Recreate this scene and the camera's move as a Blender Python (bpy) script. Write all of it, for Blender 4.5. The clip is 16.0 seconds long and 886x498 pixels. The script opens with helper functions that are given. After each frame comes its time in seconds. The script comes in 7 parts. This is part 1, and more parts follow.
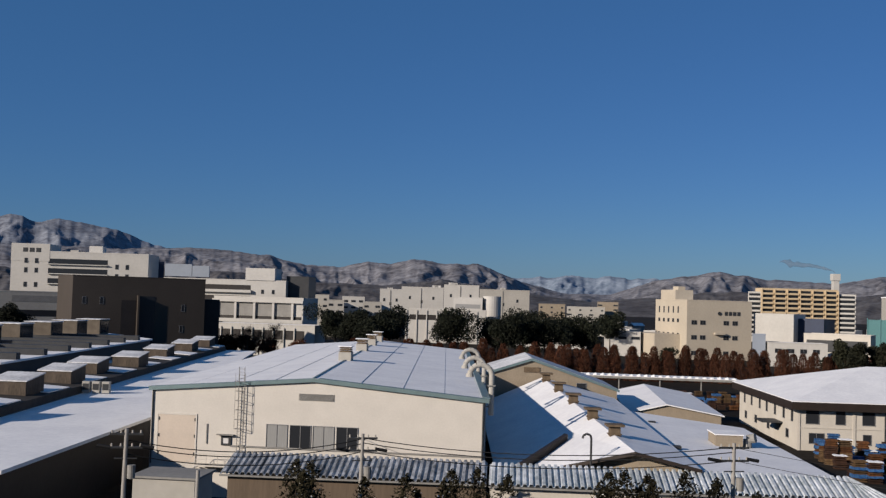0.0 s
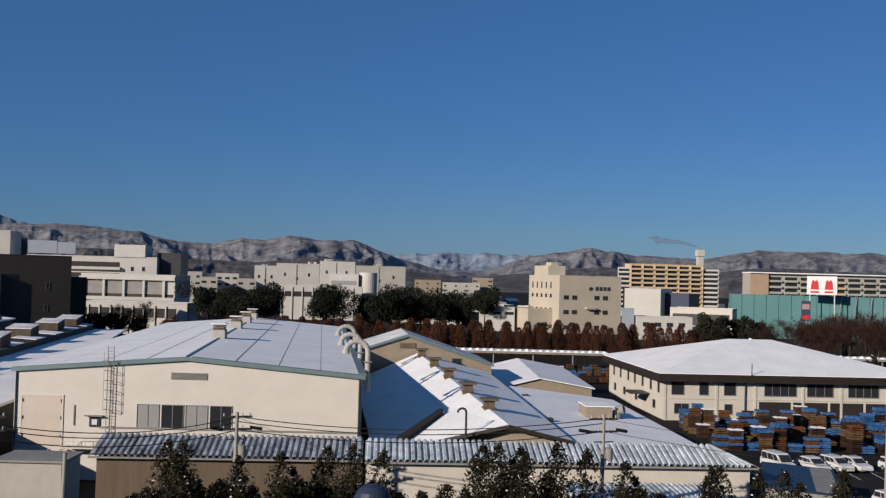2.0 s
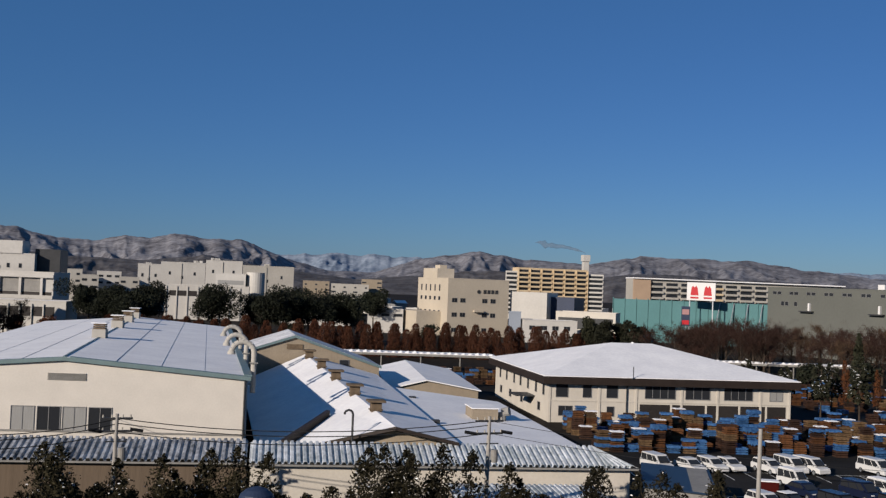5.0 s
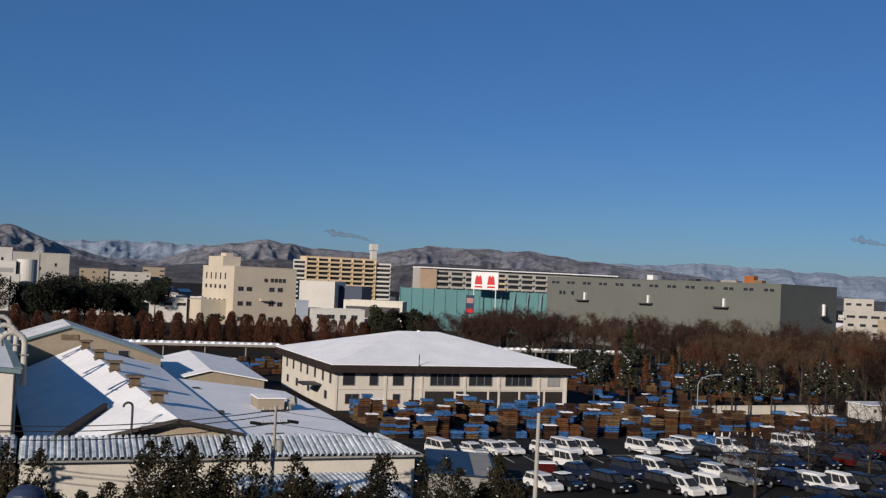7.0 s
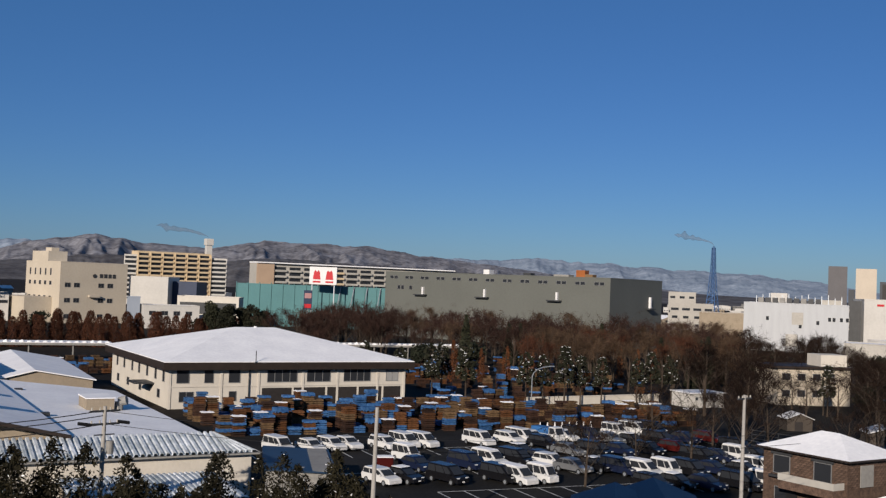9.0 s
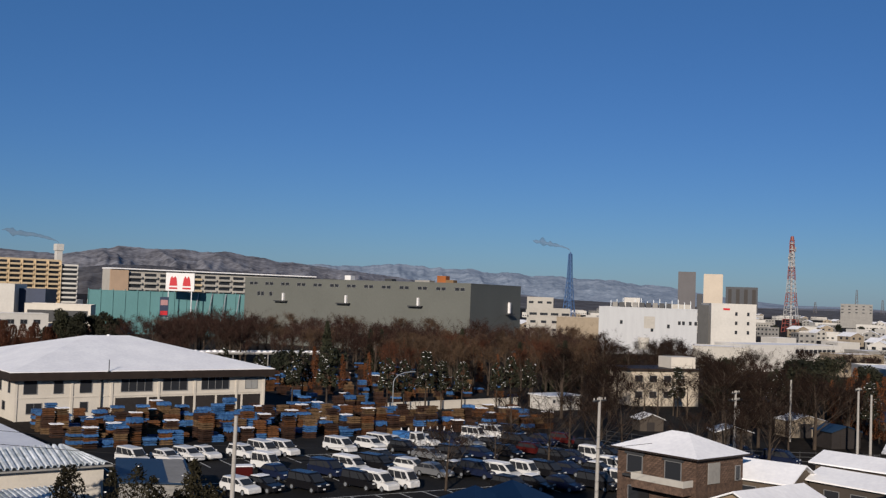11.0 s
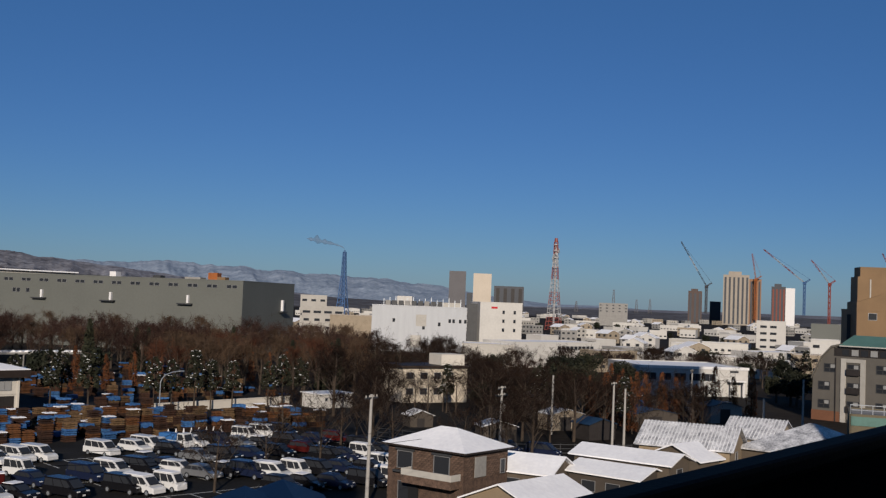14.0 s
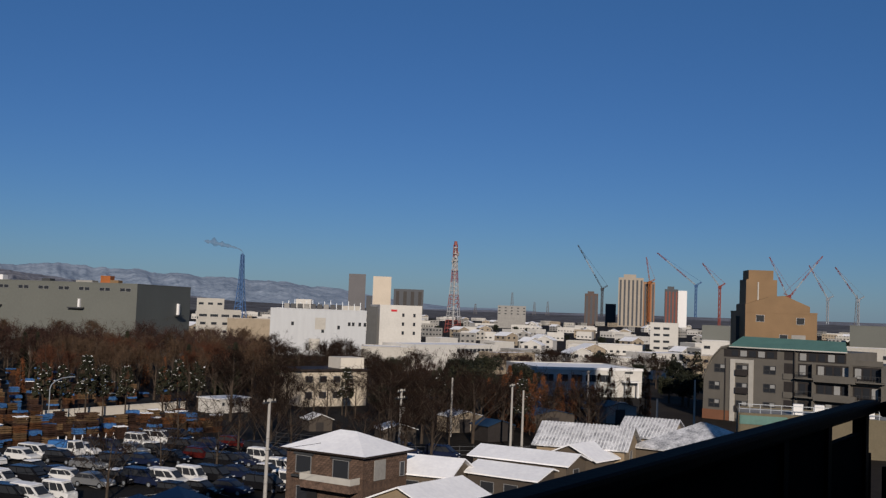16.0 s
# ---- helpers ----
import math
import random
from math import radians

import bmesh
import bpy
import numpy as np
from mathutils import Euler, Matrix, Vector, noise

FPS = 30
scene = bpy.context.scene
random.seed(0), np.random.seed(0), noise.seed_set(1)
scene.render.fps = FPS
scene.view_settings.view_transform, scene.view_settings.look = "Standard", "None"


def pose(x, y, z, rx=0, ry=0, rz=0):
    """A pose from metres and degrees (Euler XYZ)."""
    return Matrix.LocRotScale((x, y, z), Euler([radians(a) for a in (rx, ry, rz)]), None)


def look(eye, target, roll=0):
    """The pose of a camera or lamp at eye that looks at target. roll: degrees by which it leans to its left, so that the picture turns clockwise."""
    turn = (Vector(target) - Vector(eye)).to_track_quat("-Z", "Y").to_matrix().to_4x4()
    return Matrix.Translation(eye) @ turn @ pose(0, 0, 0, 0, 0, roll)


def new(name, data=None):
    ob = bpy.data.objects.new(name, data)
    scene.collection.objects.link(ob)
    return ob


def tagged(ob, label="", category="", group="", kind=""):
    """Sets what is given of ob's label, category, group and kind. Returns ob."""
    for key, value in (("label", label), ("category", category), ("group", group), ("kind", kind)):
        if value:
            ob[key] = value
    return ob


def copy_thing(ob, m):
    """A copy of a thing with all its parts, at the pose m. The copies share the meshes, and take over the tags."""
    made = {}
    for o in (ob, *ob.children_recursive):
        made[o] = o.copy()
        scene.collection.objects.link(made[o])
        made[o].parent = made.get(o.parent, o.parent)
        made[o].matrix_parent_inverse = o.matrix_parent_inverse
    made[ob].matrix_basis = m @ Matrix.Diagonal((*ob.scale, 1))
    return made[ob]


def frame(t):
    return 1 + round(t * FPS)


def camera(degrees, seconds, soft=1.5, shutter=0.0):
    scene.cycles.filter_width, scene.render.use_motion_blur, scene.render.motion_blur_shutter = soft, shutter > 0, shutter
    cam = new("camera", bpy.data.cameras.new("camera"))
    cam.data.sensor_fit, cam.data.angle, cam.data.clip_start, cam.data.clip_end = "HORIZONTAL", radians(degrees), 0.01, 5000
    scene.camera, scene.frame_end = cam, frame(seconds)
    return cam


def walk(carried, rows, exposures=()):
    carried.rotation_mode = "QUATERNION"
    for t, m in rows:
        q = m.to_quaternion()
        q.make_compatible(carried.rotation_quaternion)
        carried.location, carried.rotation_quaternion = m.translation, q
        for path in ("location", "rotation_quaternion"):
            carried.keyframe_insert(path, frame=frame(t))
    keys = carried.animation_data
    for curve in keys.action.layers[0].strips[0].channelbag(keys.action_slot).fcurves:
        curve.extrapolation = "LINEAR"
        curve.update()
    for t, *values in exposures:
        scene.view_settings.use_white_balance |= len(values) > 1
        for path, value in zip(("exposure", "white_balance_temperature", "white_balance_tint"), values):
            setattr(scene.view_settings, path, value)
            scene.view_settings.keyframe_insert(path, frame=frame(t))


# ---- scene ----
EYE = (0.0, 0.0, 19.5)
cam = camera(45.07, 16.0, soft=1.3)
# seconds, heading clockwise from +y, upward tilt, lean (degrees)
PATH = [
    (0, 0.000, 2.800, 1.718),
    (0.5, 1.375, 2.741, 1.439),
    (1, 2.575, 2.615, 1.292),
    (1.5, 4.115, 2.414, 1.026),
    (2, 6.677, 1.715, 1.463),
    (2.5, 8.439, 1.894, 0.899),
    (3, 9.266, 2.142, 1.202),
    (3.2, 10.608, 2.109, 1.536),
    (5.3, 13.505, 2.049, 2.563),
    (5.5, 15.606, 2.324, 2.946),
    (6, 18.764, 1.856, 3.372),
    (6.5, 21.875, 1.826, 2.939),
    (7, 23.939, 1.866, 2.435),
    (7.5, 26.502, 1.845, 2.748),
    (8, 27.419, 1.868, 2.347),
    (8.5, 29.851, 1.812, 2.594),
    (9, 32.597, 1.940, 2.200),
    (9.2, 33.130, 1.941, 2.163),
    (11.5, 42.176, 2.437, 2.150),
    (12, 44.111, 2.245, 2.306),
    (12.5, 45.660, 2.485, 1.837),
    (13, 47.396, 2.583, 1.986),
    (13.5, 50.835, 2.678, 2.290),
    (14, 52.084, 2.857, 2.232),
    (14.5, 53.358, 3.098, 2.391),
    (15, 54.653, 3.477, 2.428),
    (15.5, 56.091, 3.468, 2.258),
    (16, 57.453, 3.215, 2.068),
]


def aim(heading, tilt, lean):
    a, e = radians(heading), radians(tilt)
    target = (math.sin(a) * math.cos(e), math.cos(a) * math.cos(e), EYE[2] + math.sin(e))
    return look(EYE, target, lean)


walk(cam, [(t, aim(a, e, l)) for t, a, e, l in PATH], exposures=[(0.0, 0.27), (3.0, 0.30), (6.0, 0.26), (9.0, 0.33), (12.5, 0.18), (16.0, 0.05)])

# ---- world and sun ----
SUN_AZ, SUN_EL = -127.0, 19.5
world = bpy.data.worlds.new("world")
scene.world = world
world.use_nodes = True
wn = world.node_tree.nodes
sky = wn.new("ShaderNodeTexSky")
sky.sky_type = "NISHITA"
sky.sun_disc = False
sky.sun_elevation = radians(SUN_EL)
sky.sun_rotation = radians(SUN_AZ)
sky.altitude = 800
sky.air_density = 1.0
sky.dust_density = 0.45
sky.ozone_density = 1.0
wn["Background"].inputs["Strength"].default_value = 0.061
# a clear, dry winter sky: deeper and bluer overhead
deep = wn.new("ShaderNodeGamma")
deep.inputs["Gamma"].default_value = 1.5
cool = wn.new("ShaderNodeMix")
cool.data_type, cool.blend_type = "RGBA", "MULTIPLY"
cool.inputs[0].default_value = 1.0
cool.inputs[7].default_value = (0.146, 0.200, 0.335, 1)
world.node_tree.links.new(sky.outputs["Color"], deep.inputs["Color"])
world.node_tree.links.new(deep.outputs["Color"], cool.inputs[6])
haze = wn.new("ShaderNodeMix")
haze.data_type = "RGBA"
haze.inputs[0].default_value = 0.45
haze.inputs[7].default_value = (0.72, 2.5, 5.55, 1)
world.node_tree.links.new(cool.outputs[2], haze.inputs[6])
world.node_tree.links.new(haze.outputs[2], wn["Background"].inputs["Color"])
sun_data = bpy.data.lights.new("sun", "SUN")
sun_data.energy = 4.7
sun_data.angle = radians(0.53)
sun_data.color = (1.0, 0.885, 0.77)
sun = new("sun", sun_data)
sa, se = radians(SUN_AZ), radians(SUN_EL)
sun.matrix_world = look((math.sin(sa) * math.cos(se) * 200, math.cos(sa) * math.cos(se) * 200, math.sin(se) * 200), (0, 0, 0))


# ---- materials ----
def material(name, a, b, scale=1.0, rough=0.8, metal=0.0, bump=0.2, fine=8.0, vary=0.0, spec=0.25, stretch=(1, 1, 1)):
    """Two colours mixed by a coarse and a fine noise, with bump; vary shifts the value per object or island."""
    if "snow" not in name:
        a, b = tuple(0.69 * v for v in a), tuple(0.69 * v for v in b)
    m = bpy.data.materials.new(name)
    m.use_nodes = True
    nt = m.node_tree
    n, l = nt.nodes, nt.links
    p = n["Principled BSDF"]
    co = n.new("ShaderNodeTexCoord")
    mp = n.new("ShaderNodeMapping")
    mp.inputs["Scale"].default_value = stretch
    l.new(co.outputs["Object"], mp.inputs["Vector"])
    n1, n2 = n.new("ShaderNodeTexNoise"), n.new("ShaderNodeTexNoise")
    n1.inputs["Scale"].default_value, n2.inputs["Scale"].default_value = scale, scale * fine
    n1.inputs["Detail"].default_value = n2.inputs["Detail"].default_value = 5
    for q in (n1, n2):
        l.new(mp.outputs["Vector"], q.inputs["Vector"])
    mix = n.new("ShaderNodeMix")
    mix.data_type = "FLOAT"
    mix.inputs[0].default_value = 0.45
    l.new(n1.outputs["Fac"], mix.inputs[2])
    l.new(n2.outputs["Fac"], mix.inputs[3])
    ramp = n.new("ShaderNodeValToRGB")
    ramp.color_ramp.elements[0].position, ramp.color_ramp.elements[1].position = 0.36, 0.64
    ramp.color_ramp.elements[0].color, ramp.color_ramp.elements[1].color = (*a, 1), (*b, 1)
    l.new(mix.outputs[0], ramp.inputs["Fac"])
    out = ramp.outputs["Color"]
    if vary:
        oi = n.new("ShaderNodeObjectInfo")
        rg = n.new("ShaderNodeMapRange")
        rg.inputs["To Min"].default_value, rg.inputs["To Max"].default_value = 1 - vary, 1 + vary
        l.new(oi.outputs["Random"], rg.inputs["Value"])
        hs = n.new("ShaderNodeHueSaturation")
        l.new(rg.outputs["Result"], hs.inputs["Value"])
        l.new(out, hs.inputs["Color"])
        out = hs.outputs["Color"]
    l.new(out, p.inputs["Base Color"])
    p.inputs["Roughness"].default_value, p.inputs["Metallic"].default_value = rough, metal
    p.inputs["Specular IOR Level"].default_value = spec
    if bump:
        bp = n.new("ShaderNodeBump")
        bp.inputs["Strength"].default_value = bump
        bp.inputs["Distance"].default_value = 0.05
        l.new(n2.outputs["Fac"], bp.inputs["Height"])
        l.new(bp.outputs["Normal"], p.inputs["Normal"])
    return m


def tint(name, c, spread=0.12, **kw):
    return material(name, tuple(v * (1 - spread) for v in c), tuple(min(1, v * (1 + spread)) for v in c), **kw)


SNOW = material("snow", (0.64, 0.64, 0.655), (0.77, 0.767, 0.765), scale=0.25, rough=0.75, bump=0.35, fine=9)
SNOW_THIN = material("thin_snow_on_roof", (0.36, 0.365, 0.38), (0.72, 0.72, 0.72), scale=0.35, rough=0.7, bump=0.3, fine=7)
CREAM = tint("cream_painted_wall", (0.74, 0.695, 0.625), 0.06, scale=0.5, rough=0.75, bump=0.08, fine=12)
CREAM2 = tint("pale_cream_render", (0.69, 0.64, 0.555), 0.08, scale=0.35, rough=0.85, bump=0.15, fine=14)
WHITE = tint("white_render", (0.60, 0.578, 0.535), 0.08, scale=0.12, rough=0.8, bump=0.1, fine=10, vary=0.05)
WHITE2 = tint("off_white_concrete", (0.480, 0.456, 0.408), 0.10, scale=0.12, rough=0.85, bump=0.15, fine=10, vary=0.08)
BEIGE = tint("beige_concrete", (0.60, 0.525, 0.415), 0.08, scale=0.1, rough=0.85, bump=0.12, fine=14)
SAND = tint("sandy_wall", (0.345, 0.285, 0.210), 0.12, scale=0.6, rough=0.85, bump=0.15)
TANWALL = tint("orange_tan_tile", (0.70, 0.545, 0.35), 0.10, scale=0.2, rough=0.7, bump=0.1, fine=20)
OCHRE = tint("ochre_brown_tile", (0.225, 0.140, 0.070), 0.12, scale=0.3, rough=0.7, bump=0.1, fine=20)
UMBER = tint("umber_brown_wall", (0.076, 0.062, 0.050), 0.10, scale=0.15, rough=0.75, bump=0.1, fine=14)
# cladding colour that also stands in for shade in recesses and openings
UMBER2 = tint("black_brown_cladding_and_shade", (0.035, 0.030, 0.028), 0.2, scale=0.3, rough=0.6, bump=0.1)
WGREY = tint("olive_grey_cladding", (0.140, 0.146, 0.130), 0.07, scale=0.08, rough=0.6, bump=0.06, fine=18)
AGREY = tint("warm_grey_tile", (0.140, 0.128, 0.110), 0.12, scale=0.4, rough=0.7, bump=0.1, fine=16)
DGREY = tint("dark_grey_metal", (0.05, 0.052, 0.055), 0.2, scale=0.6, rough=0.5, bump=0.05)
GREY = tint("mid_grey_concrete", (0.30, 0.29, 0.27), 0.15, scale=0.4, rough=0.85, bump=0.2)
BROWN = tint("dark_brown_fascia", (0.034, 0.024, 0.019), 0.2, scale=0.8, rough=0.55, bump=0.05)
TEAL = tint("grey_green_roof_edge", (0.19, 0.27, 0.28), 0.1, scale=0.6, rough=0.5, metal=0.2, bump=0.05)
GREENROOF = tint("green_metal_roof", (0.10, 0.20, 0.17), 0.1, scale=0.5, rough=0.5, bump=0.05)
TURQ = tint("turquoise_netting", (0.10, 0.235, 0.245), 0.12, scale=0.06, rough=0.8, bump=0.2, fine=30)
BLUEWALL = tint("navy_cladding", (0.03, 0.045, 0.09), 0.15, scale=0.3, rough=0.5, bump=0.05)
BLUEROOF = tint("blue_sheet_roof", (0.02, 0.05, 0.10), 0.15, scale=0.5, rough=0.5, bump=0.1)
STEEL = tint("galvanised_steel", (0.42, 0.45, 0.48), 0.15, scale=1.2, rough=0.42, metal=0.55, bump=0.05)
RAILMAT = tint("dark_painted_rail", (0.003, 0.0032, 0.004), 0.2, scale=6, rough=0.65, bump=0.05, spec=0.03)
PANELMAT = tint("black_matt_panel", (0.004, 0.004, 0.005), 0.2, scale=6, rough=0.9, bump=0.05, spec=0.02)
CONC = tint("pole_concrete", (0.40, 0.38, 0.35), 0.12, scale=1.5, rough=0.85, bump=0.2)
RUST = material("rusty_vent_metal", (0.10, 0.07, 0.045), (0.22, 0.16, 0.10), scale=1.5, rough=0.75, bump=0.2)
ASPHALT = material("wet_asphalt", (0.013, 0.0128, 0.0125), (0.034, 0.032, 0.030), scale=0.12, rough=0.85, spec=0.06, bump=0.3, fine=25)
EARTH = material("ground_between_plots", (0.015, 0.0125, 0.010), (0.046, 0.038, 0.031), scale=0.03, rough=0.9, spec=0.05, bump=0.3, fine=20)
LINE = tint("worn_white_marking", (0.55, 0.55, 0.53), 0.25, scale=1.5, rough=0.7, bump=0.0)
REDW = tint("red_paint", (0.26, 0.06, 0.045), 0.1, scale=0.4, rough=0.5, bump=0.0)
SIGNRED = tint("sign_red", (0.55, 0.02, 0.03), 0.05, scale=0.4, rough=0.5, bump=0.0)
SIGNWHITE = tint("sign_white", (0.80, 0.79, 0.78), 0.04, scale=0.4, rough=0.5, bump=0.0)
ORANGE = tint("orange_crane_paint", (0.34, 0.11, 0.03), 0.15, scale=0.4, rough=0.5, bump=0.0)
TOWERBLUE = tint("blue_tower_paint", (0.06, 0.13, 0.28), 0.1, scale=0.4, rough=0.5, bump=0.0)
BRICK = material("brown_brick", (0.062, 0.041, 0.031), (0.165, 0.105, 0.075), scale=2.2, rough=0.85, bump=0.2, fine=4, vary=0.3)
MORTAR = tint("grey_mortar", (0.13, 0.11, 0.10), 0.1, scale=2, rough=0.9, bump=0.1)
BLACK = tint("black_rubber", (0.015, 0.015, 0.016), 0.1, scale=4, rough=0.7, bump=0.0)
FRAME = tint("aluminium_frame", (0.35, 0.35, 0.35), 0.1, scale=3, rough=0.4, metal=0.4, bump=0.0)
CURTAIN = tint("grey_blind", (0.34, 0.34, 0.33), 0.1, scale=1.5, rough=0.6, bump=0.0, stretch=(6, 1, 0.3))
GLASS = bpy.data.materials.new("dark_window_glass")
GLASS.use_nodes = True
gp = GLASS.node_tree.nodes["Principled BSDF"]
gp.inputs["Base Color"].default_value = (0.022, 0.024, 0.028, 1)
gp.inputs["Roughness"].default_value = 0.12
gp.inputs["Specular IOR Level"].default_value = 0.25


# ---- building helpers ----
def polar(az, r):
    return Vector((math.sin(radians(az)) * r, math.cos(radians(az)) * r))


def part(name, bm, mat, parent=None, label=""):
    me = bpy.data.meshes.new(name)
    bm.to_mesh(me)
    bm.free()
    return mesh_part(name, me, mat, parent, label)


def mesh_part(name, me, mat, parent=None, label=""):
    if mat and not me.materials:
        me.materials.append(mat)
    ob = new(name, me)
    if parent:
        ob.parent = parent
    if label:
        tagged(ob, label)
    return ob


def thing(name, label, category, x=0, y=0, z=0, rz=0, group="", kind=""):
    ob = new(name)
    ob.matrix_basis = pose(x, y, z, 0, 0, rz)
    return tagged(ob, label, category, group, kind)


def box(bm, x0, x1, y0, y1, z0, z1, bevel=0.0):
    r = bmesh.ops.create_cube(bm, size=1)
    vs = r["verts"]
    for v in vs:
        v.co = Vector((x0 + (v.co.x + 0.5) * (x1 - x0), y0 + (v.co.y + 0.5) * (y1 - y0), z0 + (v.co.z + 0.5) * (z1 - z0)))
    if bevel:
        es = {e for v in vs for e in v.link_edges}
        bmesh.ops.bevel(bm, geom=list(es), offset=bevel, segments=2, affect="EDGES", profile=0.5)
    return vs


def boxes(*specs, bevel=0.0):
    bm = bmesh.new()
    for s in specs:
        box(bm, *s, bevel=bevel)
    return bm


def tube(bm, a, b, r0, r1=None, n=8):
    a, b = Vector(a), Vector(b)
    r1 = r0 if r1 is None else r1
    q = (b - a).to_track_quat("Z", "Y").to_matrix()
    rings = []
    for c, r in ((a, r0), (b, r1)):
        rings.append([bm.verts.new(c + q @ Vector((math.cos(2 * math.pi * k / n) * r, math.sin(2 * math.pi * k / n) * r, 0))) for k in range(n)])
    for k in range(n):
        bm.faces.new((rings[0][k], rings[0][(k + 1) % n], rings[1][(k + 1) % n], rings[1][k]))
    bm.faces.new(rings[0][::-1])
    bm.faces.new(rings[1])


def solid(bm, pts, faces):
    vs = [bm.verts.new(p) for p in pts]
    for f in faces:
        bm.faces.new([vs[i] for i in f])
    return vs


def slab(bm, poly, dz):
    """A sheet of thickness dz under a polygon that is given counter-clockwise from above."""
    top = [bm.verts.new(p) for p in poly]
    low = [bm.verts.new((p[0], p[1], p[2] - dz)) for p in poly]
    bm.faces.new(top)
    bm.faces.new(low[::-1])
    k = len(poly)
    for i in range(k):
        bm.faces.new((top[i], low[i], low[(i + 1) % k], top[(i + 1) % k]))


WINDOWS = {}


def window(parent, w, h, m, kind="plain"):
    """A framed window, w by h, whose outer face looks along local -y at the pose m; kinds share meshes."""
    key = (round(w, 2), round(h, 2), kind)
    if key not in WINDOWS:
        f = 0.06 if w < 3 else 0.08
        bm = boxes((-w / 2, w / 2, -0.07, 0.02, h / 2 - f, h / 2), (-w / 2, w / 2, -0.09, 0.02, -h / 2, -h / 2 + f),
                   (-w / 2, -w / 2 + f, -0.07, 0.02, -h / 2 + f, h / 2 - f), (w / 2 - f, w / 2, -0.07, 0.02, -h / 2 + f, h / 2 - f))
        n = max(1, round(w / 1.3)) if kind != "single" else 1
        for i in range(1, n):
            u = -w / 2 + w * i / n
            box(bm, u - f / 2, u + f / 2, -0.06, 0.02, -h / 2 + f, h / 2 - f)
        if kind == "single":
            for q in list(box(bm, -w / 2 + f * 0.5, w / 2 - f * 0.5, -0.02, 0.015, -h / 2 + f * 0.5, h / 2 - f * 0.5)):
                for fc in q.link_faces:
                    fc.material_index = 1
        frame_me = bpy.data.meshes.new("window")
        bm.to_mesh(frame_me)
        bm.free()
        frame_me.materials.append(FRAME)
        if kind == "single":
            frame_me.materials.append(GLASS)
        bm = boxes((-w / 2 + f * 0.5, w / 2 - f * 0.5, -0.02, 0.015, -h / 2 + f * 0.5, h / 2 - f * 0.5))
        pane_me = bpy.data.meshes.new("pane")
        bm.to_mesh(pane_me)
        bm.free()
        WINDOWS[key] = (frame_me, pane_me)
    fm, pm = WINDOWS[key]
    win = mesh_part("window", fm, FRAME, parent)
    win.matrix_basis = m
    if kind != "single":
        mesh_part("pane", pm, CURTAIN if kind == "blind" else GLASS, win)
    return win


def facing(u, v, z, side, w, d):
    """Pose on a wall of a w by d block: u metres along the wall, from its left as seen from outside."""
    if side == "front":
        return pose(u, -v, z)
    if side == "left":
        return pose(-v, d - u, z, 0, 0, -90)
    if side == "right":
        return pose(w + v, u, z, 0, 0, 90)
    return pose(w - u, d + v, z, 0, 0, 180)


def block(name, label, category, p0, p1, depth, top, wall, roof=None, rows=(), parapet=0.5, base=0.0, group="", roof_name="roof"):
    """A flat-roofed block on the front line p0-p1 (left to right as seen from the eye). rows: (side, first, last, count, width, z, height, kind)."""
    p0, p1 = Vector(p0), Vector(p1)
    w = (p1 - p0).length
    t = thing(name, label, category, p0.x, p0.y, base, math.degrees(math.atan2(p1.y - p0.y, p1.x - p0.x)), group)
    h = top - base
    part("wall", boxes((0, w, 0, depth, 0, h - 0.25)), wall, t)
    r = boxes((0.3, w - 0.3, 0.3, depth - 0.3, h - 0.25, h - 0.02))
    part(roof_name, r, roof or SNOW, t, "flat roof under snow" if roof in (None, SNOW) else "")
    k = 0.3
    part("parapet", boxes((-0.05, w + 0.05, -0.05, k, h - 0.25, h + parapet * 0.3), (-0.05, w + 0.05, depth - k, depth + 0.05, h - 0.25, h + parapet * 0.3),
                          (-0.05, k, k, depth - k, h - 0.25, h + parapet * 0.3), (w - k, w + 0.05, k, depth - k, h - 0.25, h + parapet * 0.3)), wall, t)
    for side, u0, u1, n, ww, z, hh, kind in rows:
        for i in range(n):
            u = u0 if n == 1 else u0 + (u1 - u0) * i / (n - 1)
            window(t, ww, hh, facing(u, 0.0, z, side, w, depth), kind)
    return t, w


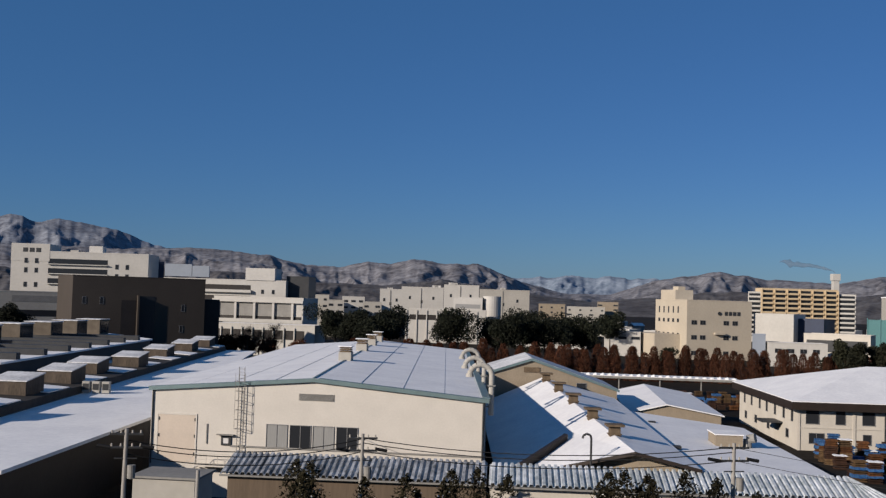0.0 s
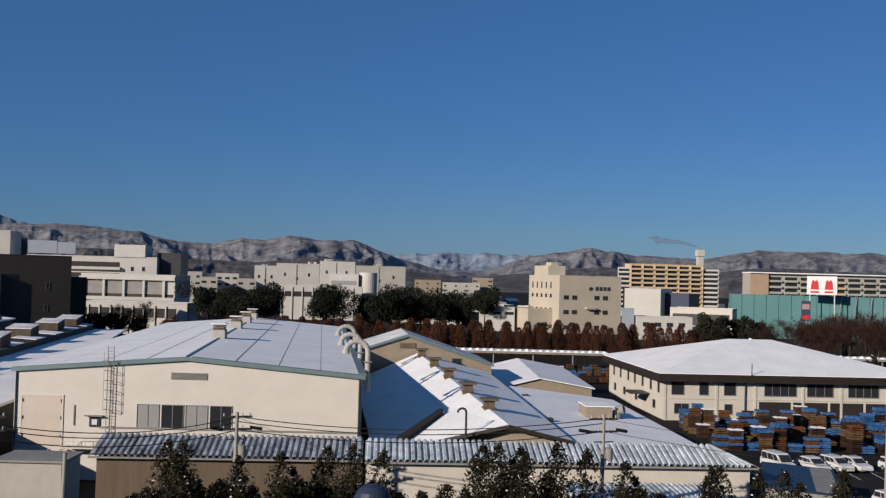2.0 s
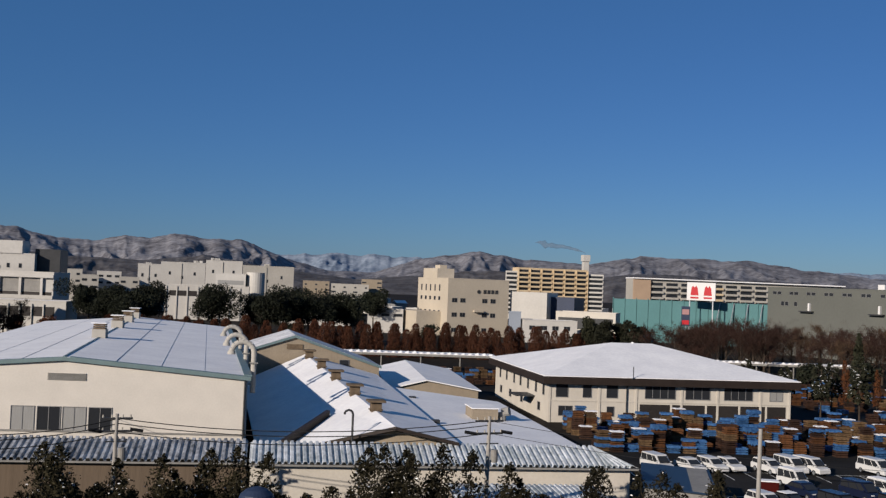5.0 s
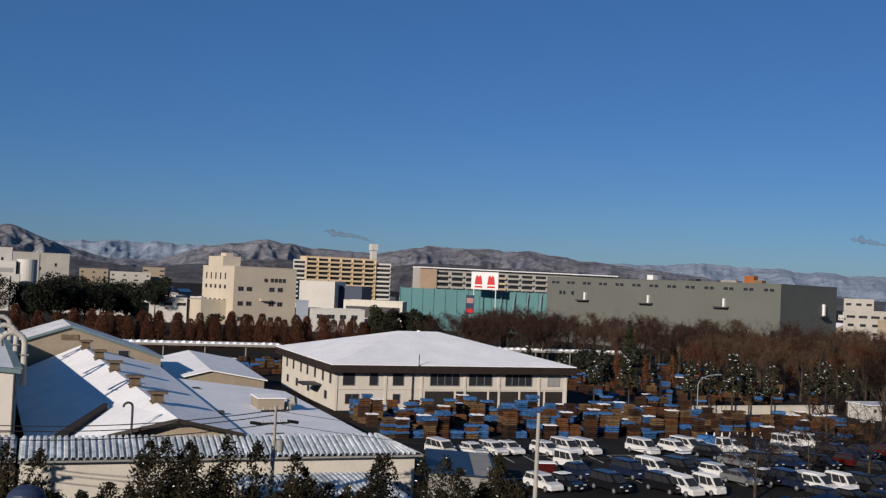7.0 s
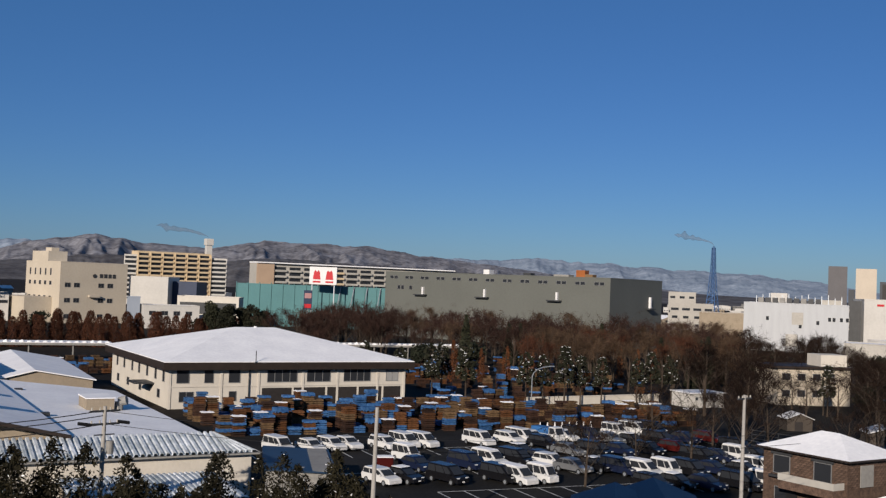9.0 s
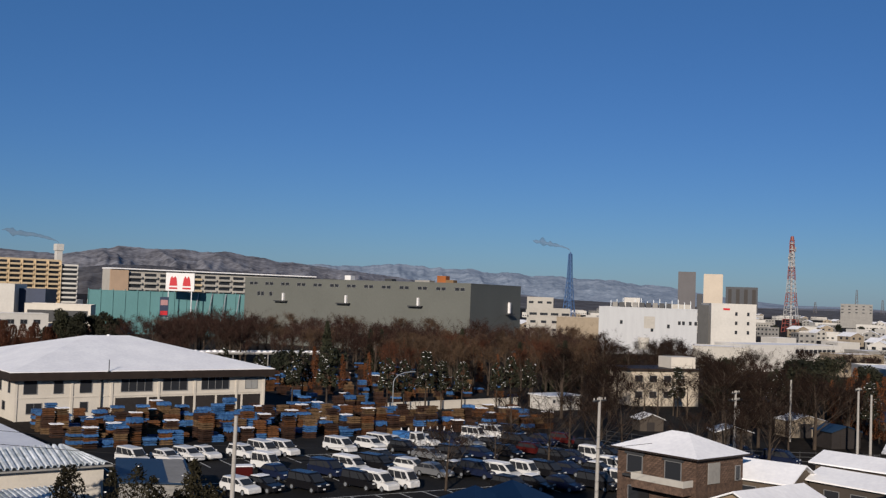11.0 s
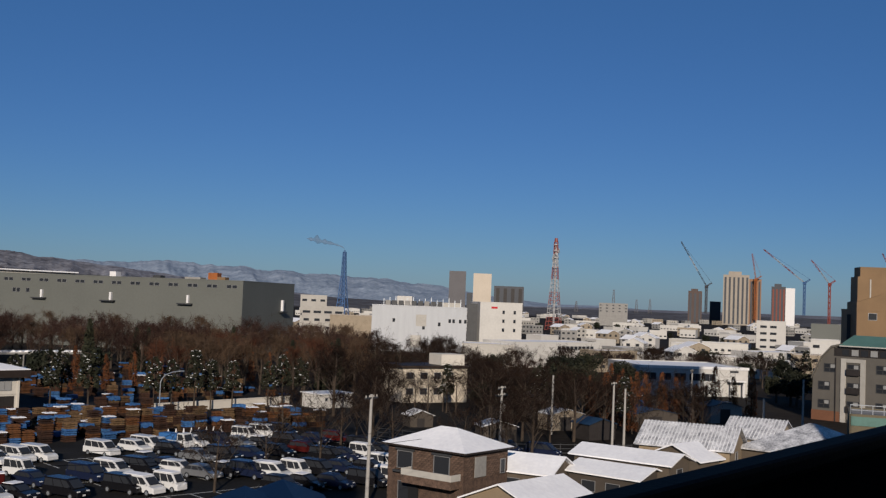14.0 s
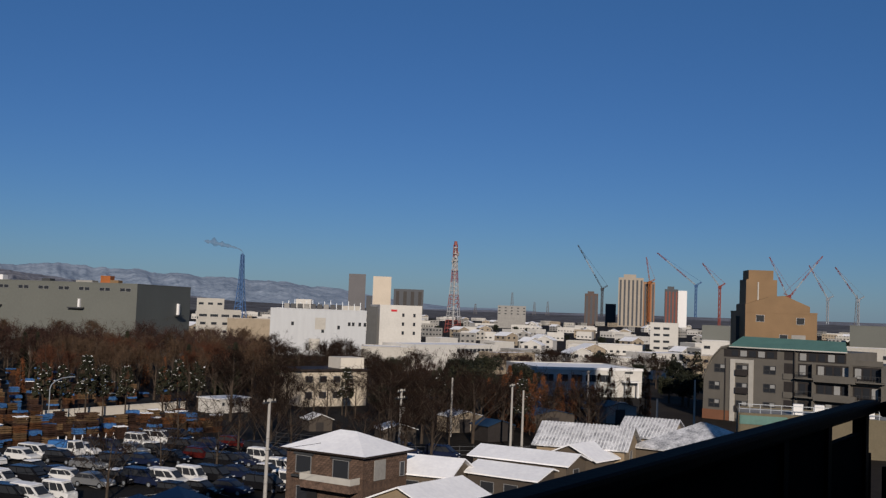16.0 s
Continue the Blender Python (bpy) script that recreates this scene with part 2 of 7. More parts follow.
def gable(name, label, category, x, y, rz, w, d, eave, ridge, wall, roof, over=0.4, thick=0.15, ridge_at=0.5, group="", hip=False, trim=None, shear=0.0):
    """A pitched house: local x 0..w, y 0..d, the ridge along y at ridge_at*w. hip: sloped ends."""
    t = thing(name, label, category, x, y, 0, rz, group)
    rx = w * ridge_at
    inset = min(rx, w - rx) if hip else 0
    bm = bmesh.new()
    if hip:
        box(bm, 0, w, 0, d, 0, eave)
    else:
        zl = eave
        pts = [(0, 0, 0), (w, 0, 0), (w, 0, zl), (rx, 0, ridge - thick), (0, 0, zl)]
        pts += [(px, d, pz) for px, _, pz in pts]
        solid(bm, pts, [(0, 1, 2, 3, 4), (9, 8, 7, 6, 5), (0, 5, 6, 1), (1, 6, 7, 2), (4, 9, 5, 0), (2, 7, 8, 3), (3, 8, 9, 4)])
    part("wall", bm, wall, t)
    slope = (ridge - eave) / max(rx, 0.1)
    slope2 = (ridge - eave) / max(w - rx, 0.1)
    bm = bmesh.new()
    zl, zr = eave - over * slope + 0.05, eave - over * slope2 + 0.05
    if hip:
        i = min(inset, d / 2 - 0.3)
        c = [(-over, -over, zl), (w + over, -over, zr), (w + over, d + over, zr), (-over, d + over, zl), (rx, i, ridge), (rx, d - i, ridge)]
        c += [(px, py, pz - thick) for px, py, pz in c[:4]]
        solid(bm, c, [(0, 1, 4), (1, 2, 5, 4), (2, 3, 5), (3, 0, 4, 5), (0, 6, 7, 1), (1, 7, 8, 2), (2, 8, 9, 3), (3, 9, 6, 0), (9, 8, 7, 6)])
    else:
        for a, b in ((((-over, zl)), (rx, ridge)), ((rx, ridge), (w + over, zr))):
            pts = [(a[0], -over, a[1]), (b[0], -over, b[1]), (b[0], d + over, b[1]), (a[0], d + over, a[1])]
            slab(bm, pts, thick)
    part("roof", bm, roof, t, "pitched roof under snow" if roof in (SNOW, SNOW_THIN) else "")
    if trim:
        bm = bmesh.new()
        for a, b in (((-over - 0.02, zl - thick), (rx, ridge - thick)), ((rx, ridge - thick), (w + over + 0.02, zr - thick))):
            pts = [(a[0], -over - 0.06, a[1] + thick - 0.01), (b[0], -over - 0.06, b[1] + thick - 0.01), (b[0], -over - 0.004, b[1] + thick - 0.01), (a[0], -over - 0.004, a[1] + thick - 0.01)]
            slab(bm, pts, thick + 0.22)
        part("verge_board", bm, trim, t)
    if shear:
        for c in t.children:
            for v in c.data.vertices:
                v.co.x -= shear * v.co.y
    return t


# ---- ground and distance ----
bm = bmesh.new()
bmesh.ops.create_circle(bm, cap_ends=True, segments=64, radius=4900)
tagged(part("ground", bm, EARTH), "dark winter ground between the plots", "ground", kind="structure")


def ridged(p, octaves, rough=2.1):
    """Sharp-crested noise, about 0 to 1."""
    total, amp, norm = 0.0, 1.0, 0.0
    for _ in range(octaves):
        total += amp * (1.0 - abs(noise.noise(p))) ** 2
        norm += amp
        amp *= 0.5
        p = p * rough
    return total / norm


def ridge_line(name, label, marks, r, depth, mat, seed, wob=1.0, jag=0.0):
    """A range of hills: crest angles (heading, rise) seen from the eye, with spurs and gullies in front of the crest."""
    heads = [m[0] for m in marks]
    rises = [m[1] for m in marks]
    step = 0.07
    n = int((heads[-1] - heads[0]) / step)
    cols = 26
    verts, faces = [], []
    for i in range(n + 1):
        az = heads[0] + i * step
        el = float(np.interp(az, heads, rises))
        grow = min(1.0, max(el, 0.1) / 1.3)
        el += wob * 0.09 * grow * noise.fractal(Vector((az * 0.9, seed, 0)), 1.0, 2.0, 5)
        el += jag * grow * (ridged(Vector((az * 0.55, seed * 2.0, 0)), 4) - 0.62)
        top = EYE[2] + r * math.tan(radians(el))
        for j in range(cols):
            f = j / (cols - 1)
            p = polar(az, r - depth * (1 - f))
            z = top * (f ** 0.8)
            bend = 0.35 * noise.noise(Vector((az * 0.3, f * 2.0, seed + 3)))
            spur = ridged(Vector((az * 0.32 + bend, f * 0.9, seed + 7)), 5) - 0.6
            z += spur * math.sin(math.pi * min(1.0, f * 1.02)) ** 0.8 * depth * 0.08 * min(1.0, max(0.04, (el - 0.1) / 1.2))
            verts.append((p.x, p.y, max(z, -5.0)))
    for i in range(n):
        for j in range(cols - 1):
            a = i * cols + j
            faces.append((a, a + cols, a + cols + 1, a + 1))
    me = bpy.data.meshes.new(name)
    me.from_pydata(verts, [], faces)
    for f in me.polygons:
        f.use_smooth = True
    tagged(mesh_part(name, me, mat), label, "mountains", kind="structure")


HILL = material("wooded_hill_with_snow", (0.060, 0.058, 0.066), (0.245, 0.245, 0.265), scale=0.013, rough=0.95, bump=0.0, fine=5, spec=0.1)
# the far range's blue, pale tones carry air haze as well as snow
FARHILL = material("far_hazed_snowy_range", (0.12, 0.16, 0.215), (0.30, 0.345, 0.405), scale=0.012, rough=0.95, bump=0.0, fine=6, spec=0.1)
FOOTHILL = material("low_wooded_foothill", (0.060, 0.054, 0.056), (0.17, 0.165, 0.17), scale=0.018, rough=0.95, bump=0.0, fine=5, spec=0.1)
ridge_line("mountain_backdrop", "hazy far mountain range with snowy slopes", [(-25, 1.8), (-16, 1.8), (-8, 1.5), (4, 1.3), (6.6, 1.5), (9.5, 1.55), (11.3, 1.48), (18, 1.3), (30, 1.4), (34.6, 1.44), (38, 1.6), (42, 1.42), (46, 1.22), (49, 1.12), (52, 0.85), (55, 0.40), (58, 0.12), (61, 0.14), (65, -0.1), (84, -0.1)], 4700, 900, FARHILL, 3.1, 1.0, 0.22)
# less of the blue haze in this colour than in FARHILL
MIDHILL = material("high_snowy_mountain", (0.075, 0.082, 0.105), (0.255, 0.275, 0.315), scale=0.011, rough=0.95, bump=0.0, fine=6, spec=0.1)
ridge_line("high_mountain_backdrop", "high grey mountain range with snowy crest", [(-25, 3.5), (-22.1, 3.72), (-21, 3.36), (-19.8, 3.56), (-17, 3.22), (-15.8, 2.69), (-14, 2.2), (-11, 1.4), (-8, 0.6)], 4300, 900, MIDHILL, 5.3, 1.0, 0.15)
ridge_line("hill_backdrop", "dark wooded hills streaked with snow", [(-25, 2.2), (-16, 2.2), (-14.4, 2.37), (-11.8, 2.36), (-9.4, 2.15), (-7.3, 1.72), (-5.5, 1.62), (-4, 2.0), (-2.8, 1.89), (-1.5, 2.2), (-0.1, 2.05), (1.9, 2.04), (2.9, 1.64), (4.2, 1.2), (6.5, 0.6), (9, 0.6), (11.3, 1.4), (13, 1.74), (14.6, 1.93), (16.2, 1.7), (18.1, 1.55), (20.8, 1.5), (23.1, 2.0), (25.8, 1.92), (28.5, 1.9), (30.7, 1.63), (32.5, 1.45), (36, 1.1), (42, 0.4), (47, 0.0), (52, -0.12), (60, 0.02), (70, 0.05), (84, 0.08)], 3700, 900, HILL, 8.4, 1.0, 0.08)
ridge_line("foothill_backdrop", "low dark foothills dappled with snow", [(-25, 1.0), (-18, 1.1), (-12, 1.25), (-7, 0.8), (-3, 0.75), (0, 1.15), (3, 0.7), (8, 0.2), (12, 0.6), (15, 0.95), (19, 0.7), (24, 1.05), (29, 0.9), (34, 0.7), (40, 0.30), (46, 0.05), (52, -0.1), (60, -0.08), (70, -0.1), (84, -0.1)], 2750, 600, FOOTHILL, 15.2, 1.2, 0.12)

# ---- own building: the balcony corner on which the camera stands ----
own = thing("apartment_block", "tall apartment block with an open balcony corner", "building")
part("wall", boxes((-25, 5.1, -9, -1.3, 0, 22)), GREY, own)
# unseen tall walls, sized so their shadow falls across the car park
part("upper_wall", boxes((-46.5, -25.003, -6, -1.3, 0, 47)), GREY, own)
part("upper_wall", boxes((-25, -23, -6, -1.3, 22.003, 47)), GREY, own)
# an unseen tower, added beyond the view's edge to shade the white warehouse
shade_tower = thing("neighbouring_tower", "plain grey unseen tower added to cast shade", "building", 80.6, 9.3, 0, -53)
part("wall", boxes((0, 16, -16, 0, 0, 71)), GREY, shade_tower)
part("roof", boxes((-0.3, 16.3, -16.3, 0.3, 71.003, 71.4)), SNOW, shade_tower)
part("balcony_floor", boxes((-25, 5.5, -1.3, 1.12, 17.85, 18.02)), GREY, own)
part("balcony_ceiling", boxes((-25, 3.0, -1.3, 0.3, 20.75, 20.95)), GREY, own)
rail = thing("balcony_railing", "dark painted metal balcony railing with handrail and panel", "railing")
RZ = 19.5 - 0.355
bm = bmesh.new()
box(bm, -4, 5.37, 0.955, 1.045, RZ - 0.055, RZ, 0.015)
part("handrail", bm, RAILMAT, rail)
part("handrail", boxes((5.28, 5.37, -1.25, 0.95, RZ - 0.07, RZ), bevel=0.015), RAILMAT, rail)
part("side_panel", boxes((5.31, 5.34, -1.25, 0.94, 18.06, RZ - 0.30)), PANELMAT, rail)
part("panel", boxes((-4, 4.37, 0.985, 1.015, 18.06, RZ - 0.062)), PANELMAT, rail)
part("panel", boxes((4.43, 5.1, 0.985, 1.015, 18.06, RZ - 0.13)), PANELMAT, rail)
part("panel", boxes((5.16, 5.3, 0.985, 1.015, 18.06, RZ - 0.24)), PANELMAT, rail)
for x in (-3.0, -1.2, 0.6, 2.4, 3.75, 4.4, 5.13):
    part("post", boxes((x - 0.03, x + 0.03, 0.97, 1.03, 18.02, RZ - 0.055)), RAILMAT, rail)
for i in range(7):
    part("baluster", boxes((5.315, 5.335, 0.72 - i * 0.28, 0.74 - i * 0.28, 18.06, RZ - 0.071)), RAILMAT, rail)

# ---- the great hall in the middle ----
HX, HY, HROT = -27.9, 104.6, -6.0
hall = gable("factory_hall", "cream factory hall with low snow-covered gable roof", "factory", HX, HY, HROT, 32.6, 100, 10.35, 11.75, CREAM, SNOW, over=0.25, thick=0.12, ridge_at=0.49, trim=TEAL, shear=0.1)
# ---- corrugated lean-to in front ----


def folded_roof(name, label, x0, x1, y_low, y_high, z_low, z_high, mat, period=0.53, amp=0.2, parent=None, cut=0.0):
    n = int((x1 - x0) / period)
    bm = bmesh.new()
    prof = []
    for i in range(n):
        for f, z in ((0.0, 0), (0.28, 0), (0.42, amp), (0.86, amp)):
            prof.append((x0 + (i + f) * period, z))
    prof.append((x1, 0))
    vs = []
    for x, z in prof:
        vs.append((bm.verts.new((x, y_low, z_low + z)), bm.verts.new((min(x, x1 - cut), y_high, z_high + z)),
                   bm.verts.new((x, y_low, z_low + z - 0.03)), bm.verts.new((min(x, x1 - cut), y_high, z_high + z - 0.03))))
    for a, b in zip(vs, vs[1:]):
        bm.faces.new((a[0], b[0], b[1], a[1]))
        bm.faces.new((a[2], a[3], b[3], b[2]))
        bm.faces.new((a[0], a[2], b[2], b[0]))
    bmesh.ops.remove_doubles(bm, verts=bm.verts, dist=0.0005)
    return part(name, bm, mat, parent, label)


DARKROOF = material("weathered_grey_roof_with_snow", (0.07, 0.075, 0.08), (0.50, 0.52, 0.55), scale=0.9, rough=0.5, metal=0.1, bump=0.1, fine=5, stretch=(1, 0.35, 1))
METALROOF = material("snow_dusted_metal_roof", (0.20, 0.235, 0.25), (0.66, 0.69, 0.72), scale=0.6, rough=0.5, metal=0.1, bump=0.1, fine=6, stretch=(1, 0.4, 1))
lean = thing("lean_to_shed", "long low shed with folded metal roof and cream wall", "shed", -18.0, 90.6, 0, -3.7)
folded_roof("roof", "folded metal roof dusted with snow", -0.2, 22.2, 0, 4.4, 4.5, 5.6, DARKROOF, parent=lean)
folded_roof("roof", "folded metal roof dusted with snow", 22.4, 55.6, -0.1, 4.0, 4.45, 5.55, METALROOF, parent=lean, cut=3.0)
# left wall in a darker brown than the right one
part("wall", boxes((0.4, 22.2, 0.35, 4.2, 0, 4.35)), tint("dark_brown_wall", (0.16, 0.12, 0.085), 0.15, scale=0.6, rough=0.85, bump=0.2, stretch=(6, 1, 0.3)), lean)
part("wall", boxes((22.5, 55.0, 0.3, 3.9, 0, 4.3)), CREAM2, lean)
part("gutter", boxes((-0.2, 22.2, -0.16, 0.02, 4.3, 4.44)), GREY, lean)
part("gutter", boxes((22.4, 55.6, -0.24, -0.08, 4.24, 4.38)), GREY, lean)

# ---- low hall with roof vents ----
low = thing("low_workshop", "low workshop under a snow-covered gable roof", "factory", 0, 0, 0, 0)
bm = bmesh.new()
slab(bm, [(6.9, 99.6, 3.6), (17.0, 92.3, 7.1), (14.4, 150, 9.3), (5.8, 150, 5.4), (5.7, 102.5, 3.3)], 0.2)
slab(bm, [(17.0, 92.3, 7.1), (22.6, 91.6, 5.85), (24.6, 150, 6.7), (14.4, 150, 9.3)], 0.2)
part("roof", bm, SNOW, low, "pitched roof under snow")
bm = bmesh.new()
solid(bm, [(7.6, 99.3, 4.0), (7.9, 98.9, 4.0), (12.9, 106.3, 6.0), (12.6, 106.8, 6.0), (7.6, 99.3, 4.85), (7.9, 98.9, 4.85), (12.9, 106.3, 6.75), (12.6, 106.8, 6.75)], [(0, 1, 2, 3), (4, 7, 6, 5), (0, 4, 5, 1), (1, 5, 6, 2), (2, 6, 7, 3), (3, 7, 4, 0)])
part("verge_step", bm, BROWN, low, "rusty brown step between two roof levels")
bm = bmesh.new()
for a, b in (((6.9, 99.6, 3.6), (17.0, 92.3, 7.1)), ((17.0, 92.3, 7.1), (22.6, 91.6, 5.85))):
    slab(bm, [(a[0], a[1] - 0.14, a[2] + 0.01), (b[0], b[1] - 0.14, b[2] + 0.01), (b[0], b[1] - 0.012, b[2] + 0.01), (a[0], a[1] - 0.012, a[2] + 0.01)], 0.3)
part("verge_board", bm, BROWN, low)
bm = bmesh.new()
solid(bm, [(8.4, 101, 0), (22.2, 92.6, 0), (22.2, 92.6, 5.6), (17, 93.4, 6.7), (8.4, 101, 3.3), (8, 149.8, 0), (24.6, 149.8, 0), (24.3, 149.8, 6.4), (14.4, 149.8, 8.8), (8, 149.8, 5.4)],
      [(0, 1, 2, 3, 4), (9, 8, 7, 6, 5), (0, 5, 6, 1), (1, 6, 7, 2), (4, 9, 5, 0), (2, 7, 8, 3), (3, 8, 9, 4)])
part("wall", bm, SAND, low)
flat = thing("flat_annex", "flat annex roof under snow beside the workshop", "factory")
bm = bmesh.new()
slab(bm, [(22.45, 92.5, 5.55), (35.2, 91.8, 4.9), (37.8, 133, 4.95), (24.3, 139, 6.1)], 0.25)
part("roof", bm, SNOW, flat, "flat roof under snow")
bm = bmesh.new()
slab(bm, [(22.9, 93, 5.2), (34.9, 92.3, 4.6), (37.4, 132.6, 4.6), (25, 138.5, 5.7)], 4.6)
part("wall", bm, SAND, flat)
back = gable("gabled_workshop", "sandy gabled workshop with snow on its roof", "factory", 1.0, 151.0, -1.0, 24.0, 17, 7.9, 11.9, SAND, SNOW_THIN, over=0.3, thick=0.14, trim=TEAL)
side = gable("small_workshop", "small sandy workshop under snow", "factory", 26.9, 150.5, -6, 12.5, 38, 4.8, 6.1, SAND, SNOW, over=0.4, thick=0.15, ridge_at=0.4)

# ---- left factory with rooflights ----
lf = thing("left_factory", "long flat-roofed factory with snowy roof and rooflights", "factory", 0, 0, 0, 0)
bm = bmesh.new()
slab(bm, [(-110, 79, 6.0), (-32.2, 79.8, 6.0), (-31.2, 116.9, 6.0), (-45, 262, 6.0), (-110, 262, 6.0)], 0.3)
part("roof", bm, SNOW, lf, "flat roof under snow")
bm = bmesh.new()
slab(bm, [(-109.5, 79.5, 5.7), (-32.8, 80.3, 5.7), (-31.8, 116.7, 5.7), (-45.6, 261.5, 5.7), (-109.5, 261.5, 5.7)], 5.7)
part("wall", bm, UMBER2, lf)
bm = bmesh.new()
slab(bm, [(-140, 151, 9.0), (-61.9, 151.2, 9.0), (-65.3, 243.3, 9.0), (-91, 280, 9.0), (-140, 280, 9.0)], 0.3)
part("upper_roof", bm, SNOW, lf, "raised flat roof under snow")
bm = bmesh.new()
slab(bm, [(-139.5, 151.5, 8.7), (-62.4, 151.7, 8.7), (-65.8, 243, 8.7), (-91.4, 279.5, 8.7), (-139.5, 279.5, 8.7)], 3.0)
part("upper_wall", bm, UMBER2, lf)

# ---- office with hipped roof ----
OX, OY, OROT = 50.9, 151.9, -3.0
office = gable("hipped_office", "two-storey cream office with a broad snow-covered hipped roof", "office", OX, OY, OROT, 38.6, 36.4, 7.15, 11.2, CREAM2, SNOW, over=1.1, thick=0.12, hip=True)


for c in office.children:
    if c.name.startswith("roof"):
        tips = [v for v in c.data.vertices if v.co.z > 10]
        for v, x in zip(tips, (15.6, 22.8)):
            v.co.x, v.co.y = x, 18.2

# ---- fittings of the great hall (local x along its front, y inward) ----


def on_hall(u, y, z, rz=0.0):
    return pose(HX, HY, 0, 0, 0, HROT) @ pose(u - 0.1 * y, y, z, 0, 0, rz)


def child(ob, parent, m):
    ob.parent = parent
    ob.matrix_basis = m
    return ob


d = part("loading_door", boxes((0.75, 4.5, -0.05, -0.003, 3.25, 7.75), bevel=0.01), tint("pinkish_door_paint", (0.70, 0.60, 0.50), 0.05, scale=0.8, rough=0.6, bump=0.05), hall, "tall pale double door")
part("door_frame", boxes((0.62, 0.75, -0.08, -0.003, 3.25, 7.9), (4.5, 4.63, -0.08, -0.003, 3.25, 7.9), (0.75, 4.5, -0.08, -0.003, 7.75, 7.9)), CREAM, hall)
for u in (0.8, 4.38):
    for z in (3.9, 5.6, 7.2):
        part("hinge", boxes((u, u + 0.1, -0.1, -0.05, z, z + 0.3)), DGREY, d)
for u, k in ((12.55, "blind"), (14.85, "plain"), (17.1, "blind"), (19.4, "plain")):
    w = window(hall, 2.1, 2.25, pose(u, -0.003, 6.1), k)
part("wall_louvre", boxes(*[(14.6, 18.0, -0.09, -0.003, 9.62 + i * 0.11, 9.69 + i * 0.11) for i in range(6)]), GREY, hall, "grey horizontal louvre vent")
part("hatch_hood", boxes((6.7, 8.4, -0.5, -0.003, 6.0, 6.08)), GREY, hall)
part("hatch", boxes((7.1, 8.1, -0.12, -0.003, 5.0, 5.9), bevel=0.02), DGREY, hall, "small dark hatch")
part("hatch_cover", boxes((7.35, 7.85, -0.16, -0.121, 5.2, 5.7)), SIGNWHITE, hall)
part("eaves_pipe", boxes((5.6, 5.7, -0.1, -0.003, 5.1, 7.0)), GREY, hall)
bm = bmesh.new()
tube(bm, (32.35, -0.12, 4.6), (32.35, -0.12, 10.2), 0.09)
part("downpipe", bm, DGREY, hall)
bm = bmesh.new()
tube(bm, (0.15, -0.1, 3.0), (0.15, -0.1, 10.2), 0.07)
part("downpipe", bm, DGREY, hall)
part("wall_base_strip", boxes((8.0, 32.2, -0.1, -0.003, 4.9, 5.05)), GREY, hall)
bm = bmesh.new()
for u in (8.7, 9.25):
    tube(bm, (u, -0.25, 3.5), (u, -0.25, 12.6), 0.035, n=6)
for i in range(30):
    tube(bm, (8.7, -0.25, 3.7 + i * 0.3), (9.25, -0.25, 3.7 + i * 0.3), 0.02, n=5)
for z in (6.7, 7.6, 8.5, 9.4, 10.3, 11.2):
    pts = [(8.7, -0.25), (8.5, -0.7), (8.97, -1.0), (9.45, -0.7), (9.25, -0.25)]
    for a, b in zip(pts, pts[1:]):
        tube(bm, (*a, z), (*b, z), 0.025, n=5)
for q in ((8.5, -0.7), (8.97, -1.0), (9.45, -0.7)):
    tube(bm, (*q, 6.7), (*q, 12.0), 0.02, n=5)
tagged(child(part("cage_ladder", bm, GREY), hall, pose(0, 0, 0)), "caged steel ladder up to the roof")
# landing and stair at the hatch
bm = boxes((5.0, 8.3, -1.4, -0.01, 3.1, 3.22))
for u in (5.0, 6.1, 7.2, 8.25):
    tube(bm, (u, -1.35, 3.2), (u, -1.35, 4.3), 0.03, n=5)
tube(bm, (5.0, -1.35, 4.3), (8.25, -1.35, 4.3), 0.03, n=5)
tube(bm, (5.0, -1.35, 3.75), (8.25, -1.35, 3.75), 0.025, n=5)
for k in range(10):
    box(bm, 4.7 - k * 0.28, 5.0 - k * 0.28, -1.35, -0.3, 2.9 - k * 0.3, 2.95 - k * 0.3)
tube(bm, (5.0, -1.35, 4.3), (2.2, -1.35, 1.3), 0.03, n=5)
tube(bm, (5.0, -1.35, 3.1), (2.2, -1.35, 0.1), 0.05, n=5)
part("stair_landing", bm, CREAM, hall, "pale steel landing with stair and rails")
# standing seams that show through the snow
for i, u in enumerate((3.6, 8.0, 12.2, 20.5, 24.6, 28.6)):
    zr = 10.35 + 1.4 * (u / 16.0 if u < 16 else (32.6 - u) / 16.6) + 0.02
    bm = boxes((u, u + 0.04, -0.2, 100.2, zr, zr + 0.025))
    for v in bm.verts:
        v.co.x -= 0.1 * v.co.y
    part("roof_seam", bm, STEEL, hall)
bm = boxes((15.88, 16.06, -0.2, 100.2, 11.72, 11.82))
for v in bm.verts:
    v.co.x -= 0.1 * v.co.y
part("ridge_cap", bm, TEAL, hall)
bm = bmesh.new()
slab(bm, [(16.5, -0.27, 11.66), (32.9, -0.27, 10.3), (32.9, 0.5, 10.3), (16.5, 0.5, 11.66)], -0.11)
slab(bm, [(-0.3, -0.27, 10.3), (16.2, -0.27, 11.66), (16.2, 0.5, 11.66), (-0.3, 0.5, 10.3)], -0.11)
part("verge_flashing", bm, TEAL, hall)
bm = bmesh.new()
slab(bm, [(32.2, 0.4, 10.44), (32.95, 0.4, 10.38), (22.95, 100.2, 10.38), (22.2, 100.2, 10.44)], -0.12)
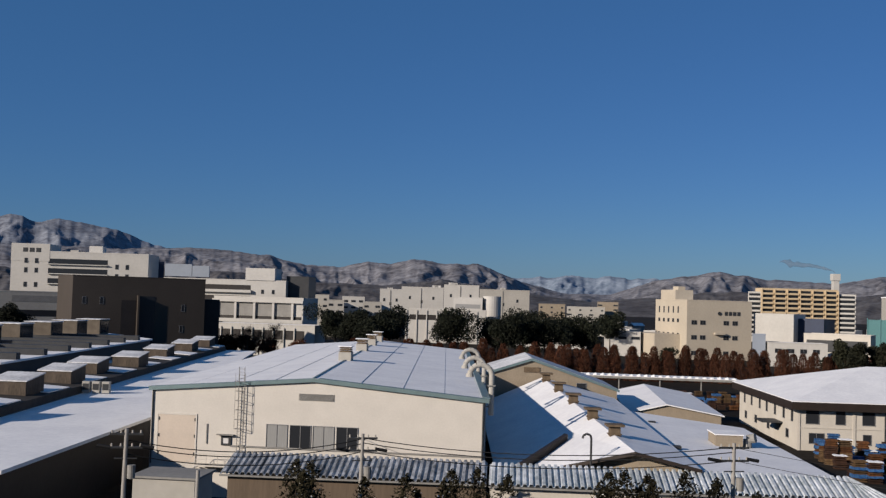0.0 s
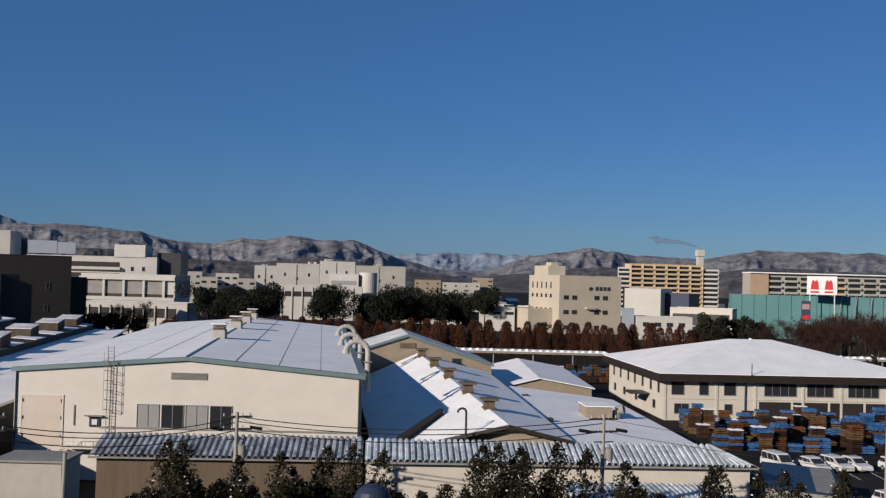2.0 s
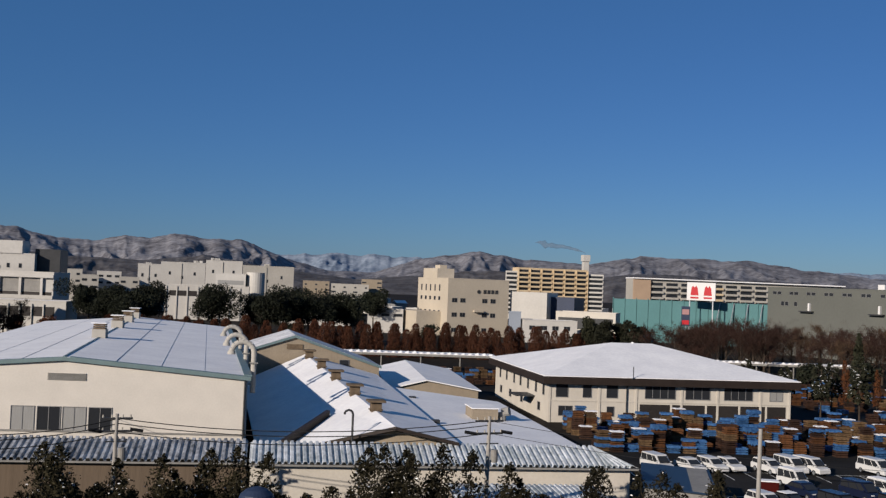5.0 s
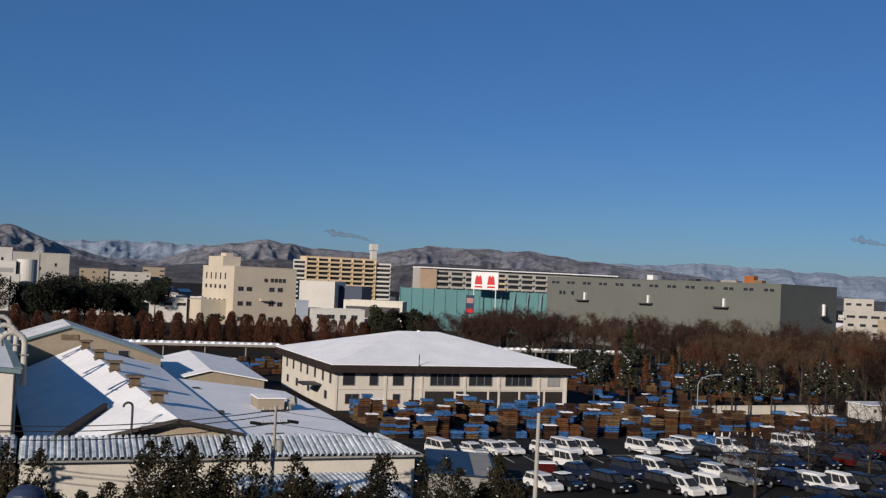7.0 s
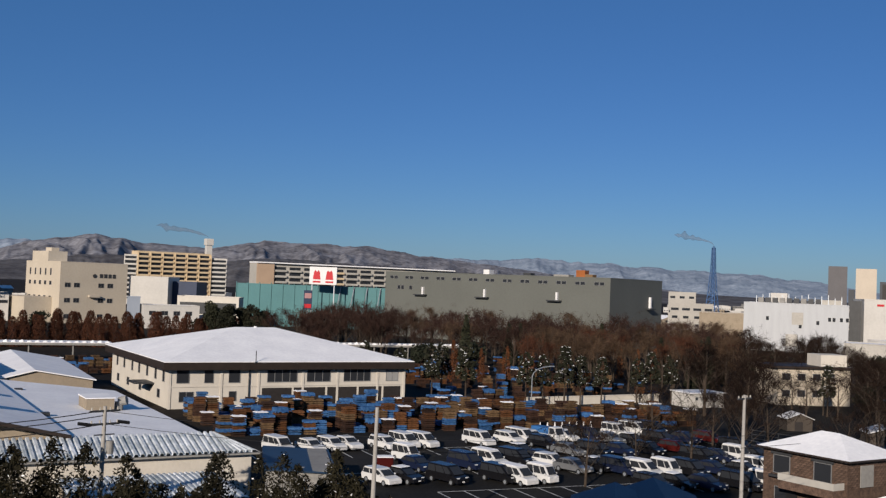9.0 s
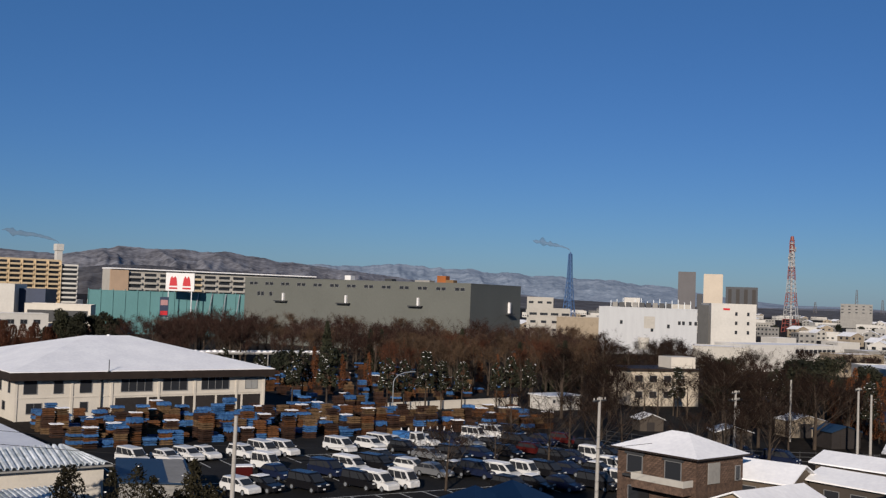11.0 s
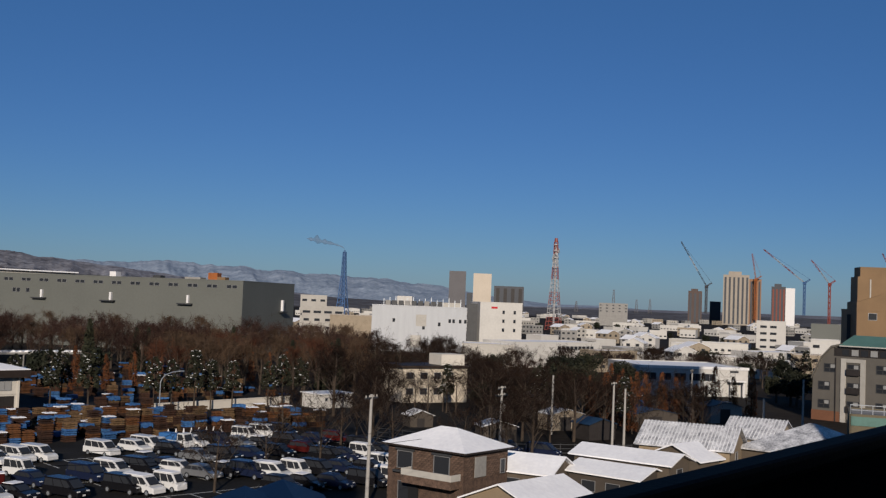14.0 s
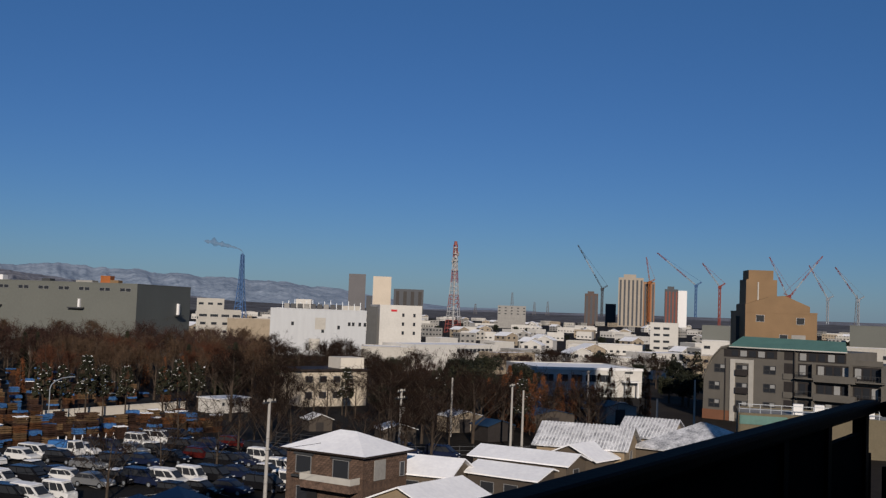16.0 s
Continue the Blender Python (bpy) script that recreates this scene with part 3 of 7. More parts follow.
part("eaves_gutter", bm, TEAL, hall)
RV = thing("roof_ventilator", "boxy roof ventilator with rusty louvred top on a pale curb", "ventilator", group="hall roof ventilators")
part("curb", boxes((-0.8, 0.8, -0.8, 0.8, -0.4, 1.0), bevel=0.03), WHITE2, RV)
part("louvre", boxes(*[(-0.7, 0.7, -0.7, 0.7, 1.02 + i * 0.22, 1.16 + i * 0.22) for i in range(3)]), RUST, RV)
part("cap", boxes((-0.9, 0.9, -0.9, 0.9, 1.7, 1.8)), SNOW, RV)
RV.matrix_basis = on_hall(16.0, 32, 11.75)
for y in (58, 78, 95):
    copy_thing(RV, on_hall(16.0, y, 11.75))

# gooseneck ducts on the side wall
DUCT = thing("gooseneck_duct", "cream gooseneck duct rising from the eaves", "duct", group="gooseneck ducts")
pts = [(0.5, 0, -2.0), (0.5, 0, 1.9)]
for i in range(9):
    a = math.pi * i / 8
    pts.append((-0.6 + 1.1 * math.cos(a), 0, 2.0 + 1.0 * math.sin(a)))
bm = bmesh.new()
for a, b in zip(pts, pts[1:]):
    tube(bm, a, b, 0.27, n=12)
part("pipe", bm, WHITE2, DUCT)
bm = bmesh.new()
tube(bm, (-1.7, 0, 1.75), (-1.7, 0, 2.1), 0.42, 0.36, n=12)
part("cowl", bm, WHITE2, DUCT)
part("flange", boxes((0.1, 0.9, -0.4, 0.4, 0.9, 1.0)), GREY, DUCT)
part("bracket", boxes((-0.1, 0.5, -0.06, 0.06, -1.2, -1.1)), GREY, DUCT)
DUCT.matrix_basis = pose(4.75, 107, 10.3)
copy_thing(DUCT, pose(4.6, 122, 10.2))
copy_thing(DUCT, pose(4.6, 140, 10.3))

# ---- low workshop: ridge vents, bent flue ----
LV = thing("ridge_vent", "small rusty ridge vent with a flat cap", "ventilator", group="workshop ridge vents")
part("neck", boxes((-0.5, 0.5, -0.5, 0.5, -0.5, 0.72), bevel=0.02), RUST, LV)
part("cap", boxes((-0.85, 0.85, -0.8, 0.8, 0.78, 1.0), bevel=0.03), RUST, LV)
part("skirt", boxes((-0.62, 0.62, -0.62, 0.62, 0.0, 0.1)), RUST, LV)
LV.matrix_basis = pose(16.7, 101.5, 7.42)
for y in (112, 124, 135, 146):
    copy_thing(LV, pose(17.0 - (y - 92) * 0.045, y, 7.15 + (y - 92) * 0.038))
flue = thing("bent_flue", "thin dark flue pipe bent over at its top", "flue", 13.4, 93.6, 5.6)
bm = bmesh.new()
pts = [(0, 0, -0.5), (0, 0, 2.4), (-0.1, 0, 2.65), (-0.4, 0, 2.75), (-0.7, 0, 2.6), (-0.75, 0, 2.35)]
for a, b in zip(pts, pts[1:]):
    tube(bm, a, b, 0.1)
part("pipe", bm, DGREY, flue)
pent = thing("roof_cabin", "small beige rooftop cabin with duct cowl", "cabin", 29.0, 112.0, 5.0, -3)
part("wall", boxes((0, 2.8, 0, 4, 0, 1.45)), SAND, pent)
part("roof", boxes((-0.1, 2.9, -0.1, 4.1, 1.45, 1.55)), SNOW, pent)
bm = bmesh.new()
tube(bm, (3.5, 1.0, 0), (3.5, 1.0, 1.0), 0.45, n=12)
tube(bm, (3.5, 1.0, 1.0), (4.2, 0.6, 1.2), 0.45, 0.5, n=12)
part("cowl", bm, GREY, pent)
for x, y in ((23.6, 106), (25.5, 128)):
    f = thing("roof_drain_box", "small dark box on the snowy roof", "box", x, y, 5.3)
    part("body", boxes((-0.4, 0.4, -0.4, 0.4, 0, 0.7), bevel=0.03), DGREY, f)
# vents high on the gabled workshop
part("gable_vent", boxes((10.9, 13.1, -0.12, -0.003, 9.9, 10.6)), RUST, back, "rusty louvre in the gable")
for u in (16.0, 19.0):
    window(back, 1.4, 1.0, pose(u, -0.003, 8.1))
part("gable_window", boxes((4, 5.4, -0.1, -0.003, 8.6, 9.4)), DGREY, back)

# ---- rooflight boxes of the left factory ----
RL = thing("rooflight_box", "timber-sided rooflight box with sloping snowy top", "rooflight", group="lower roof rooflights")
bm = bmesh.new()
solid(bm, [(0, 0, 0), (4.4, 0, 0), (4.4, 5.2, 0), (0, 5.2, 0), (0, 0, 2.7), (4.4, 0, 2.7), (4.4, 5.2, 3.3), (0, 5.2, 3.3)], [(3, 2, 1, 0), (0, 1, 5, 4), (1, 2, 6, 5), (2, 3, 7, 6), (3, 0, 4, 7), (4, 5, 6, 7)])
part("casing", bm, material("weathered_casing", (0.045, 0.036, 0.028), (0.13, 0.10, 0.075), scale=0.8, rough=0.8, bump=0.2, stretch=(1, 1, 0.2)), RL)
bm = bmesh.new()
slab(bm, [(-0.15, -0.15, 2.82), (4.55, -0.15, 2.82), (4.55, 5.35, 3.46), (-0.15, 5.35, 3.46)], 0.13)
part("top", bm, SNOW_THIN, RL, "sloping top under thin snow")
RL.matrix_basis = pose(-52.4, 125, 6, 0, 0, -2)
for x, y in ((-53.2, 142.5), (-55.4, 160), (-54.3, 178), (-56.6, 205), (-57.8, 231), (-58.6, 252), (-52.0, 106)):
    copy_thing(RL, pose(x, y, 6, 0, 0, -2))
# dark curb added to give the rooflight row one continuous shadow
bm = bmesh.new()
slab(bm, [(-53.0, 104, 7.25), (-45.4, 104, 7.0), (-51.8, 259, 7.0), (-59.4, 259, 7.25)], 1.2)
part("rooflight_curb", bm, material("curb_casing", (0.03, 0.028, 0.027), (0.07, 0.06, 0.05), scale=0.8, rough=0.8, bump=0.1), lf, "low dark curb under the rooflight row")
bm = bmesh.new()
for k in range(9):
    y = 111.5 + k * 17.6
    x = -45.6 - (y - 104) * 0.0413
    slab(bm, [(x - 4.6, y, 7.45), (x - 0.3, y, 7.16), (x - 0.5, y + 8.0, 7.16), (x - 4.8, y + 8.0, 7.45)], 0.12)
part("curb_snow", bm, SNOW, lf, "patches of snow between the rooflights")["kind"] = "stuff"
UL = thing("monitor_box", "tall rooflight monitor with pale side and dark end", "rooflight", group="upper roof monitors")
part("casing", boxes((0, 5.6, 0, 6.0, 0, 3.6), bevel=0.04), material("monitor_casing", (0.09, 0.07, 0.05), (0.16, 0.13, 0.095), scale=0.7, rough=0.7, bump=0.1), UL)
part("top", boxes((-0.2, 5.8, -0.2, 6.2, 3.6, 3.75)), SNOW_THIN, UL)
part("side_glazing", boxes((5.603, 5.66, 0.4, 5.6, 0.5, 3.2)), GLASS, UL)
UL.matrix_basis = pose(-87.5, 209, 9, 0, 0, -3)
for y in (193, 225, 241, 177, 257):
    copy_thing(UL, pose(-87.3, y, 9, 0, 0, -3))
# dark-coloured ribs take the place of shadow stripes on the snow
bm = bmesh.new()
for k in range(7):
    box(bm, -139, -62.4 - k * 0.55, 158 + k * 12.5, 159.6 + k * 12.5, 9.003, 10.0)
part("roof_rib", bm, DGREY, lf, "dark ribs standing for shadow stripes on the roof")
for k in range(3):
    a = thing("roof_fan_unit", "white air unit on the snowy factory roof", "air unit", -46.4 + k * 1.3, 141.5, 6.0, group="factory roof air units")
    part("body", boxes((-0.5, 0.5, -0.4, 0.4, 0.1, 1.6), bevel=0.04), WHITE2, a)
    part("grille", boxes((-0.4, 0.4, -0.43, -0.403, 0.5, 1.3)), DGREY, a)

# ---- hipped office: fascia, windows, canopy ----
fz = 6.7
for f in ((-1.12, 39.72, -1.14, -1.0), (-1.12, 39.72, 37.4, 37.54), (-1.14, -1.0, -0.997, 37.397), (39.6, 39.74, -0.997, 37.397)):
    part("fascia", boxes((*f, fz - 0.95, fz + 0.16)), BROWN, office, "deep dark brown eaves fascia")
part("soffit", boxes((-0.997, 39.597, -0.997, 37.397, fz - 0.75, fz - 0.66)), BROWN, office)
for u, w, k in ((2.0, 1.9, "plain"), (5.9, 1.4, "plain"), (9.8, 1.8, "plain"), (17.4, 4.9, "plain"), (23.4, 4.0, "plain"), (30.0, 4.7, "plain"), (36.2, 2.2, "blind")):
    window(office, w, 1.95, pose(u, -0.003, 4.72), k)
for u, w in ((2.6, 2.2), (9.6, 1.2)):
    window(office, w, 1.5, pose(u, -0.003, 1.75))
for u in (4, 9, 14.5, 19, 24, 29, 33.5):
    window(office, 1.2, 1.7, pose(-0.003, 36.4 - u, 4.6, 0, 0, -90))
for u in (5, 12, 20, 31):
    window(office, 1.6, 1.3, pose(-0.003, 36.4 - u, 1.8, 0, 0, -90))
for u in (0.1, 7.8, 13.6, 20.8, 26.6, 33.6, 38.4):
    part("pilaster", boxes((u - 0.18, u + 0.18, -0.12, -0.002, 0, 5.7)), CREAM2, office)
# recessed ground floor is shown by a dark panel as its shade
part("ground_floor_opening", boxes((14.2, 37.8, -0.06, -0.003, 0.2, 2.9)), UMBER2, office, "flat dark panel for shaded ground-floor bay")
for u in (19.0, 24.6, 30.0, 34.4):
    part("bay_post", boxes((u, u + 0.3, -0.14, -0.061, 0, 2.95)), CREAM2, office)
part("string_course", boxes((0.3, 38.3, -0.08, -0.001, 3.15, 3.3)), CREAM2, office)
part("entrance_canopy", boxes((-3.0, -0.01, 8, 13, 2.9, 3.1)), DGREY, office)
bm = bmesh.new()
tube(bm, (12.0, -0.25, 0), (12.0, -0.25, 5.4), 0.08)
tube(bm, (12.0, -0.25, 5.4), (12.6, -1.3, 6.95), 0.08)
tube(bm, (12.6, -1.3, 6.95), (12.6, -1.3, 8.6), 0.07)
part("downpipe", bm, DGREY, office)
bm = bmesh.new()
tube(bm, (19.3, 18.2, 11.0), (19.3, 18.2, 11.35), 0.25)
part("roof_finial", bm, SNOW, office)

# ---- long canopy behind, with posts ----
for nm, p0, p1 in (("goods_canopy", (31, 240), (66, 236)), ("goods_canopy", (112, 236), (156, 228))):
    p0, p1 = Vector(p0), Vector(p1)
    ln = (p1 - p0).length
    c = thing(nm, "long open canopy with a thin snowy roof on steel posts", "canopy", p0.x, p0.y, 0, math.degrees(math.atan2(p1.y - p0.y, p1.x - p0.x)), "goods canopies")
    part("roof", boxes((0, ln, 0, 7, 3.9, 4.1)), SNOW, c)
    part("edge_beam", boxes((-0.05, ln + 0.05, -0.12, -0.002, 3.5, 4.0)), GREY, c)
    k = 0.0
    while k < ln:
        part("post", boxes((k, k + 0.25, 0.3, 0.55, 0, 3.9)), GREY, c)
        k += 9.0
    bm = bmesh.new()
    rr = random.Random(5)
    for i in range(int(ln / 1.6)):
        m = Matrix.Translation((0.8 + i * 1.6, 0.7, 4.15)) @ Matrix.Diagonal((0.7, 0.6, rr.uniform(0.25, 0.5), 1))
        bmesh.ops.create_icosphere(bm, subdivisions=1, radius=1, matrix=m)
    part("snow_layer", bm, SNOW, c)["kind"] = "stuff"

# ---- power poles and wires ----


def power_pole(x, y, h, arms=2, lean=0.0, label="concrete power pole with cross-arms and insulators", steel=False):
    p = thing("power_pole", label, "pole", x, y, 0, 10, "power poles")
    bm = bmesh.new()
    tube(bm, (0, 0, 0), (lean, 0, h), 0.19, 0.13, n=10)
    part("mast", bm, CONC, p)
    for k in range(arms):
        z = h - 0.4 - k * 0.9
        part("cross_arm", boxes((-1.1 + lean, 1.1 + lean, -0.08, 0.08, z, z + 0.14)), DGREY, p)
        for u in (-0.95, -0.35, 0.4, 0.95):
            bm = bmesh.new()
            tube(bm, (u + lean, 0, z + 0.12), (u + lean, 0, z + 0.34), 0.07, 0.05, n=6)
            part("insulator", bm, WHITE2, p)
    if arms == 2:
        for u in (-1.45, 1.4):
            bm = bmesh.new()
            tube(bm, (u - 0.45 + lean, 0, h - 1.1), (u + 0.45 + lean, 0, h - 1.25), 0.12)
            part("cable_joint", bm, BLACK, p)
        bm = bmesh.new()
        tube(bm, (lean + 0.42, -0.1, h - 3.3), (lean + 0.42, -0.1, h - 2.4), 0.27, n=12)
        part("transformer", bm, GREY, p)
        part("brace", boxes((lean - 0.75, lean + 0.75, -0.09, -0.03, h - 2.0, h - 1.92)), DGREY, p)
    return p


for az, r, h, arms in [(-16.2, 76, 10.2, 2), (-4.05, 80, 9.5, 2), (15.35, 78, 10.2, 2), (29.35, 75, 10.8, 0), (48.55, 100, 10.7, 1), (55.5, 140, 8.9, 2), (61.4, 152, 9.3, 1), (65.4, 190, 9.6, 1), (70.9, 170, 10.0, 0), (58.2, 165, 9.0, 0), (62.0, 150, 8.6, 0), (69.0, 150, 8.3, 0), (-12.55, 76, 7.4, 0)]:
    p = polar(az, r)
    power_pole(p.x, p.y, h, arms, lean=0.12)


def wire(a, b, sag, r=0.018, name="overhead_wire"):
    cu = bpy.data.curves.new(name, "CURVE")
    cu.dimensions = "3D"
    cu.bevel_depth = r
    sp = cu.splines.new("POLY")
    n = 14
    sp.points.add(n - 1)
    a, b = Vector(a), Vector(b)
    for i in range(n):
        f = i / (n - 1)
        q = a.lerp(b, f)
        sp.points[i].co = (q.x, q.y, q.z - sag * 4 * f * (1 - f), 1)
    cu.materials.append(BLACK)
    return tagged(new(name, cu), "thin black overhead power wire", "wire", "overhead wires")


pa, pb, pc, pl = polar(-4.05, 80), polar(15.35, 78), polar(29.35, 75), polar(-16.2, 76)
for dz in (0.0, -0.35, -0.95):
    wire((pa.x, pa.y, 9.2 + dz), (pb.x, pb.y, 9.9 + dz), 0.9, 0.034)
    wire((pl.x, pl.y, 9.5 + dz), (pa.x, pa.y, 9.1 + dz), 0.9, 0.034)
for dz in (0.0, -0.9):
    wire((pb.x, pb.y, 9.9 + dz), (pc.x + 30, pc.y - 12, 9.5 + dz), 1.4, 0.018)
wire((pa.x, pa.y, 9.2), (-7, 104, 6.0), 0.3, 0.02)

# small things in the front yard
store = thing("yard_shed", "small pale shed with a flat grey roof", "shed", -21.8, 77.5, 0, -6)
part("wall", boxes((0, 4.6, 0, 4, 0, 6.2)), WHITE2, store)
part("roof", boxes((-0.2, 4.8, -0.2, 4.2, 6.2, 6.35)), GREY, store)
cont = thing("blue_roofed_shed", "long low shed with blue metal roof", "shed", 37.9, 86.6, 0, -23)
part("wall", boxes((0.1, 6.0, 0.1, 12.8, 0, 2.8)), GREY, cont)
bm = bmesh.new()
slab(bm, [(-0.2, -0.2, 3.0), (6.3, -0.2, 2.7), (6.3, 13, 2.7), (-0.2, 13, 3.0)], 0.12)
part("roof", bm, BLUEROOF, cont)
lower = thing("low_store", "low store with folded metal roof", "shed", 19.5, 76.5, 0, -4)
folded_roof("roof", "folded metal roof dusted with snow", 0, 12.5, 0, 9.5, 3.0, 3.3, METALROOF, 0.45, 0.1, lower)
part("wall", boxes((0.3, 12.2, 0.3, 9.2, 0, 2.95)), SAND, lower)
tank = thing("round_tank", "dark blue rounded tank top behind the hedge", "tank", 4.0, 70.0, 0)
bm = bmesh.new()
prof = [(1.3, 0), (1.3, 4.6), (1.25, 5.2), (1.05, 5.7), (0.7, 6.0), (0.3, 6.15)]
for a, b in zip(prof, prof[1:]):
    tube(bm, (0, 0, a[1]), (0, 0, b[1]), a[0], b[0], n=24)
part("shell", bm, BLUEWALL, tank)
# blue roof colour here stands for snow lying in shade
for az, r, s in ((39.4, 81, 0), (42.0, 84, 4)):
    p = polar(az, r)
    t = gable("blue_tent_roof", "gable shelter roof, shaded snow painted blue", "shelter", p.x - 2.5, p.y - 4, -42 + s, 6.2, 9, 3.4, 4.6, DGREY, BLUEROOF, over=0.3, thick=0.08, group="blue shelters")

# ---- car park ----
bm = bmesh.new()
slab(bm, [(36, 72, 0.03), (60, 40, 0.03), (150, 96, 0.03), (170, 150, 0.03), (150, 240, 0.03), (95, 240, 0.03), (93, 128, 0.03), (40, 134, 0.03)], 0.03)
tagged(part("car_park", bm, ASPHALT), "damp asphalt car park with worn markings", "car park", kind="structure")
BAY = 2.65
DIRX = Vector((0.985, -0.17)).normalized()


def markings(x, y, n, depth):
    t = thing("bay_markings", "worn white parking bay lines", "markings", x, y, 0.034, -9.8, kind="structure")
    for i in range(n + 1):
        part("line", boxes((i * BAY - 0.07, i * BAY + 0.07, 0, depth, 0, 0.004)), LINE, t)
    part("line", boxes((0, n * BAY, depth - 0.15, depth, 0.0045, 0.008)), LINE, t)


markings(46, 107, 26, 5.2)
markings(48, 92, 26, 5.2)
markings(54, 80, 24, 5.2)
PAINT = {"white": tint("white_car_paint", (0.74, 0.74, 0.73), 0.03, scale=1, rough=0.25, bump=0.0), "navy": tint("navy_car_paint", (0.012, 0.018, 0.045), 0.1, scale=1, rough=0.2, bump=0.0),
         "black": tint("black_car_paint", (0.010, 0.010, 0.012), 0.1, scale=1, rough=0.2, bump=0.0), "silver": tint("silver_car_paint", (0.36, 0.37, 0.38), 0.05, scale=1, rough=0.3, metal=0.6, bump=0.0),
         "red": tint("dark_red_car_paint", (0.07, 0.010, 0.009), 0.1, scale=1, rough=0.25, bump=0.0), "blue": tint("blue_truck_paint", (0.05, 0.17, 0.42), 0.1, scale=1, rough=0.3, bump=0.0)}
LAMP = tint("headlamp_glass", (0.75, 0.76, 0.76), 0.03, scale=2, rough=0.1, bump=0.0)
TAIL = tint("tail_lamp_red", (0.30, 0.01, 0.01), 0.05, scale=2, rough=0.15, bump=0.0)
SHAPES = {  # length, half width, belt profile, cabin (base rear, top rear, top front, base front), belt, roof
    "minivan": (4.65, 0.85, [(-2.3, 0.35), (-2.32, 0.95), (-2.25, 1.05), (1.35, 1.02), (2.15, 0.86), (2.32, 0.65), (2.30, 0.32)], (-2.22, -2.05, 0.75, 1.65), 1.02, 1.82),
    "sedan": (4.4, 0.85, [(-2.15, 0.35), (-2.2, 0.75), (-2.05, 0.95), (0.95, 0.93), (2.0, 0.76), (2.2, 0.55), (2.18, 0.3)], (-1.95, -1.2, 0.15, 1.1), 0.92, 1.47),
    "wagon": (4.3, 0.84, [(-2.1, 0.35), (-2.15, 0.8), (-2.05, 0.98), (1.05, 0.96), (1.95, 0.80), (2.14, 0.6), (2.12, 0.3)], (-2.02, -1.75, 0.3, 1.2), 0.95, 1.55),
    "kei_van": (3.4, 0.74, [(-1.68, 0.32), (-1.7, 0.95), (-1.66, 1.02), (1.2, 1.0), (1.6, 0.9), (1.7, 0.6), (1.68, 0.3)], (-1.66, -1.6, 0.85, 1.45), 1.0, 1.88),
    "truck": (4.7, 0.85, [(-2.3, 0.6), (-2.3, 1.0), (0.75, 1.0), (0.8, 1.05), (2.2, 1.0), (2.3, 0.6), (2.28, 0.35)], (0.85, 0.9, 1.85, 2.2), 1.02, 1.95),
}


def extrude(bm, prof, hw, bulge=0.06):
    """A closed side profile swept across the width with rounded shoulders."""
    ys = (-hw, -hw + bulge, hw - bulge, hw)
    cx = sum(p[0] for p in prof) / len(prof)
    cz = sum(p[1] for p in prof) / len(prof)
    rows = []
    for k, y in enumerate(ys):
        s = 1.0 if k in (1, 2) else 0.965
        rows.append([bm.verts.new((cx + (x - cx) * s, y, cz + (z - cz) * s)) for x, z in prof])
    n = len(prof)
    for a, b in zip(rows, rows[1:]):
        for i in range(n):
            bm.faces.new((a[i], b[i], b[(i + 1) % n], a[(i + 1) % n]))
    bm.faces.new(rows[0])
    bm.faces.new(rows[-1][::-1])
    bmesh.ops.recalc_face_normals(bm, faces=bm.faces)


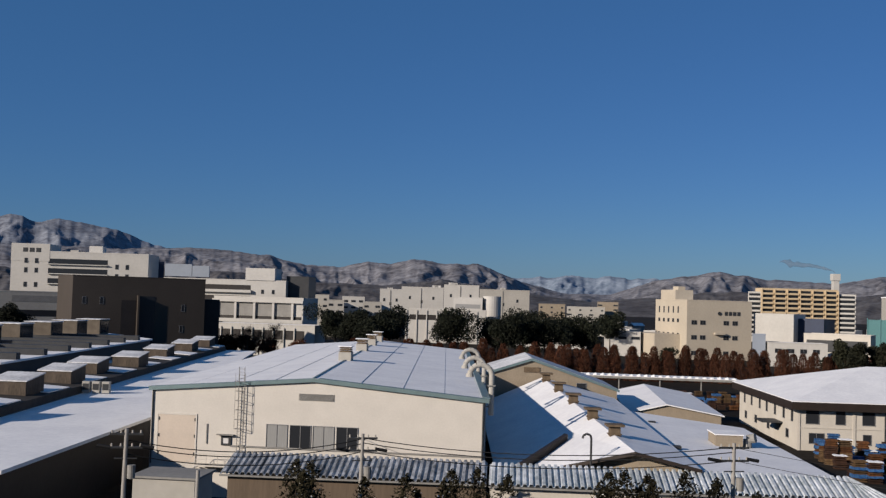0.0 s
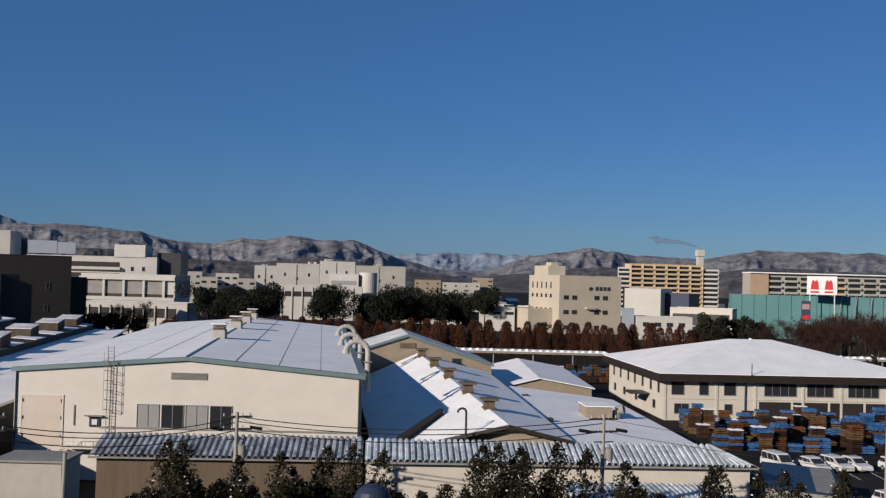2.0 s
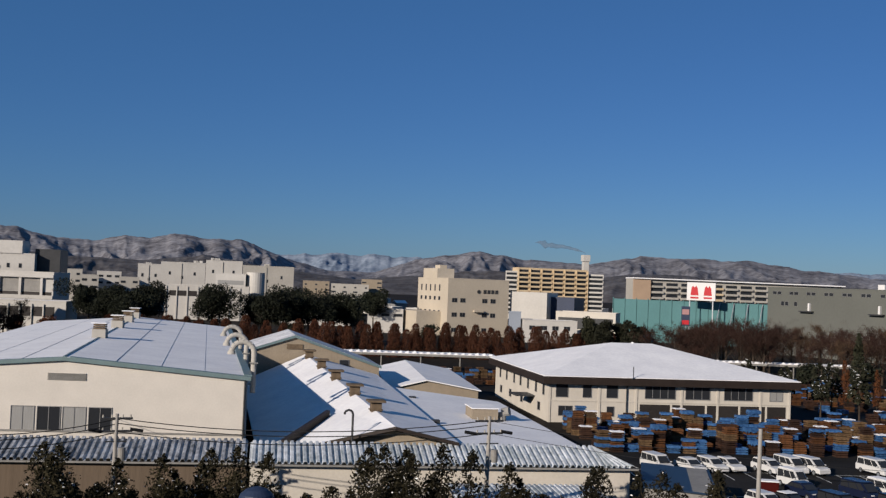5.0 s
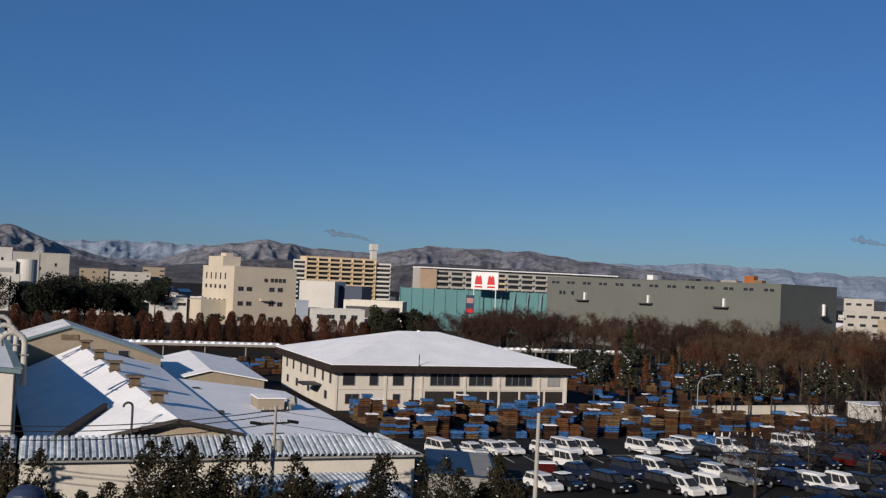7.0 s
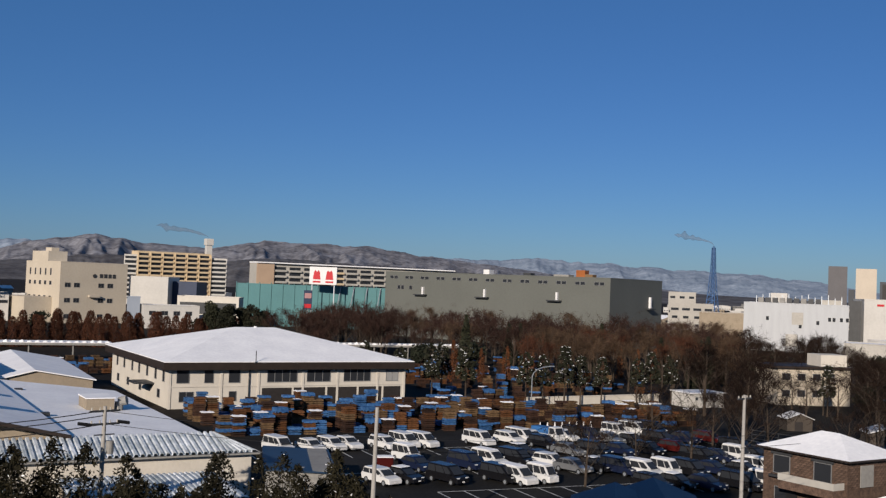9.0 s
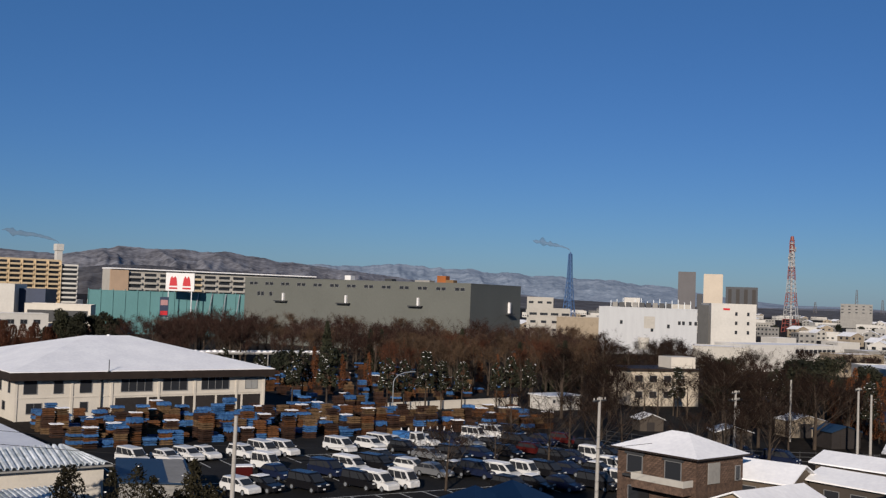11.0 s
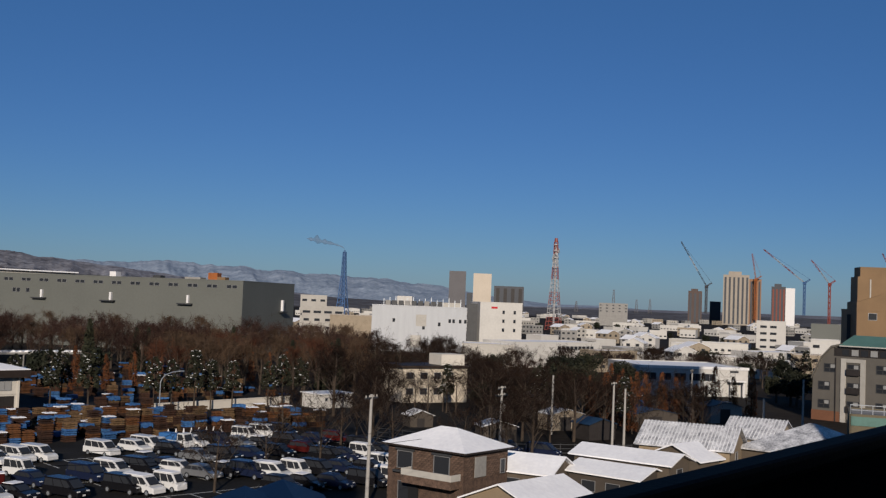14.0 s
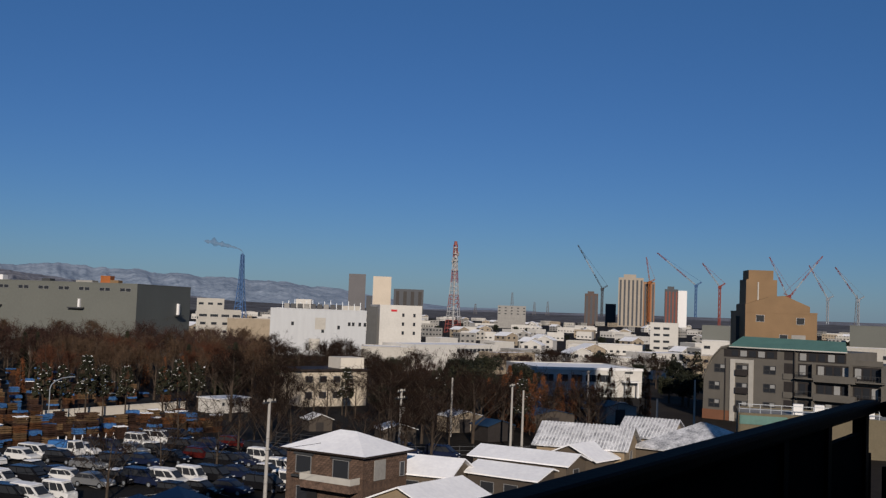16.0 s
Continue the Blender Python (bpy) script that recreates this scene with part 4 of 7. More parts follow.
def make_car(shape, paint, snow=False):
    ln, hw, prof, (b0, t0, t1, b1), belt, roof = SHAPES[shape]
    words = {"minivan": "minivan", "sedan": "saloon car", "wagon": "hatchback car", "kei_van": "small box van", "truck": "small flatbed truck"}[shape]
    c = thing("parked_" + shape, f"{paint} {words} parked on asphalt" + (" with snowy roof" if snow else ""), "car", group="parked cars")
    bm = bmesh.new()
    extrude(bm, prof, hw)
    part("body", bm, PAINT[paint], c)
    bm = bmesh.new()
    extrude(bm, [(b0, belt - 0.03), (t0, roof - 0.05), (t0 + 0.12, roof), (t1 - 0.12, roof), (t1, roof - 0.05), (b1, belt - 0.03)], hw - 0.09, 0.1)
    part("cabin", bm, PAINT[paint], c)
    q = hw - 0.09

    def pane(name, pts):
        bm = bmesh.new()
        bm.faces.new([bm.verts.new(v) for v in pts])
        r = bmesh.ops.extrude_face_region(bm, geom=list(bm.faces))
        n = Vector((pts[1][0] - pts[0][0], pts[1][1] - pts[0][1], pts[1][2] - pts[0][2])).cross(Vector((pts[2][0] - pts[0][0], pts[2][1] - pts[0][1], pts[2][2] - pts[0][2]))).normalized() * 0.012
        bmesh.ops.translate(bm, vec=n, verts=[v for v in r["geom"] if isinstance(v, bmesh.types.BMVert)])
        bmesh.ops.recalc_face_normals(bm, faces=bm.faces)
        part(name, bm, GLASS, c)

    lo, hi = belt + 0.03, roof - 0.14
    dz = (hi - lo) / (roof - 0.05 - belt)
    fx0, fx1 = b1 + 0.0, b1 + (t1 - b1) * dz
    rx0, rx1 = b0 + 0.0, b0 + (t0 - b0) * dz
    pane("windscreen", [(fx0 + 0.01, -q + 0.12, lo), (fx0 + 0.01, q - 0.12, lo), (fx1 + 0.01, q - 0.16, hi), (fx1 + 0.01, -q + 0.16, hi)])
    pane("rear_window", [(rx0 - 0.01, q - 0.12, lo), (rx0 - 0.01, -q + 0.12, lo), (rx1 - 0.01, -q + 0.16, hi), (rx1 - 0.01, q - 0.16, hi)])
    cuts = (0.04, 0.34, 0.37, 0.68, 0.71, 0.94) if shape != "truck" else (0.1, 0.85)
    for a, b in zip(cuts[::2], cuts[1::2]):
        xa, xb = rx0 + (fx0 - rx0) * a, rx0 + (fx0 - rx0) * b
        ya, yb = rx1 + (fx1 - rx1) * a, rx1 + (fx1 - rx1) * b
        pane("side_window", [(xa, -q - 0.003, lo), (xb, -q - 0.003, lo), (yb, -q - 0.003, hi), (ya, -q - 0.003, hi)])
        pane("side_window", [(xb, q + 0.003, lo), (xa, q + 0.003, lo), (ya, q + 0.003, hi), (yb, q + 0.003, hi)])
    for x in (-ln * 0.3, ln * 0.31):
        for s in (-1, 1):
            bm = bmesh.new()
            tube(bm, (x, s * (hw - 0.2), 0.31), (x, s * (hw + 0.01), 0.31), 0.31, n=14)
            w = part("tyre", bm, BLACK, c)
            bm = bmesh.new()
            tube(bm, (x, s * (hw + 0.0), 0.31), (x, s * (hw + 0.02), 0.31), 0.19, n=10)
            part("rim", bm, STEEL, w)
    fx, fz = prof[-3][0], prof[-3][1]
    for s in (-1, 1):
        part("headlight", boxes((fx - 0.12, fx + 0.1, s * (hw - 0.28) - 0.2, s * (hw - 0.28) + 0.2, fz - 0.2, fz - 0.02), bevel=0.03), LAMP, c)
        part("mirror", boxes((b1 - 0.35, b1 - 0.2, s * (hw + 0.08) - 0.09, s * (hw + 0.08) + 0.09, belt, belt + 0.16), bevel=0.03), PAINT[paint], c)
    part("bumper", boxes((ln / 2 - 0.12, ln / 2 + 0.02, -hw + 0.05, hw - 0.05, 0.28, 0.48), bevel=0.04), PAINT[paint], c)
    part("number_plate", boxes((ln / 2 + 0.021, ln / 2 + 0.035, -0.17, 0.17, 0.36, 0.5)), SIGNWHITE, c)
    if snow:
        bm = bmesh.new()
        extrude(bm, [(t0 + 0.02, roof + 0.003), (t0 + 0.1, roof + 0.05), (t1 - 0.15, roof + 0.055), (t1 - 0.03, roof + 0.003)], hw - 0.15, 0.1)
        part("roof_snow", bm, SNOW, c)
    if shape == "truck":
        part("load_cover", boxes((-2.25, 0.7, -0.82, 0.82, 1.0, 1.75), bevel=0.08), PAINT["blue"], c)
    return c


MADE = {}


def park(x, y, spec, turn=0.0):
    shape, paint, snow = spec
    m = pose(x, y, 0.034, 0, 0, -80 + turn)
    if spec in MADE:
        return copy_thing(MADE[spec], m)
    MADE[spec] = make_car(shape, paint, snow)
    MADE[spec].matrix_basis = m
    return MADE[spec]


W_MV, W_SD, W_WG, W_KV = ("minivan", "white", False), ("sedan", "white", False), ("wagon", "white", False), ("kei_van", "white", False)
N_MV, B_SD, B_MV, S_SD, B_WG = ("minivan", "navy", False), ("sedan", "black", True), ("minivan", "black", False), ("sedan", "silver", False), ("wagon", "black", False)
R_WG, N_SD, W_MVS, TRK, W_KVS = ("wagon", "red", False), ("sedan", "navy", False), ("minivan", "white", True), ("truck", "white", False), ("kei_van", "white", True)
rcar = random.Random(4)
for x, y, spec in [(50.2, 111.3, W_MV), (58.8, 111.0, W_SD), (56.5, 110.7, W_WG), (53.8, 110.5, W_SD), (65.7, 109.8, W_MV), (62.9, 109.6, W_WG), (102.2, 109.5, W_MV), (67.9, 109.3, W_MV), (98.0, 108.9, W_KV), (104.9, 108.9, B_MV), (82.2, 108.7, W_MV), (84.0, 108.7, W_SD), (86.5, 108.6, TRK), (75.6, 108.4, W_MV), (80.1, 108.2, W_WG), (88.3, 107.7, W_WG), (90.7, 107.7, B_MV), (91.1, 106.4, N_MV), (82.3, 104.0, B_WG), (92.9, 104.0, S_SD)]:
    park(x, y, spec, rcar.uniform(-4, 4))
for x, y, spec in [(95.0, 102.1, B_SD), (60.9, 101.2, W_KVS), (98.6, 101.0, B_MV), (103.4, 101.0, N_SD), (106.7, 100.2, R_WG), (75.3, 99.4, B_SD), (81.5, 98.3, S_SD), (84.0, 96.6, B_MV), (87.7, 96.2, N_SD), (59.1, 95.9, N_SD), (67.9, 95.3, W_MVS), (91.5, 95.3, B_WG), (95.8, 95.2, R_WG), (71.3, 95.1, B_MV), (74.8, 94.9, N_SD), (64.6, 94.8, N_MV), (74.1, 92.3, W_WG), (51.9, 90.7, W_WG), (54.4, 90.6, B_SD), (74.5, 89.0, S_SD)]:
    park(x, y, spec, rcar.uniform(-4, 4))
for x, y, spec in [(58.3, 88.8, B_MV), (77.5, 88.7, B_SD), (63.6, 87.2, B_MV), (78.5, 86.2, N_MV), (64.6, 85.8, W_MVS), (67.4, 85.3, W_KVS), (79.8, 84.1, W_MVS), (82.6, 83.4, W_KVS), (85.1, 82.5, B_MV), (88.6, 82.3, N_SD), (75.9, 78.4, B_WG), (78.7, 77.9, B_SD), (81.1, 76.2, N_SD)]:
    park(x, y, spec, rcar.uniform(-4, 4))
for x, y, spec in [(93.2, 88.9, B_MV), (95.9, 88.5, N_SD), (98.6, 88.0, W_KVS), (101.2, 87.6, B_WG), (104.0, 87.0, N_MV), (91.6, 80.6, B_SD), (94.3, 80.2, W_MVS), (97.0, 79.7, B_MV), (99.7, 79.2, N_SD), (84.6, 74.6, B_MV), (87.4, 74.1, W_KVS), (90.1, 73.7, N_MV), (92.8, 73.2, B_WG)]:
    park(x, y, spec, rcar.uniform(-4, 4))
# dark cars beyond the lot and in the shaded forecourt of the white warehouse
rq = random.Random(19)
far_cars = [tuple(polar(48.2 + k * 0.95 + rq.uniform(-0.1, 0.1), 139 + (k % 3) * 1.2)) for k in range(0, 11, 2)]
far_cars += [tuple(polar(61.4 + k * 0.85 + rq.uniform(-0.1, 0.1), 232 - k * 0.8)) for k in range(8) if k != 5]
far_cars += [tuple(polar(61.6 + k * 1.05 + rq.uniform(-0.1, 0.1), 216 - k * 0.6)) for k in range(6) if k not in (3, 5)]
for q in far_cars:
    park(q[0], q[1], rq.choice((B_MV, B_SD, N_SD, N_MV, B_WG, S_SD, W_MVS)), rq.uniform(-6, 6) + rq.choice((0, 0, 90)))
cart = thing("tool_cabinet", "small dark red cabinet with snow on its top", "cabinet", 55.4, 96.4, 0.034, -20)
part("body", boxes((-0.9, 0.9, -0.6, 0.6, 0.12, 1.5), bevel=0.05), PAINT["red"], cart)
part("door", boxes((-0.8, 0.8, -0.64, -0.603, 0.25, 1.35)), PAINT["red"], cart)
part("snow_cap", boxes((-0.95, 0.95, -0.65, 0.65, 1.5, 1.62), bevel=0.05), SNOW, cart)
for u in (-0.75, 0.75):
    part("foot", boxes((u - 0.08, u + 0.08, -0.5, 0.5, 0, 0.12)), BLACK, cart)
# ---- crate stacks with blue sheets ----
CRATEWOOD = material("weathered_orange_crate", (0.044, 0.018, 0.007), (0.165, 0.066, 0.022), scale=1.4, rough=0.8, bump=0.2, fine=6, vary=0.35)
CRATEDARK = material("rusty_brown_crate", (0.018, 0.009, 0.006), (0.066, 0.030, 0.017), scale=1.4, rough=0.8, bump=0.2, fine=6, vary=0.35)
CRATEPALE = material("pale_tan_crate", (0.065, 0.036, 0.017), (0.20, 0.125, 0.062), scale=1.4, rough=0.8, bump=0.2, fine=6, vary=0.35)
TARP = material("blue_tarpaulin", (0.020, 0.075, 0.23), (0.075, 0.19, 0.38), scale=1.6, rough=0.45, bump=0.4, fine=4, vary=0.2)
GREENBIN = tint("green_bin", (0.03, 0.12, 0.07), 0.15, scale=1, rough=0.5, bump=0.05)


def crate_mesh(w, d, h):
    bm = bmesh.new()
    rings = []
    for z, k in ((0, 0.0), (0.16, 0.0), (0.16, 0.2), (0.3, 0.2), (0.3, 0.0), (0.42, 0.0), (0.42, 0.2), (0.56, 0.2), (0.56, 0.0), (h, 0.0), (h, 0.1), (h - 0.15, 0.12)):
        a, b = w / 2 - k, d / 2 - k
        rings.append([bm.verts.new(q) for q in ((-a, -b, z), (a, -b, z), (a, b, z), (-a, b, z))])
    for p, q in zip(rings, rings[1:]):
        for i in range(4):
            bm.faces.new((p[i], p[(i + 1) % 4], q[(i + 1) % 4], q[i]))
    bm.faces.new(rings[0][::-1])
    bm.faces.new(rings[-1])
    me = bpy.data.meshes.new("crate")
    bm.to_mesh(me)
    bm.free()
    return me


def sheet_mesh(w, d, drop, seed):
    rr = random.Random(seed)
    bm = bmesh.new()
    n = 6
    vs = {}
    for i in range(-1, n + 2):
        for j in range(-1, n + 2):
            x = (min(max(i, 0), n) / n - 0.5) * w * 1.04
            y = (min(max(j, 0), n) / n - 0.5) * d * 1.04
            out = i in (-1, n + 1) or j in (-1, n + 1)
            z = -drop * rr.uniform(0.6, 1.1) if out else rr.uniform(-0.01, 0.06)
            if out:
                x *= 1.06
                y *= 1.06
            vs[i, j] = bm.verts.new((x, y, z + 0.06))
    for i in range(-1, n + 1):
        for j in range(-1, n + 1):
            bm.faces.new((vs[i, j], vs[i + 1, j], vs[i + 1, j + 1], vs[i, j + 1]))
    me = bpy.data.meshes.new("cover_sheet")
    bm.to_mesh(me)
    bm.free()
    return me


CRATES = {}
SHEETS = [sheet_mesh(1.56, 1.26, d, k) for k, d in enumerate((0.3, 0.6, 0.25, 0.45))]
SNOWCAP = sheet_mesh(1.52, 1.22, 0.06, 9)
for key, m in (("wood", CRATEWOOD), ("dark", CRATEDARK), ("pale", CRATEPALE), ("blue", TARP)):
    me = crate_mesh(1.5, 1.2, 0.8)
    me.materials.append(m)
    CRATES[key] = me
for s in SHEETS:
    s.materials.append(TARP)
SNOWCAP.materials.append(SNOW)
rc = random.Random(11)


def crate_stack(x, y, n, key, cover, rz):
    what = {"blue": "under a blue sheet", "snow": "topped with snow", "none": "standing open"}[cover]
    shade = {"wood": "orange", "dark": "rusty brown", "pale": "pale tan"}[key]
    t = thing("crate_stack", f"stack of {shade} slatted crates {what}", "crates", x, y, 0.034, rz, "crate stacks")
    for k in range(n):
        c = mesh_part("crate", CRATES["blue" if rc.random() < 0.09 else rc.choice((key, key, "wood", "dark", "pale"))], None, t)
        c.matrix_basis = pose(rc.uniform(-0.06, 0.06), rc.uniform(-0.06, 0.06), k * 0.82, 0, 0, rc.uniform(-3, 3))
        if 0 < k < n and rc.random() < 0.12:
            s = mesh_part("cover_sheet", rc.choice(SHEETS), None, t)
            s.matrix_basis = pose(0, 0, k * 0.82 - 0.02)
    if cover != "none":
        s = mesh_part("cover_sheet" if cover == "blue" else "snow_cap", rc.choice(SHEETS) if cover == "blue" else SNOWCAP, None, t)
        s.matrix_basis = pose(0, 0, n * 0.82 - 0.02, 0, 0, rc.choice((0, 180)))


def crate_field(x0, y0, nx, ny, sx, sy, turn, fill=0.86, hi=4):
    ex = Vector((math.cos(radians(turn)), math.sin(radians(turn))))
    ey = Vector((-ex.y, ex.x))
    for j in range(ny):
        for i in range(nx):
            if rc.random() > fill:
                continue
            p = Vector((x0, y0)) + ex * (i * sx + rc.uniform(-0.4, 0.4)) + ey * (j * sy + rc.uniform(-0.5, 0.5))
            crate_stack(p.x, p.y, rc.choice((1, 2, 2, 3, 3, hi)), rc.choice(("wood", "dark", "dark", "pale")), rc.choice(("blue", "blue", "none", "snow", "none", "none", "none")), turn + rc.uniform(-8, 8))


crate_field(49.0, 124.8, 29, 7, 1.8, 3.3, -7)
crate_field(98, 118, 11, 4, 2.0, 3.6, -12, 0.8, 3)
crate_field(104, 158, 14, 8, 3.2, 7.5, -12, 0.75, 4)
crate_field(47, 205, 8, 4, 2.6, 6.0, -4, 0.6, 3)

# low cream wall, lamp post and white hut at the far edge of the lot
wl = thing("boundary_wall", "low cream concrete boundary wall", "wall", 106.2, 141.6, 0, -1.5, kind="structure")
part("wall", boxes((0, 31, 0, 0.35, 0, 1.35)), CREAM2, wl)
part("coping", boxes((-0.1, 31.1, -0.06, 0.41, 1.35, 1.5)), CREAM2, wl)
lp = thing("street_lamp", "grey lamp post with a curved arm", "lamp post", 103.7, 134.6, 0, -10)
bm = bmesh.new()
pts = [(0, 0, 0), (0, 0, 5.6), (0.25, 0, 6.2), (0.9, 0, 6.75), (1.9, 0, 7.1), (3.2, 0, 7.25)]
for a, b in zip(pts, pts[1:]):
    tube(bm, a, b, 0.09, 0.08)
part("post", bm, STEEL, lp)
part("lamp_head", boxes((3.0, 3.9, -0.16, 0.16, 7.15, 7.35), bevel=0.05), STEEL, lp)
hut = thing("white_hut", "low white hut with snowy roof", "hut", 135.8, 131.9, 0, -8)
part("wall", boxes((0, 7.4, 0, 5, 0, 2.5)), WHITE, hut)
part("roof", boxes((-0.3, 7.7, -0.3, 5.3, 2.5, 2.65)), SNOW, hut)
for u in (1.5, 3.5):
    window(hut, 0.6, 0.6, pose(u, -0.003, 1.6))
for k in range(9):
    c = thing("traffic_cone", "white plastic cone at the edge of the lot", "cone", 93 + k * 1.15, 118.5 - k * 0.2, 0.034, group="white cones")
    bm = bmesh.new()
    tube(bm, (0, 0, 0.04), (0, 0, 0.85), 0.2, 0.05, n=10)
    part("cone", bm, SIGNWHITE, c)
    part("base", boxes((-0.28, 0.28, -0.28, 0.28, 0, 0.05)), SIGNWHITE, c)

# ---- middle distance, from left to right ----


def rise(el, r):
    return EYE[2] + r * math.tan(radians(el))


def strip(parent, name, u0, u1, z0, z1, mat, out=0.05, label=""):
    return part(name, boxes((u0, u1, -out, -0.003, z0, z1)), mat, parent, label)


def pitch_box(parent, name, u0, u1, v0, v1, z0, z1, mat, label=""):
    return part(name, boxes((u0, u1, v0, v1, z0, z1)), mat, parent, label)


# umber building
b, w = block("brown_building", "dark brown building with a deep entrance recess", "building", polar(-19.05, 300), polar(-12.47, 308), 24, 23.6, UMBER, DGREY, parapet=0.2)
s = w / 234.0
# entrance recess is only a flat black strip painted as its shade
strip(b, "recess", 84 * s, 111 * s, 3, 17.2, UMBER2, 0.03, "flat black strip for entrance recess shade")
strip(b, "recess_glass", 114 * s, 143 * s, 3, 18.4, GLASS, 0.06)
pitch_box(b, "fin", 111 * s, 114 * s, -1.2, -0.003, 3, 18.6, UMBER)
for u, z in ((20, 17.0), (50, 17.0), (48, 10.5), (194, 15.4), (192, 9.6)):
    window(b, 1.0, 1.9, pose(u * s, -0.003, z), "single")
# near-black colour gives this wing the shade of the building's right side
pitch_box(b, "side_wing", w + 0.01, w + 5.5, 4, 20, 0, 18.0, UMBER2)

# white office tower and the complex beside it
b, w = block("white_office_tower", "tall white office block with dark window bands", "office", polar(-22.0, 432), polar(-15.4, 420), 22, 33.8, WHITE, SNOW)
pitch_box(b, "stair_tower", -0.1, 14, -0.1, 16, 30, 36.6, WHITE)
pitch_box(b, "roof_plant", 27, 32, 6, 12, 33.8, 36.6, WHITE)
pitch_box(b, "roof_plant", 20, 23, 6, 12, 33.8, 34.8, WHITE2)
for z in (30.2, 26.6, 22.8):
    strip(b, "window_band", 13.6, 35.4, z - 0.95, z + 0.95, GLASS, 0.06, "dark ribbon window")
    pitch_box(b, "balcony_ledge", 13.4, 35.6, -1.0, -0.1, z - 1.25, z - 0.95, WHITE)
for u in (5.5, 9.3):
    for z in (30.2, 26.6, 21.2, 17.0):
        window(b, 1.3, 1.9, pose(u, -0.103 if z > 29 else -0.003, z), "single")
for u in (38.9, 42.7):
    for z in (28.7, 25.1, 21.5):
        window(b, 1.3, 1.9, pose(u, -0.003, z), "single")
for k in range(3):
    strip(b, "sign_bar", 4.2 + k * 2.4, 6.0 + k * 2.4, 33.4, 35.0, DGREY, 0.16)
b, w = block("white_annex", "low white annex with long window bands", "office", polar(-23.6, 398), polar(-18.9, 402), 14, 18.6, WHITE2, SNOW)
strip(b, "window_band", 12, w - 1, 15.0, 17.2, GREY, 0.05)
strip(b, "window_band", 1, w - 1, 10.0, 12.2, GLASS, 0.05)
block("navy_block", "dark navy clad block", "building", polar(-15.4, 445), polar(-14.6, 446), 16, 32.0, BLUEWALL, DGREY)
b, w = block("screened_roof", "white factory wing with pale blue roof screens", "factory", polar(-14.6, 412), polar(-8.3, 400), 20, 25.2, WHITE, SNOW)
for z in (22.4, 18.4):
    # dark strip puts gallery shade between the ledges
    strip(b, "window_band", 10, 33, z - 0.9, z + 0.9, UMBER2, 0.05, "flat dark strip for gallery shade")
    pitch_box(b, "balcony_ledge", 8, 33.4, -1.4, -0.06, z - 1.9, z - 0.9, WHITE)
for u in (37.5, 41.5):
    window(b, 1.1, 1.6, pose(u, -0.003, 21.0), "single")
SCREEN = tint("blue_grey_screen", (0.30, 0.34, 0.40), 0.06, scale=0.3, rough=0.6, bump=0.05)
pitch_box(b, "roof_screen", 0, 10.2, 1, 2, 25.9, 30.5, SCREEN)
pitch_box(b, "roof_screen", 10.4, 16.8, 1, 2, 25.9, 30.0, SCREEN)
pitch_box(b, "roof_tower", 31, 42, -0.4, 11, 25.2, 29.7, WHITE)
block("dark_round_store", "dark grey clad store", "building", polar(-8.28, 404), polar(-7.1, 402), 12, 27.0, DGREY, SNOW)
b, w = block("banded_office", "pale office with deep window bays and long balconies", "office", polar(-12.0, 386), polar(-7.35, 374), 16, 19.0, WHITE, SNOW)
for k in range(4):
    strip(b, "bay_window", 2.0 + k * 7, 8.2 + k * 7, 12.6, 17.0, GREY, 0.05)
for k in range(8):
    strip(b, "lower_window", 1.2 + k * 3.5, 4.1 + k * 3.5, 7.4, 9.8, GLASS, 0.05)
pitch_box(b, "balcony_ledge", -0.2, w + 0.2, -1.2, -0.06, 10.2, 11.4, WHITE)
pitch_box(b, "balcony_ledge", -0.2, w + 0.2, -1.2, -0.06, 17.2, 18.2, WHITE)
# shadow between ledge and bays, laid on as a dark strip
strip(b, "gallery_gap", 0.5, w - 0.5, 11.45, 12.5, UMBER2, 0.05)
for k in range(5):
    pitch_box(b, "pillar", 1.0 + k * 7, 1.8 + k * 7, -0.9, -0.06, 0, 17.2, WHITE)
b, w = block("long_low_office", "long low white office with window strips", "office", polar(-12.2, 362), polar(-6.7, 350), 12, 10.2, WHITE, SNOW)
for k in range(9):
    strip(b, "window_strip", 1 + k * 3.6, 3.9 + k * 3.6, 5.4, 8.4, UMBER2, 0.05)
    pitch_box(b, "pilaster", 0.4 + k * 3.6, 0.8 + k * 3.6, -0.5, -0.06, 0, 9.2, WHITE)

rb = random.Random(21)


def plain_block(az0, az1, r, top, mat, floors, bays, label, name="far_block", depth=14):
    n = [] if not floors else [("front", 2.0, (polar(az1, r) - polar(az0, r)).length - 2.0, max(2, int(bays * 0.6)), rb.choice((1.6, 2.4, 3.4)), top - 2.4 - 3.4 * f, 1.2, "single") for f in range(floors)]
    return block(name, label, "building", polar(az0, r), polar(az1, r), depth, top, mat, SNOW, rows=n)


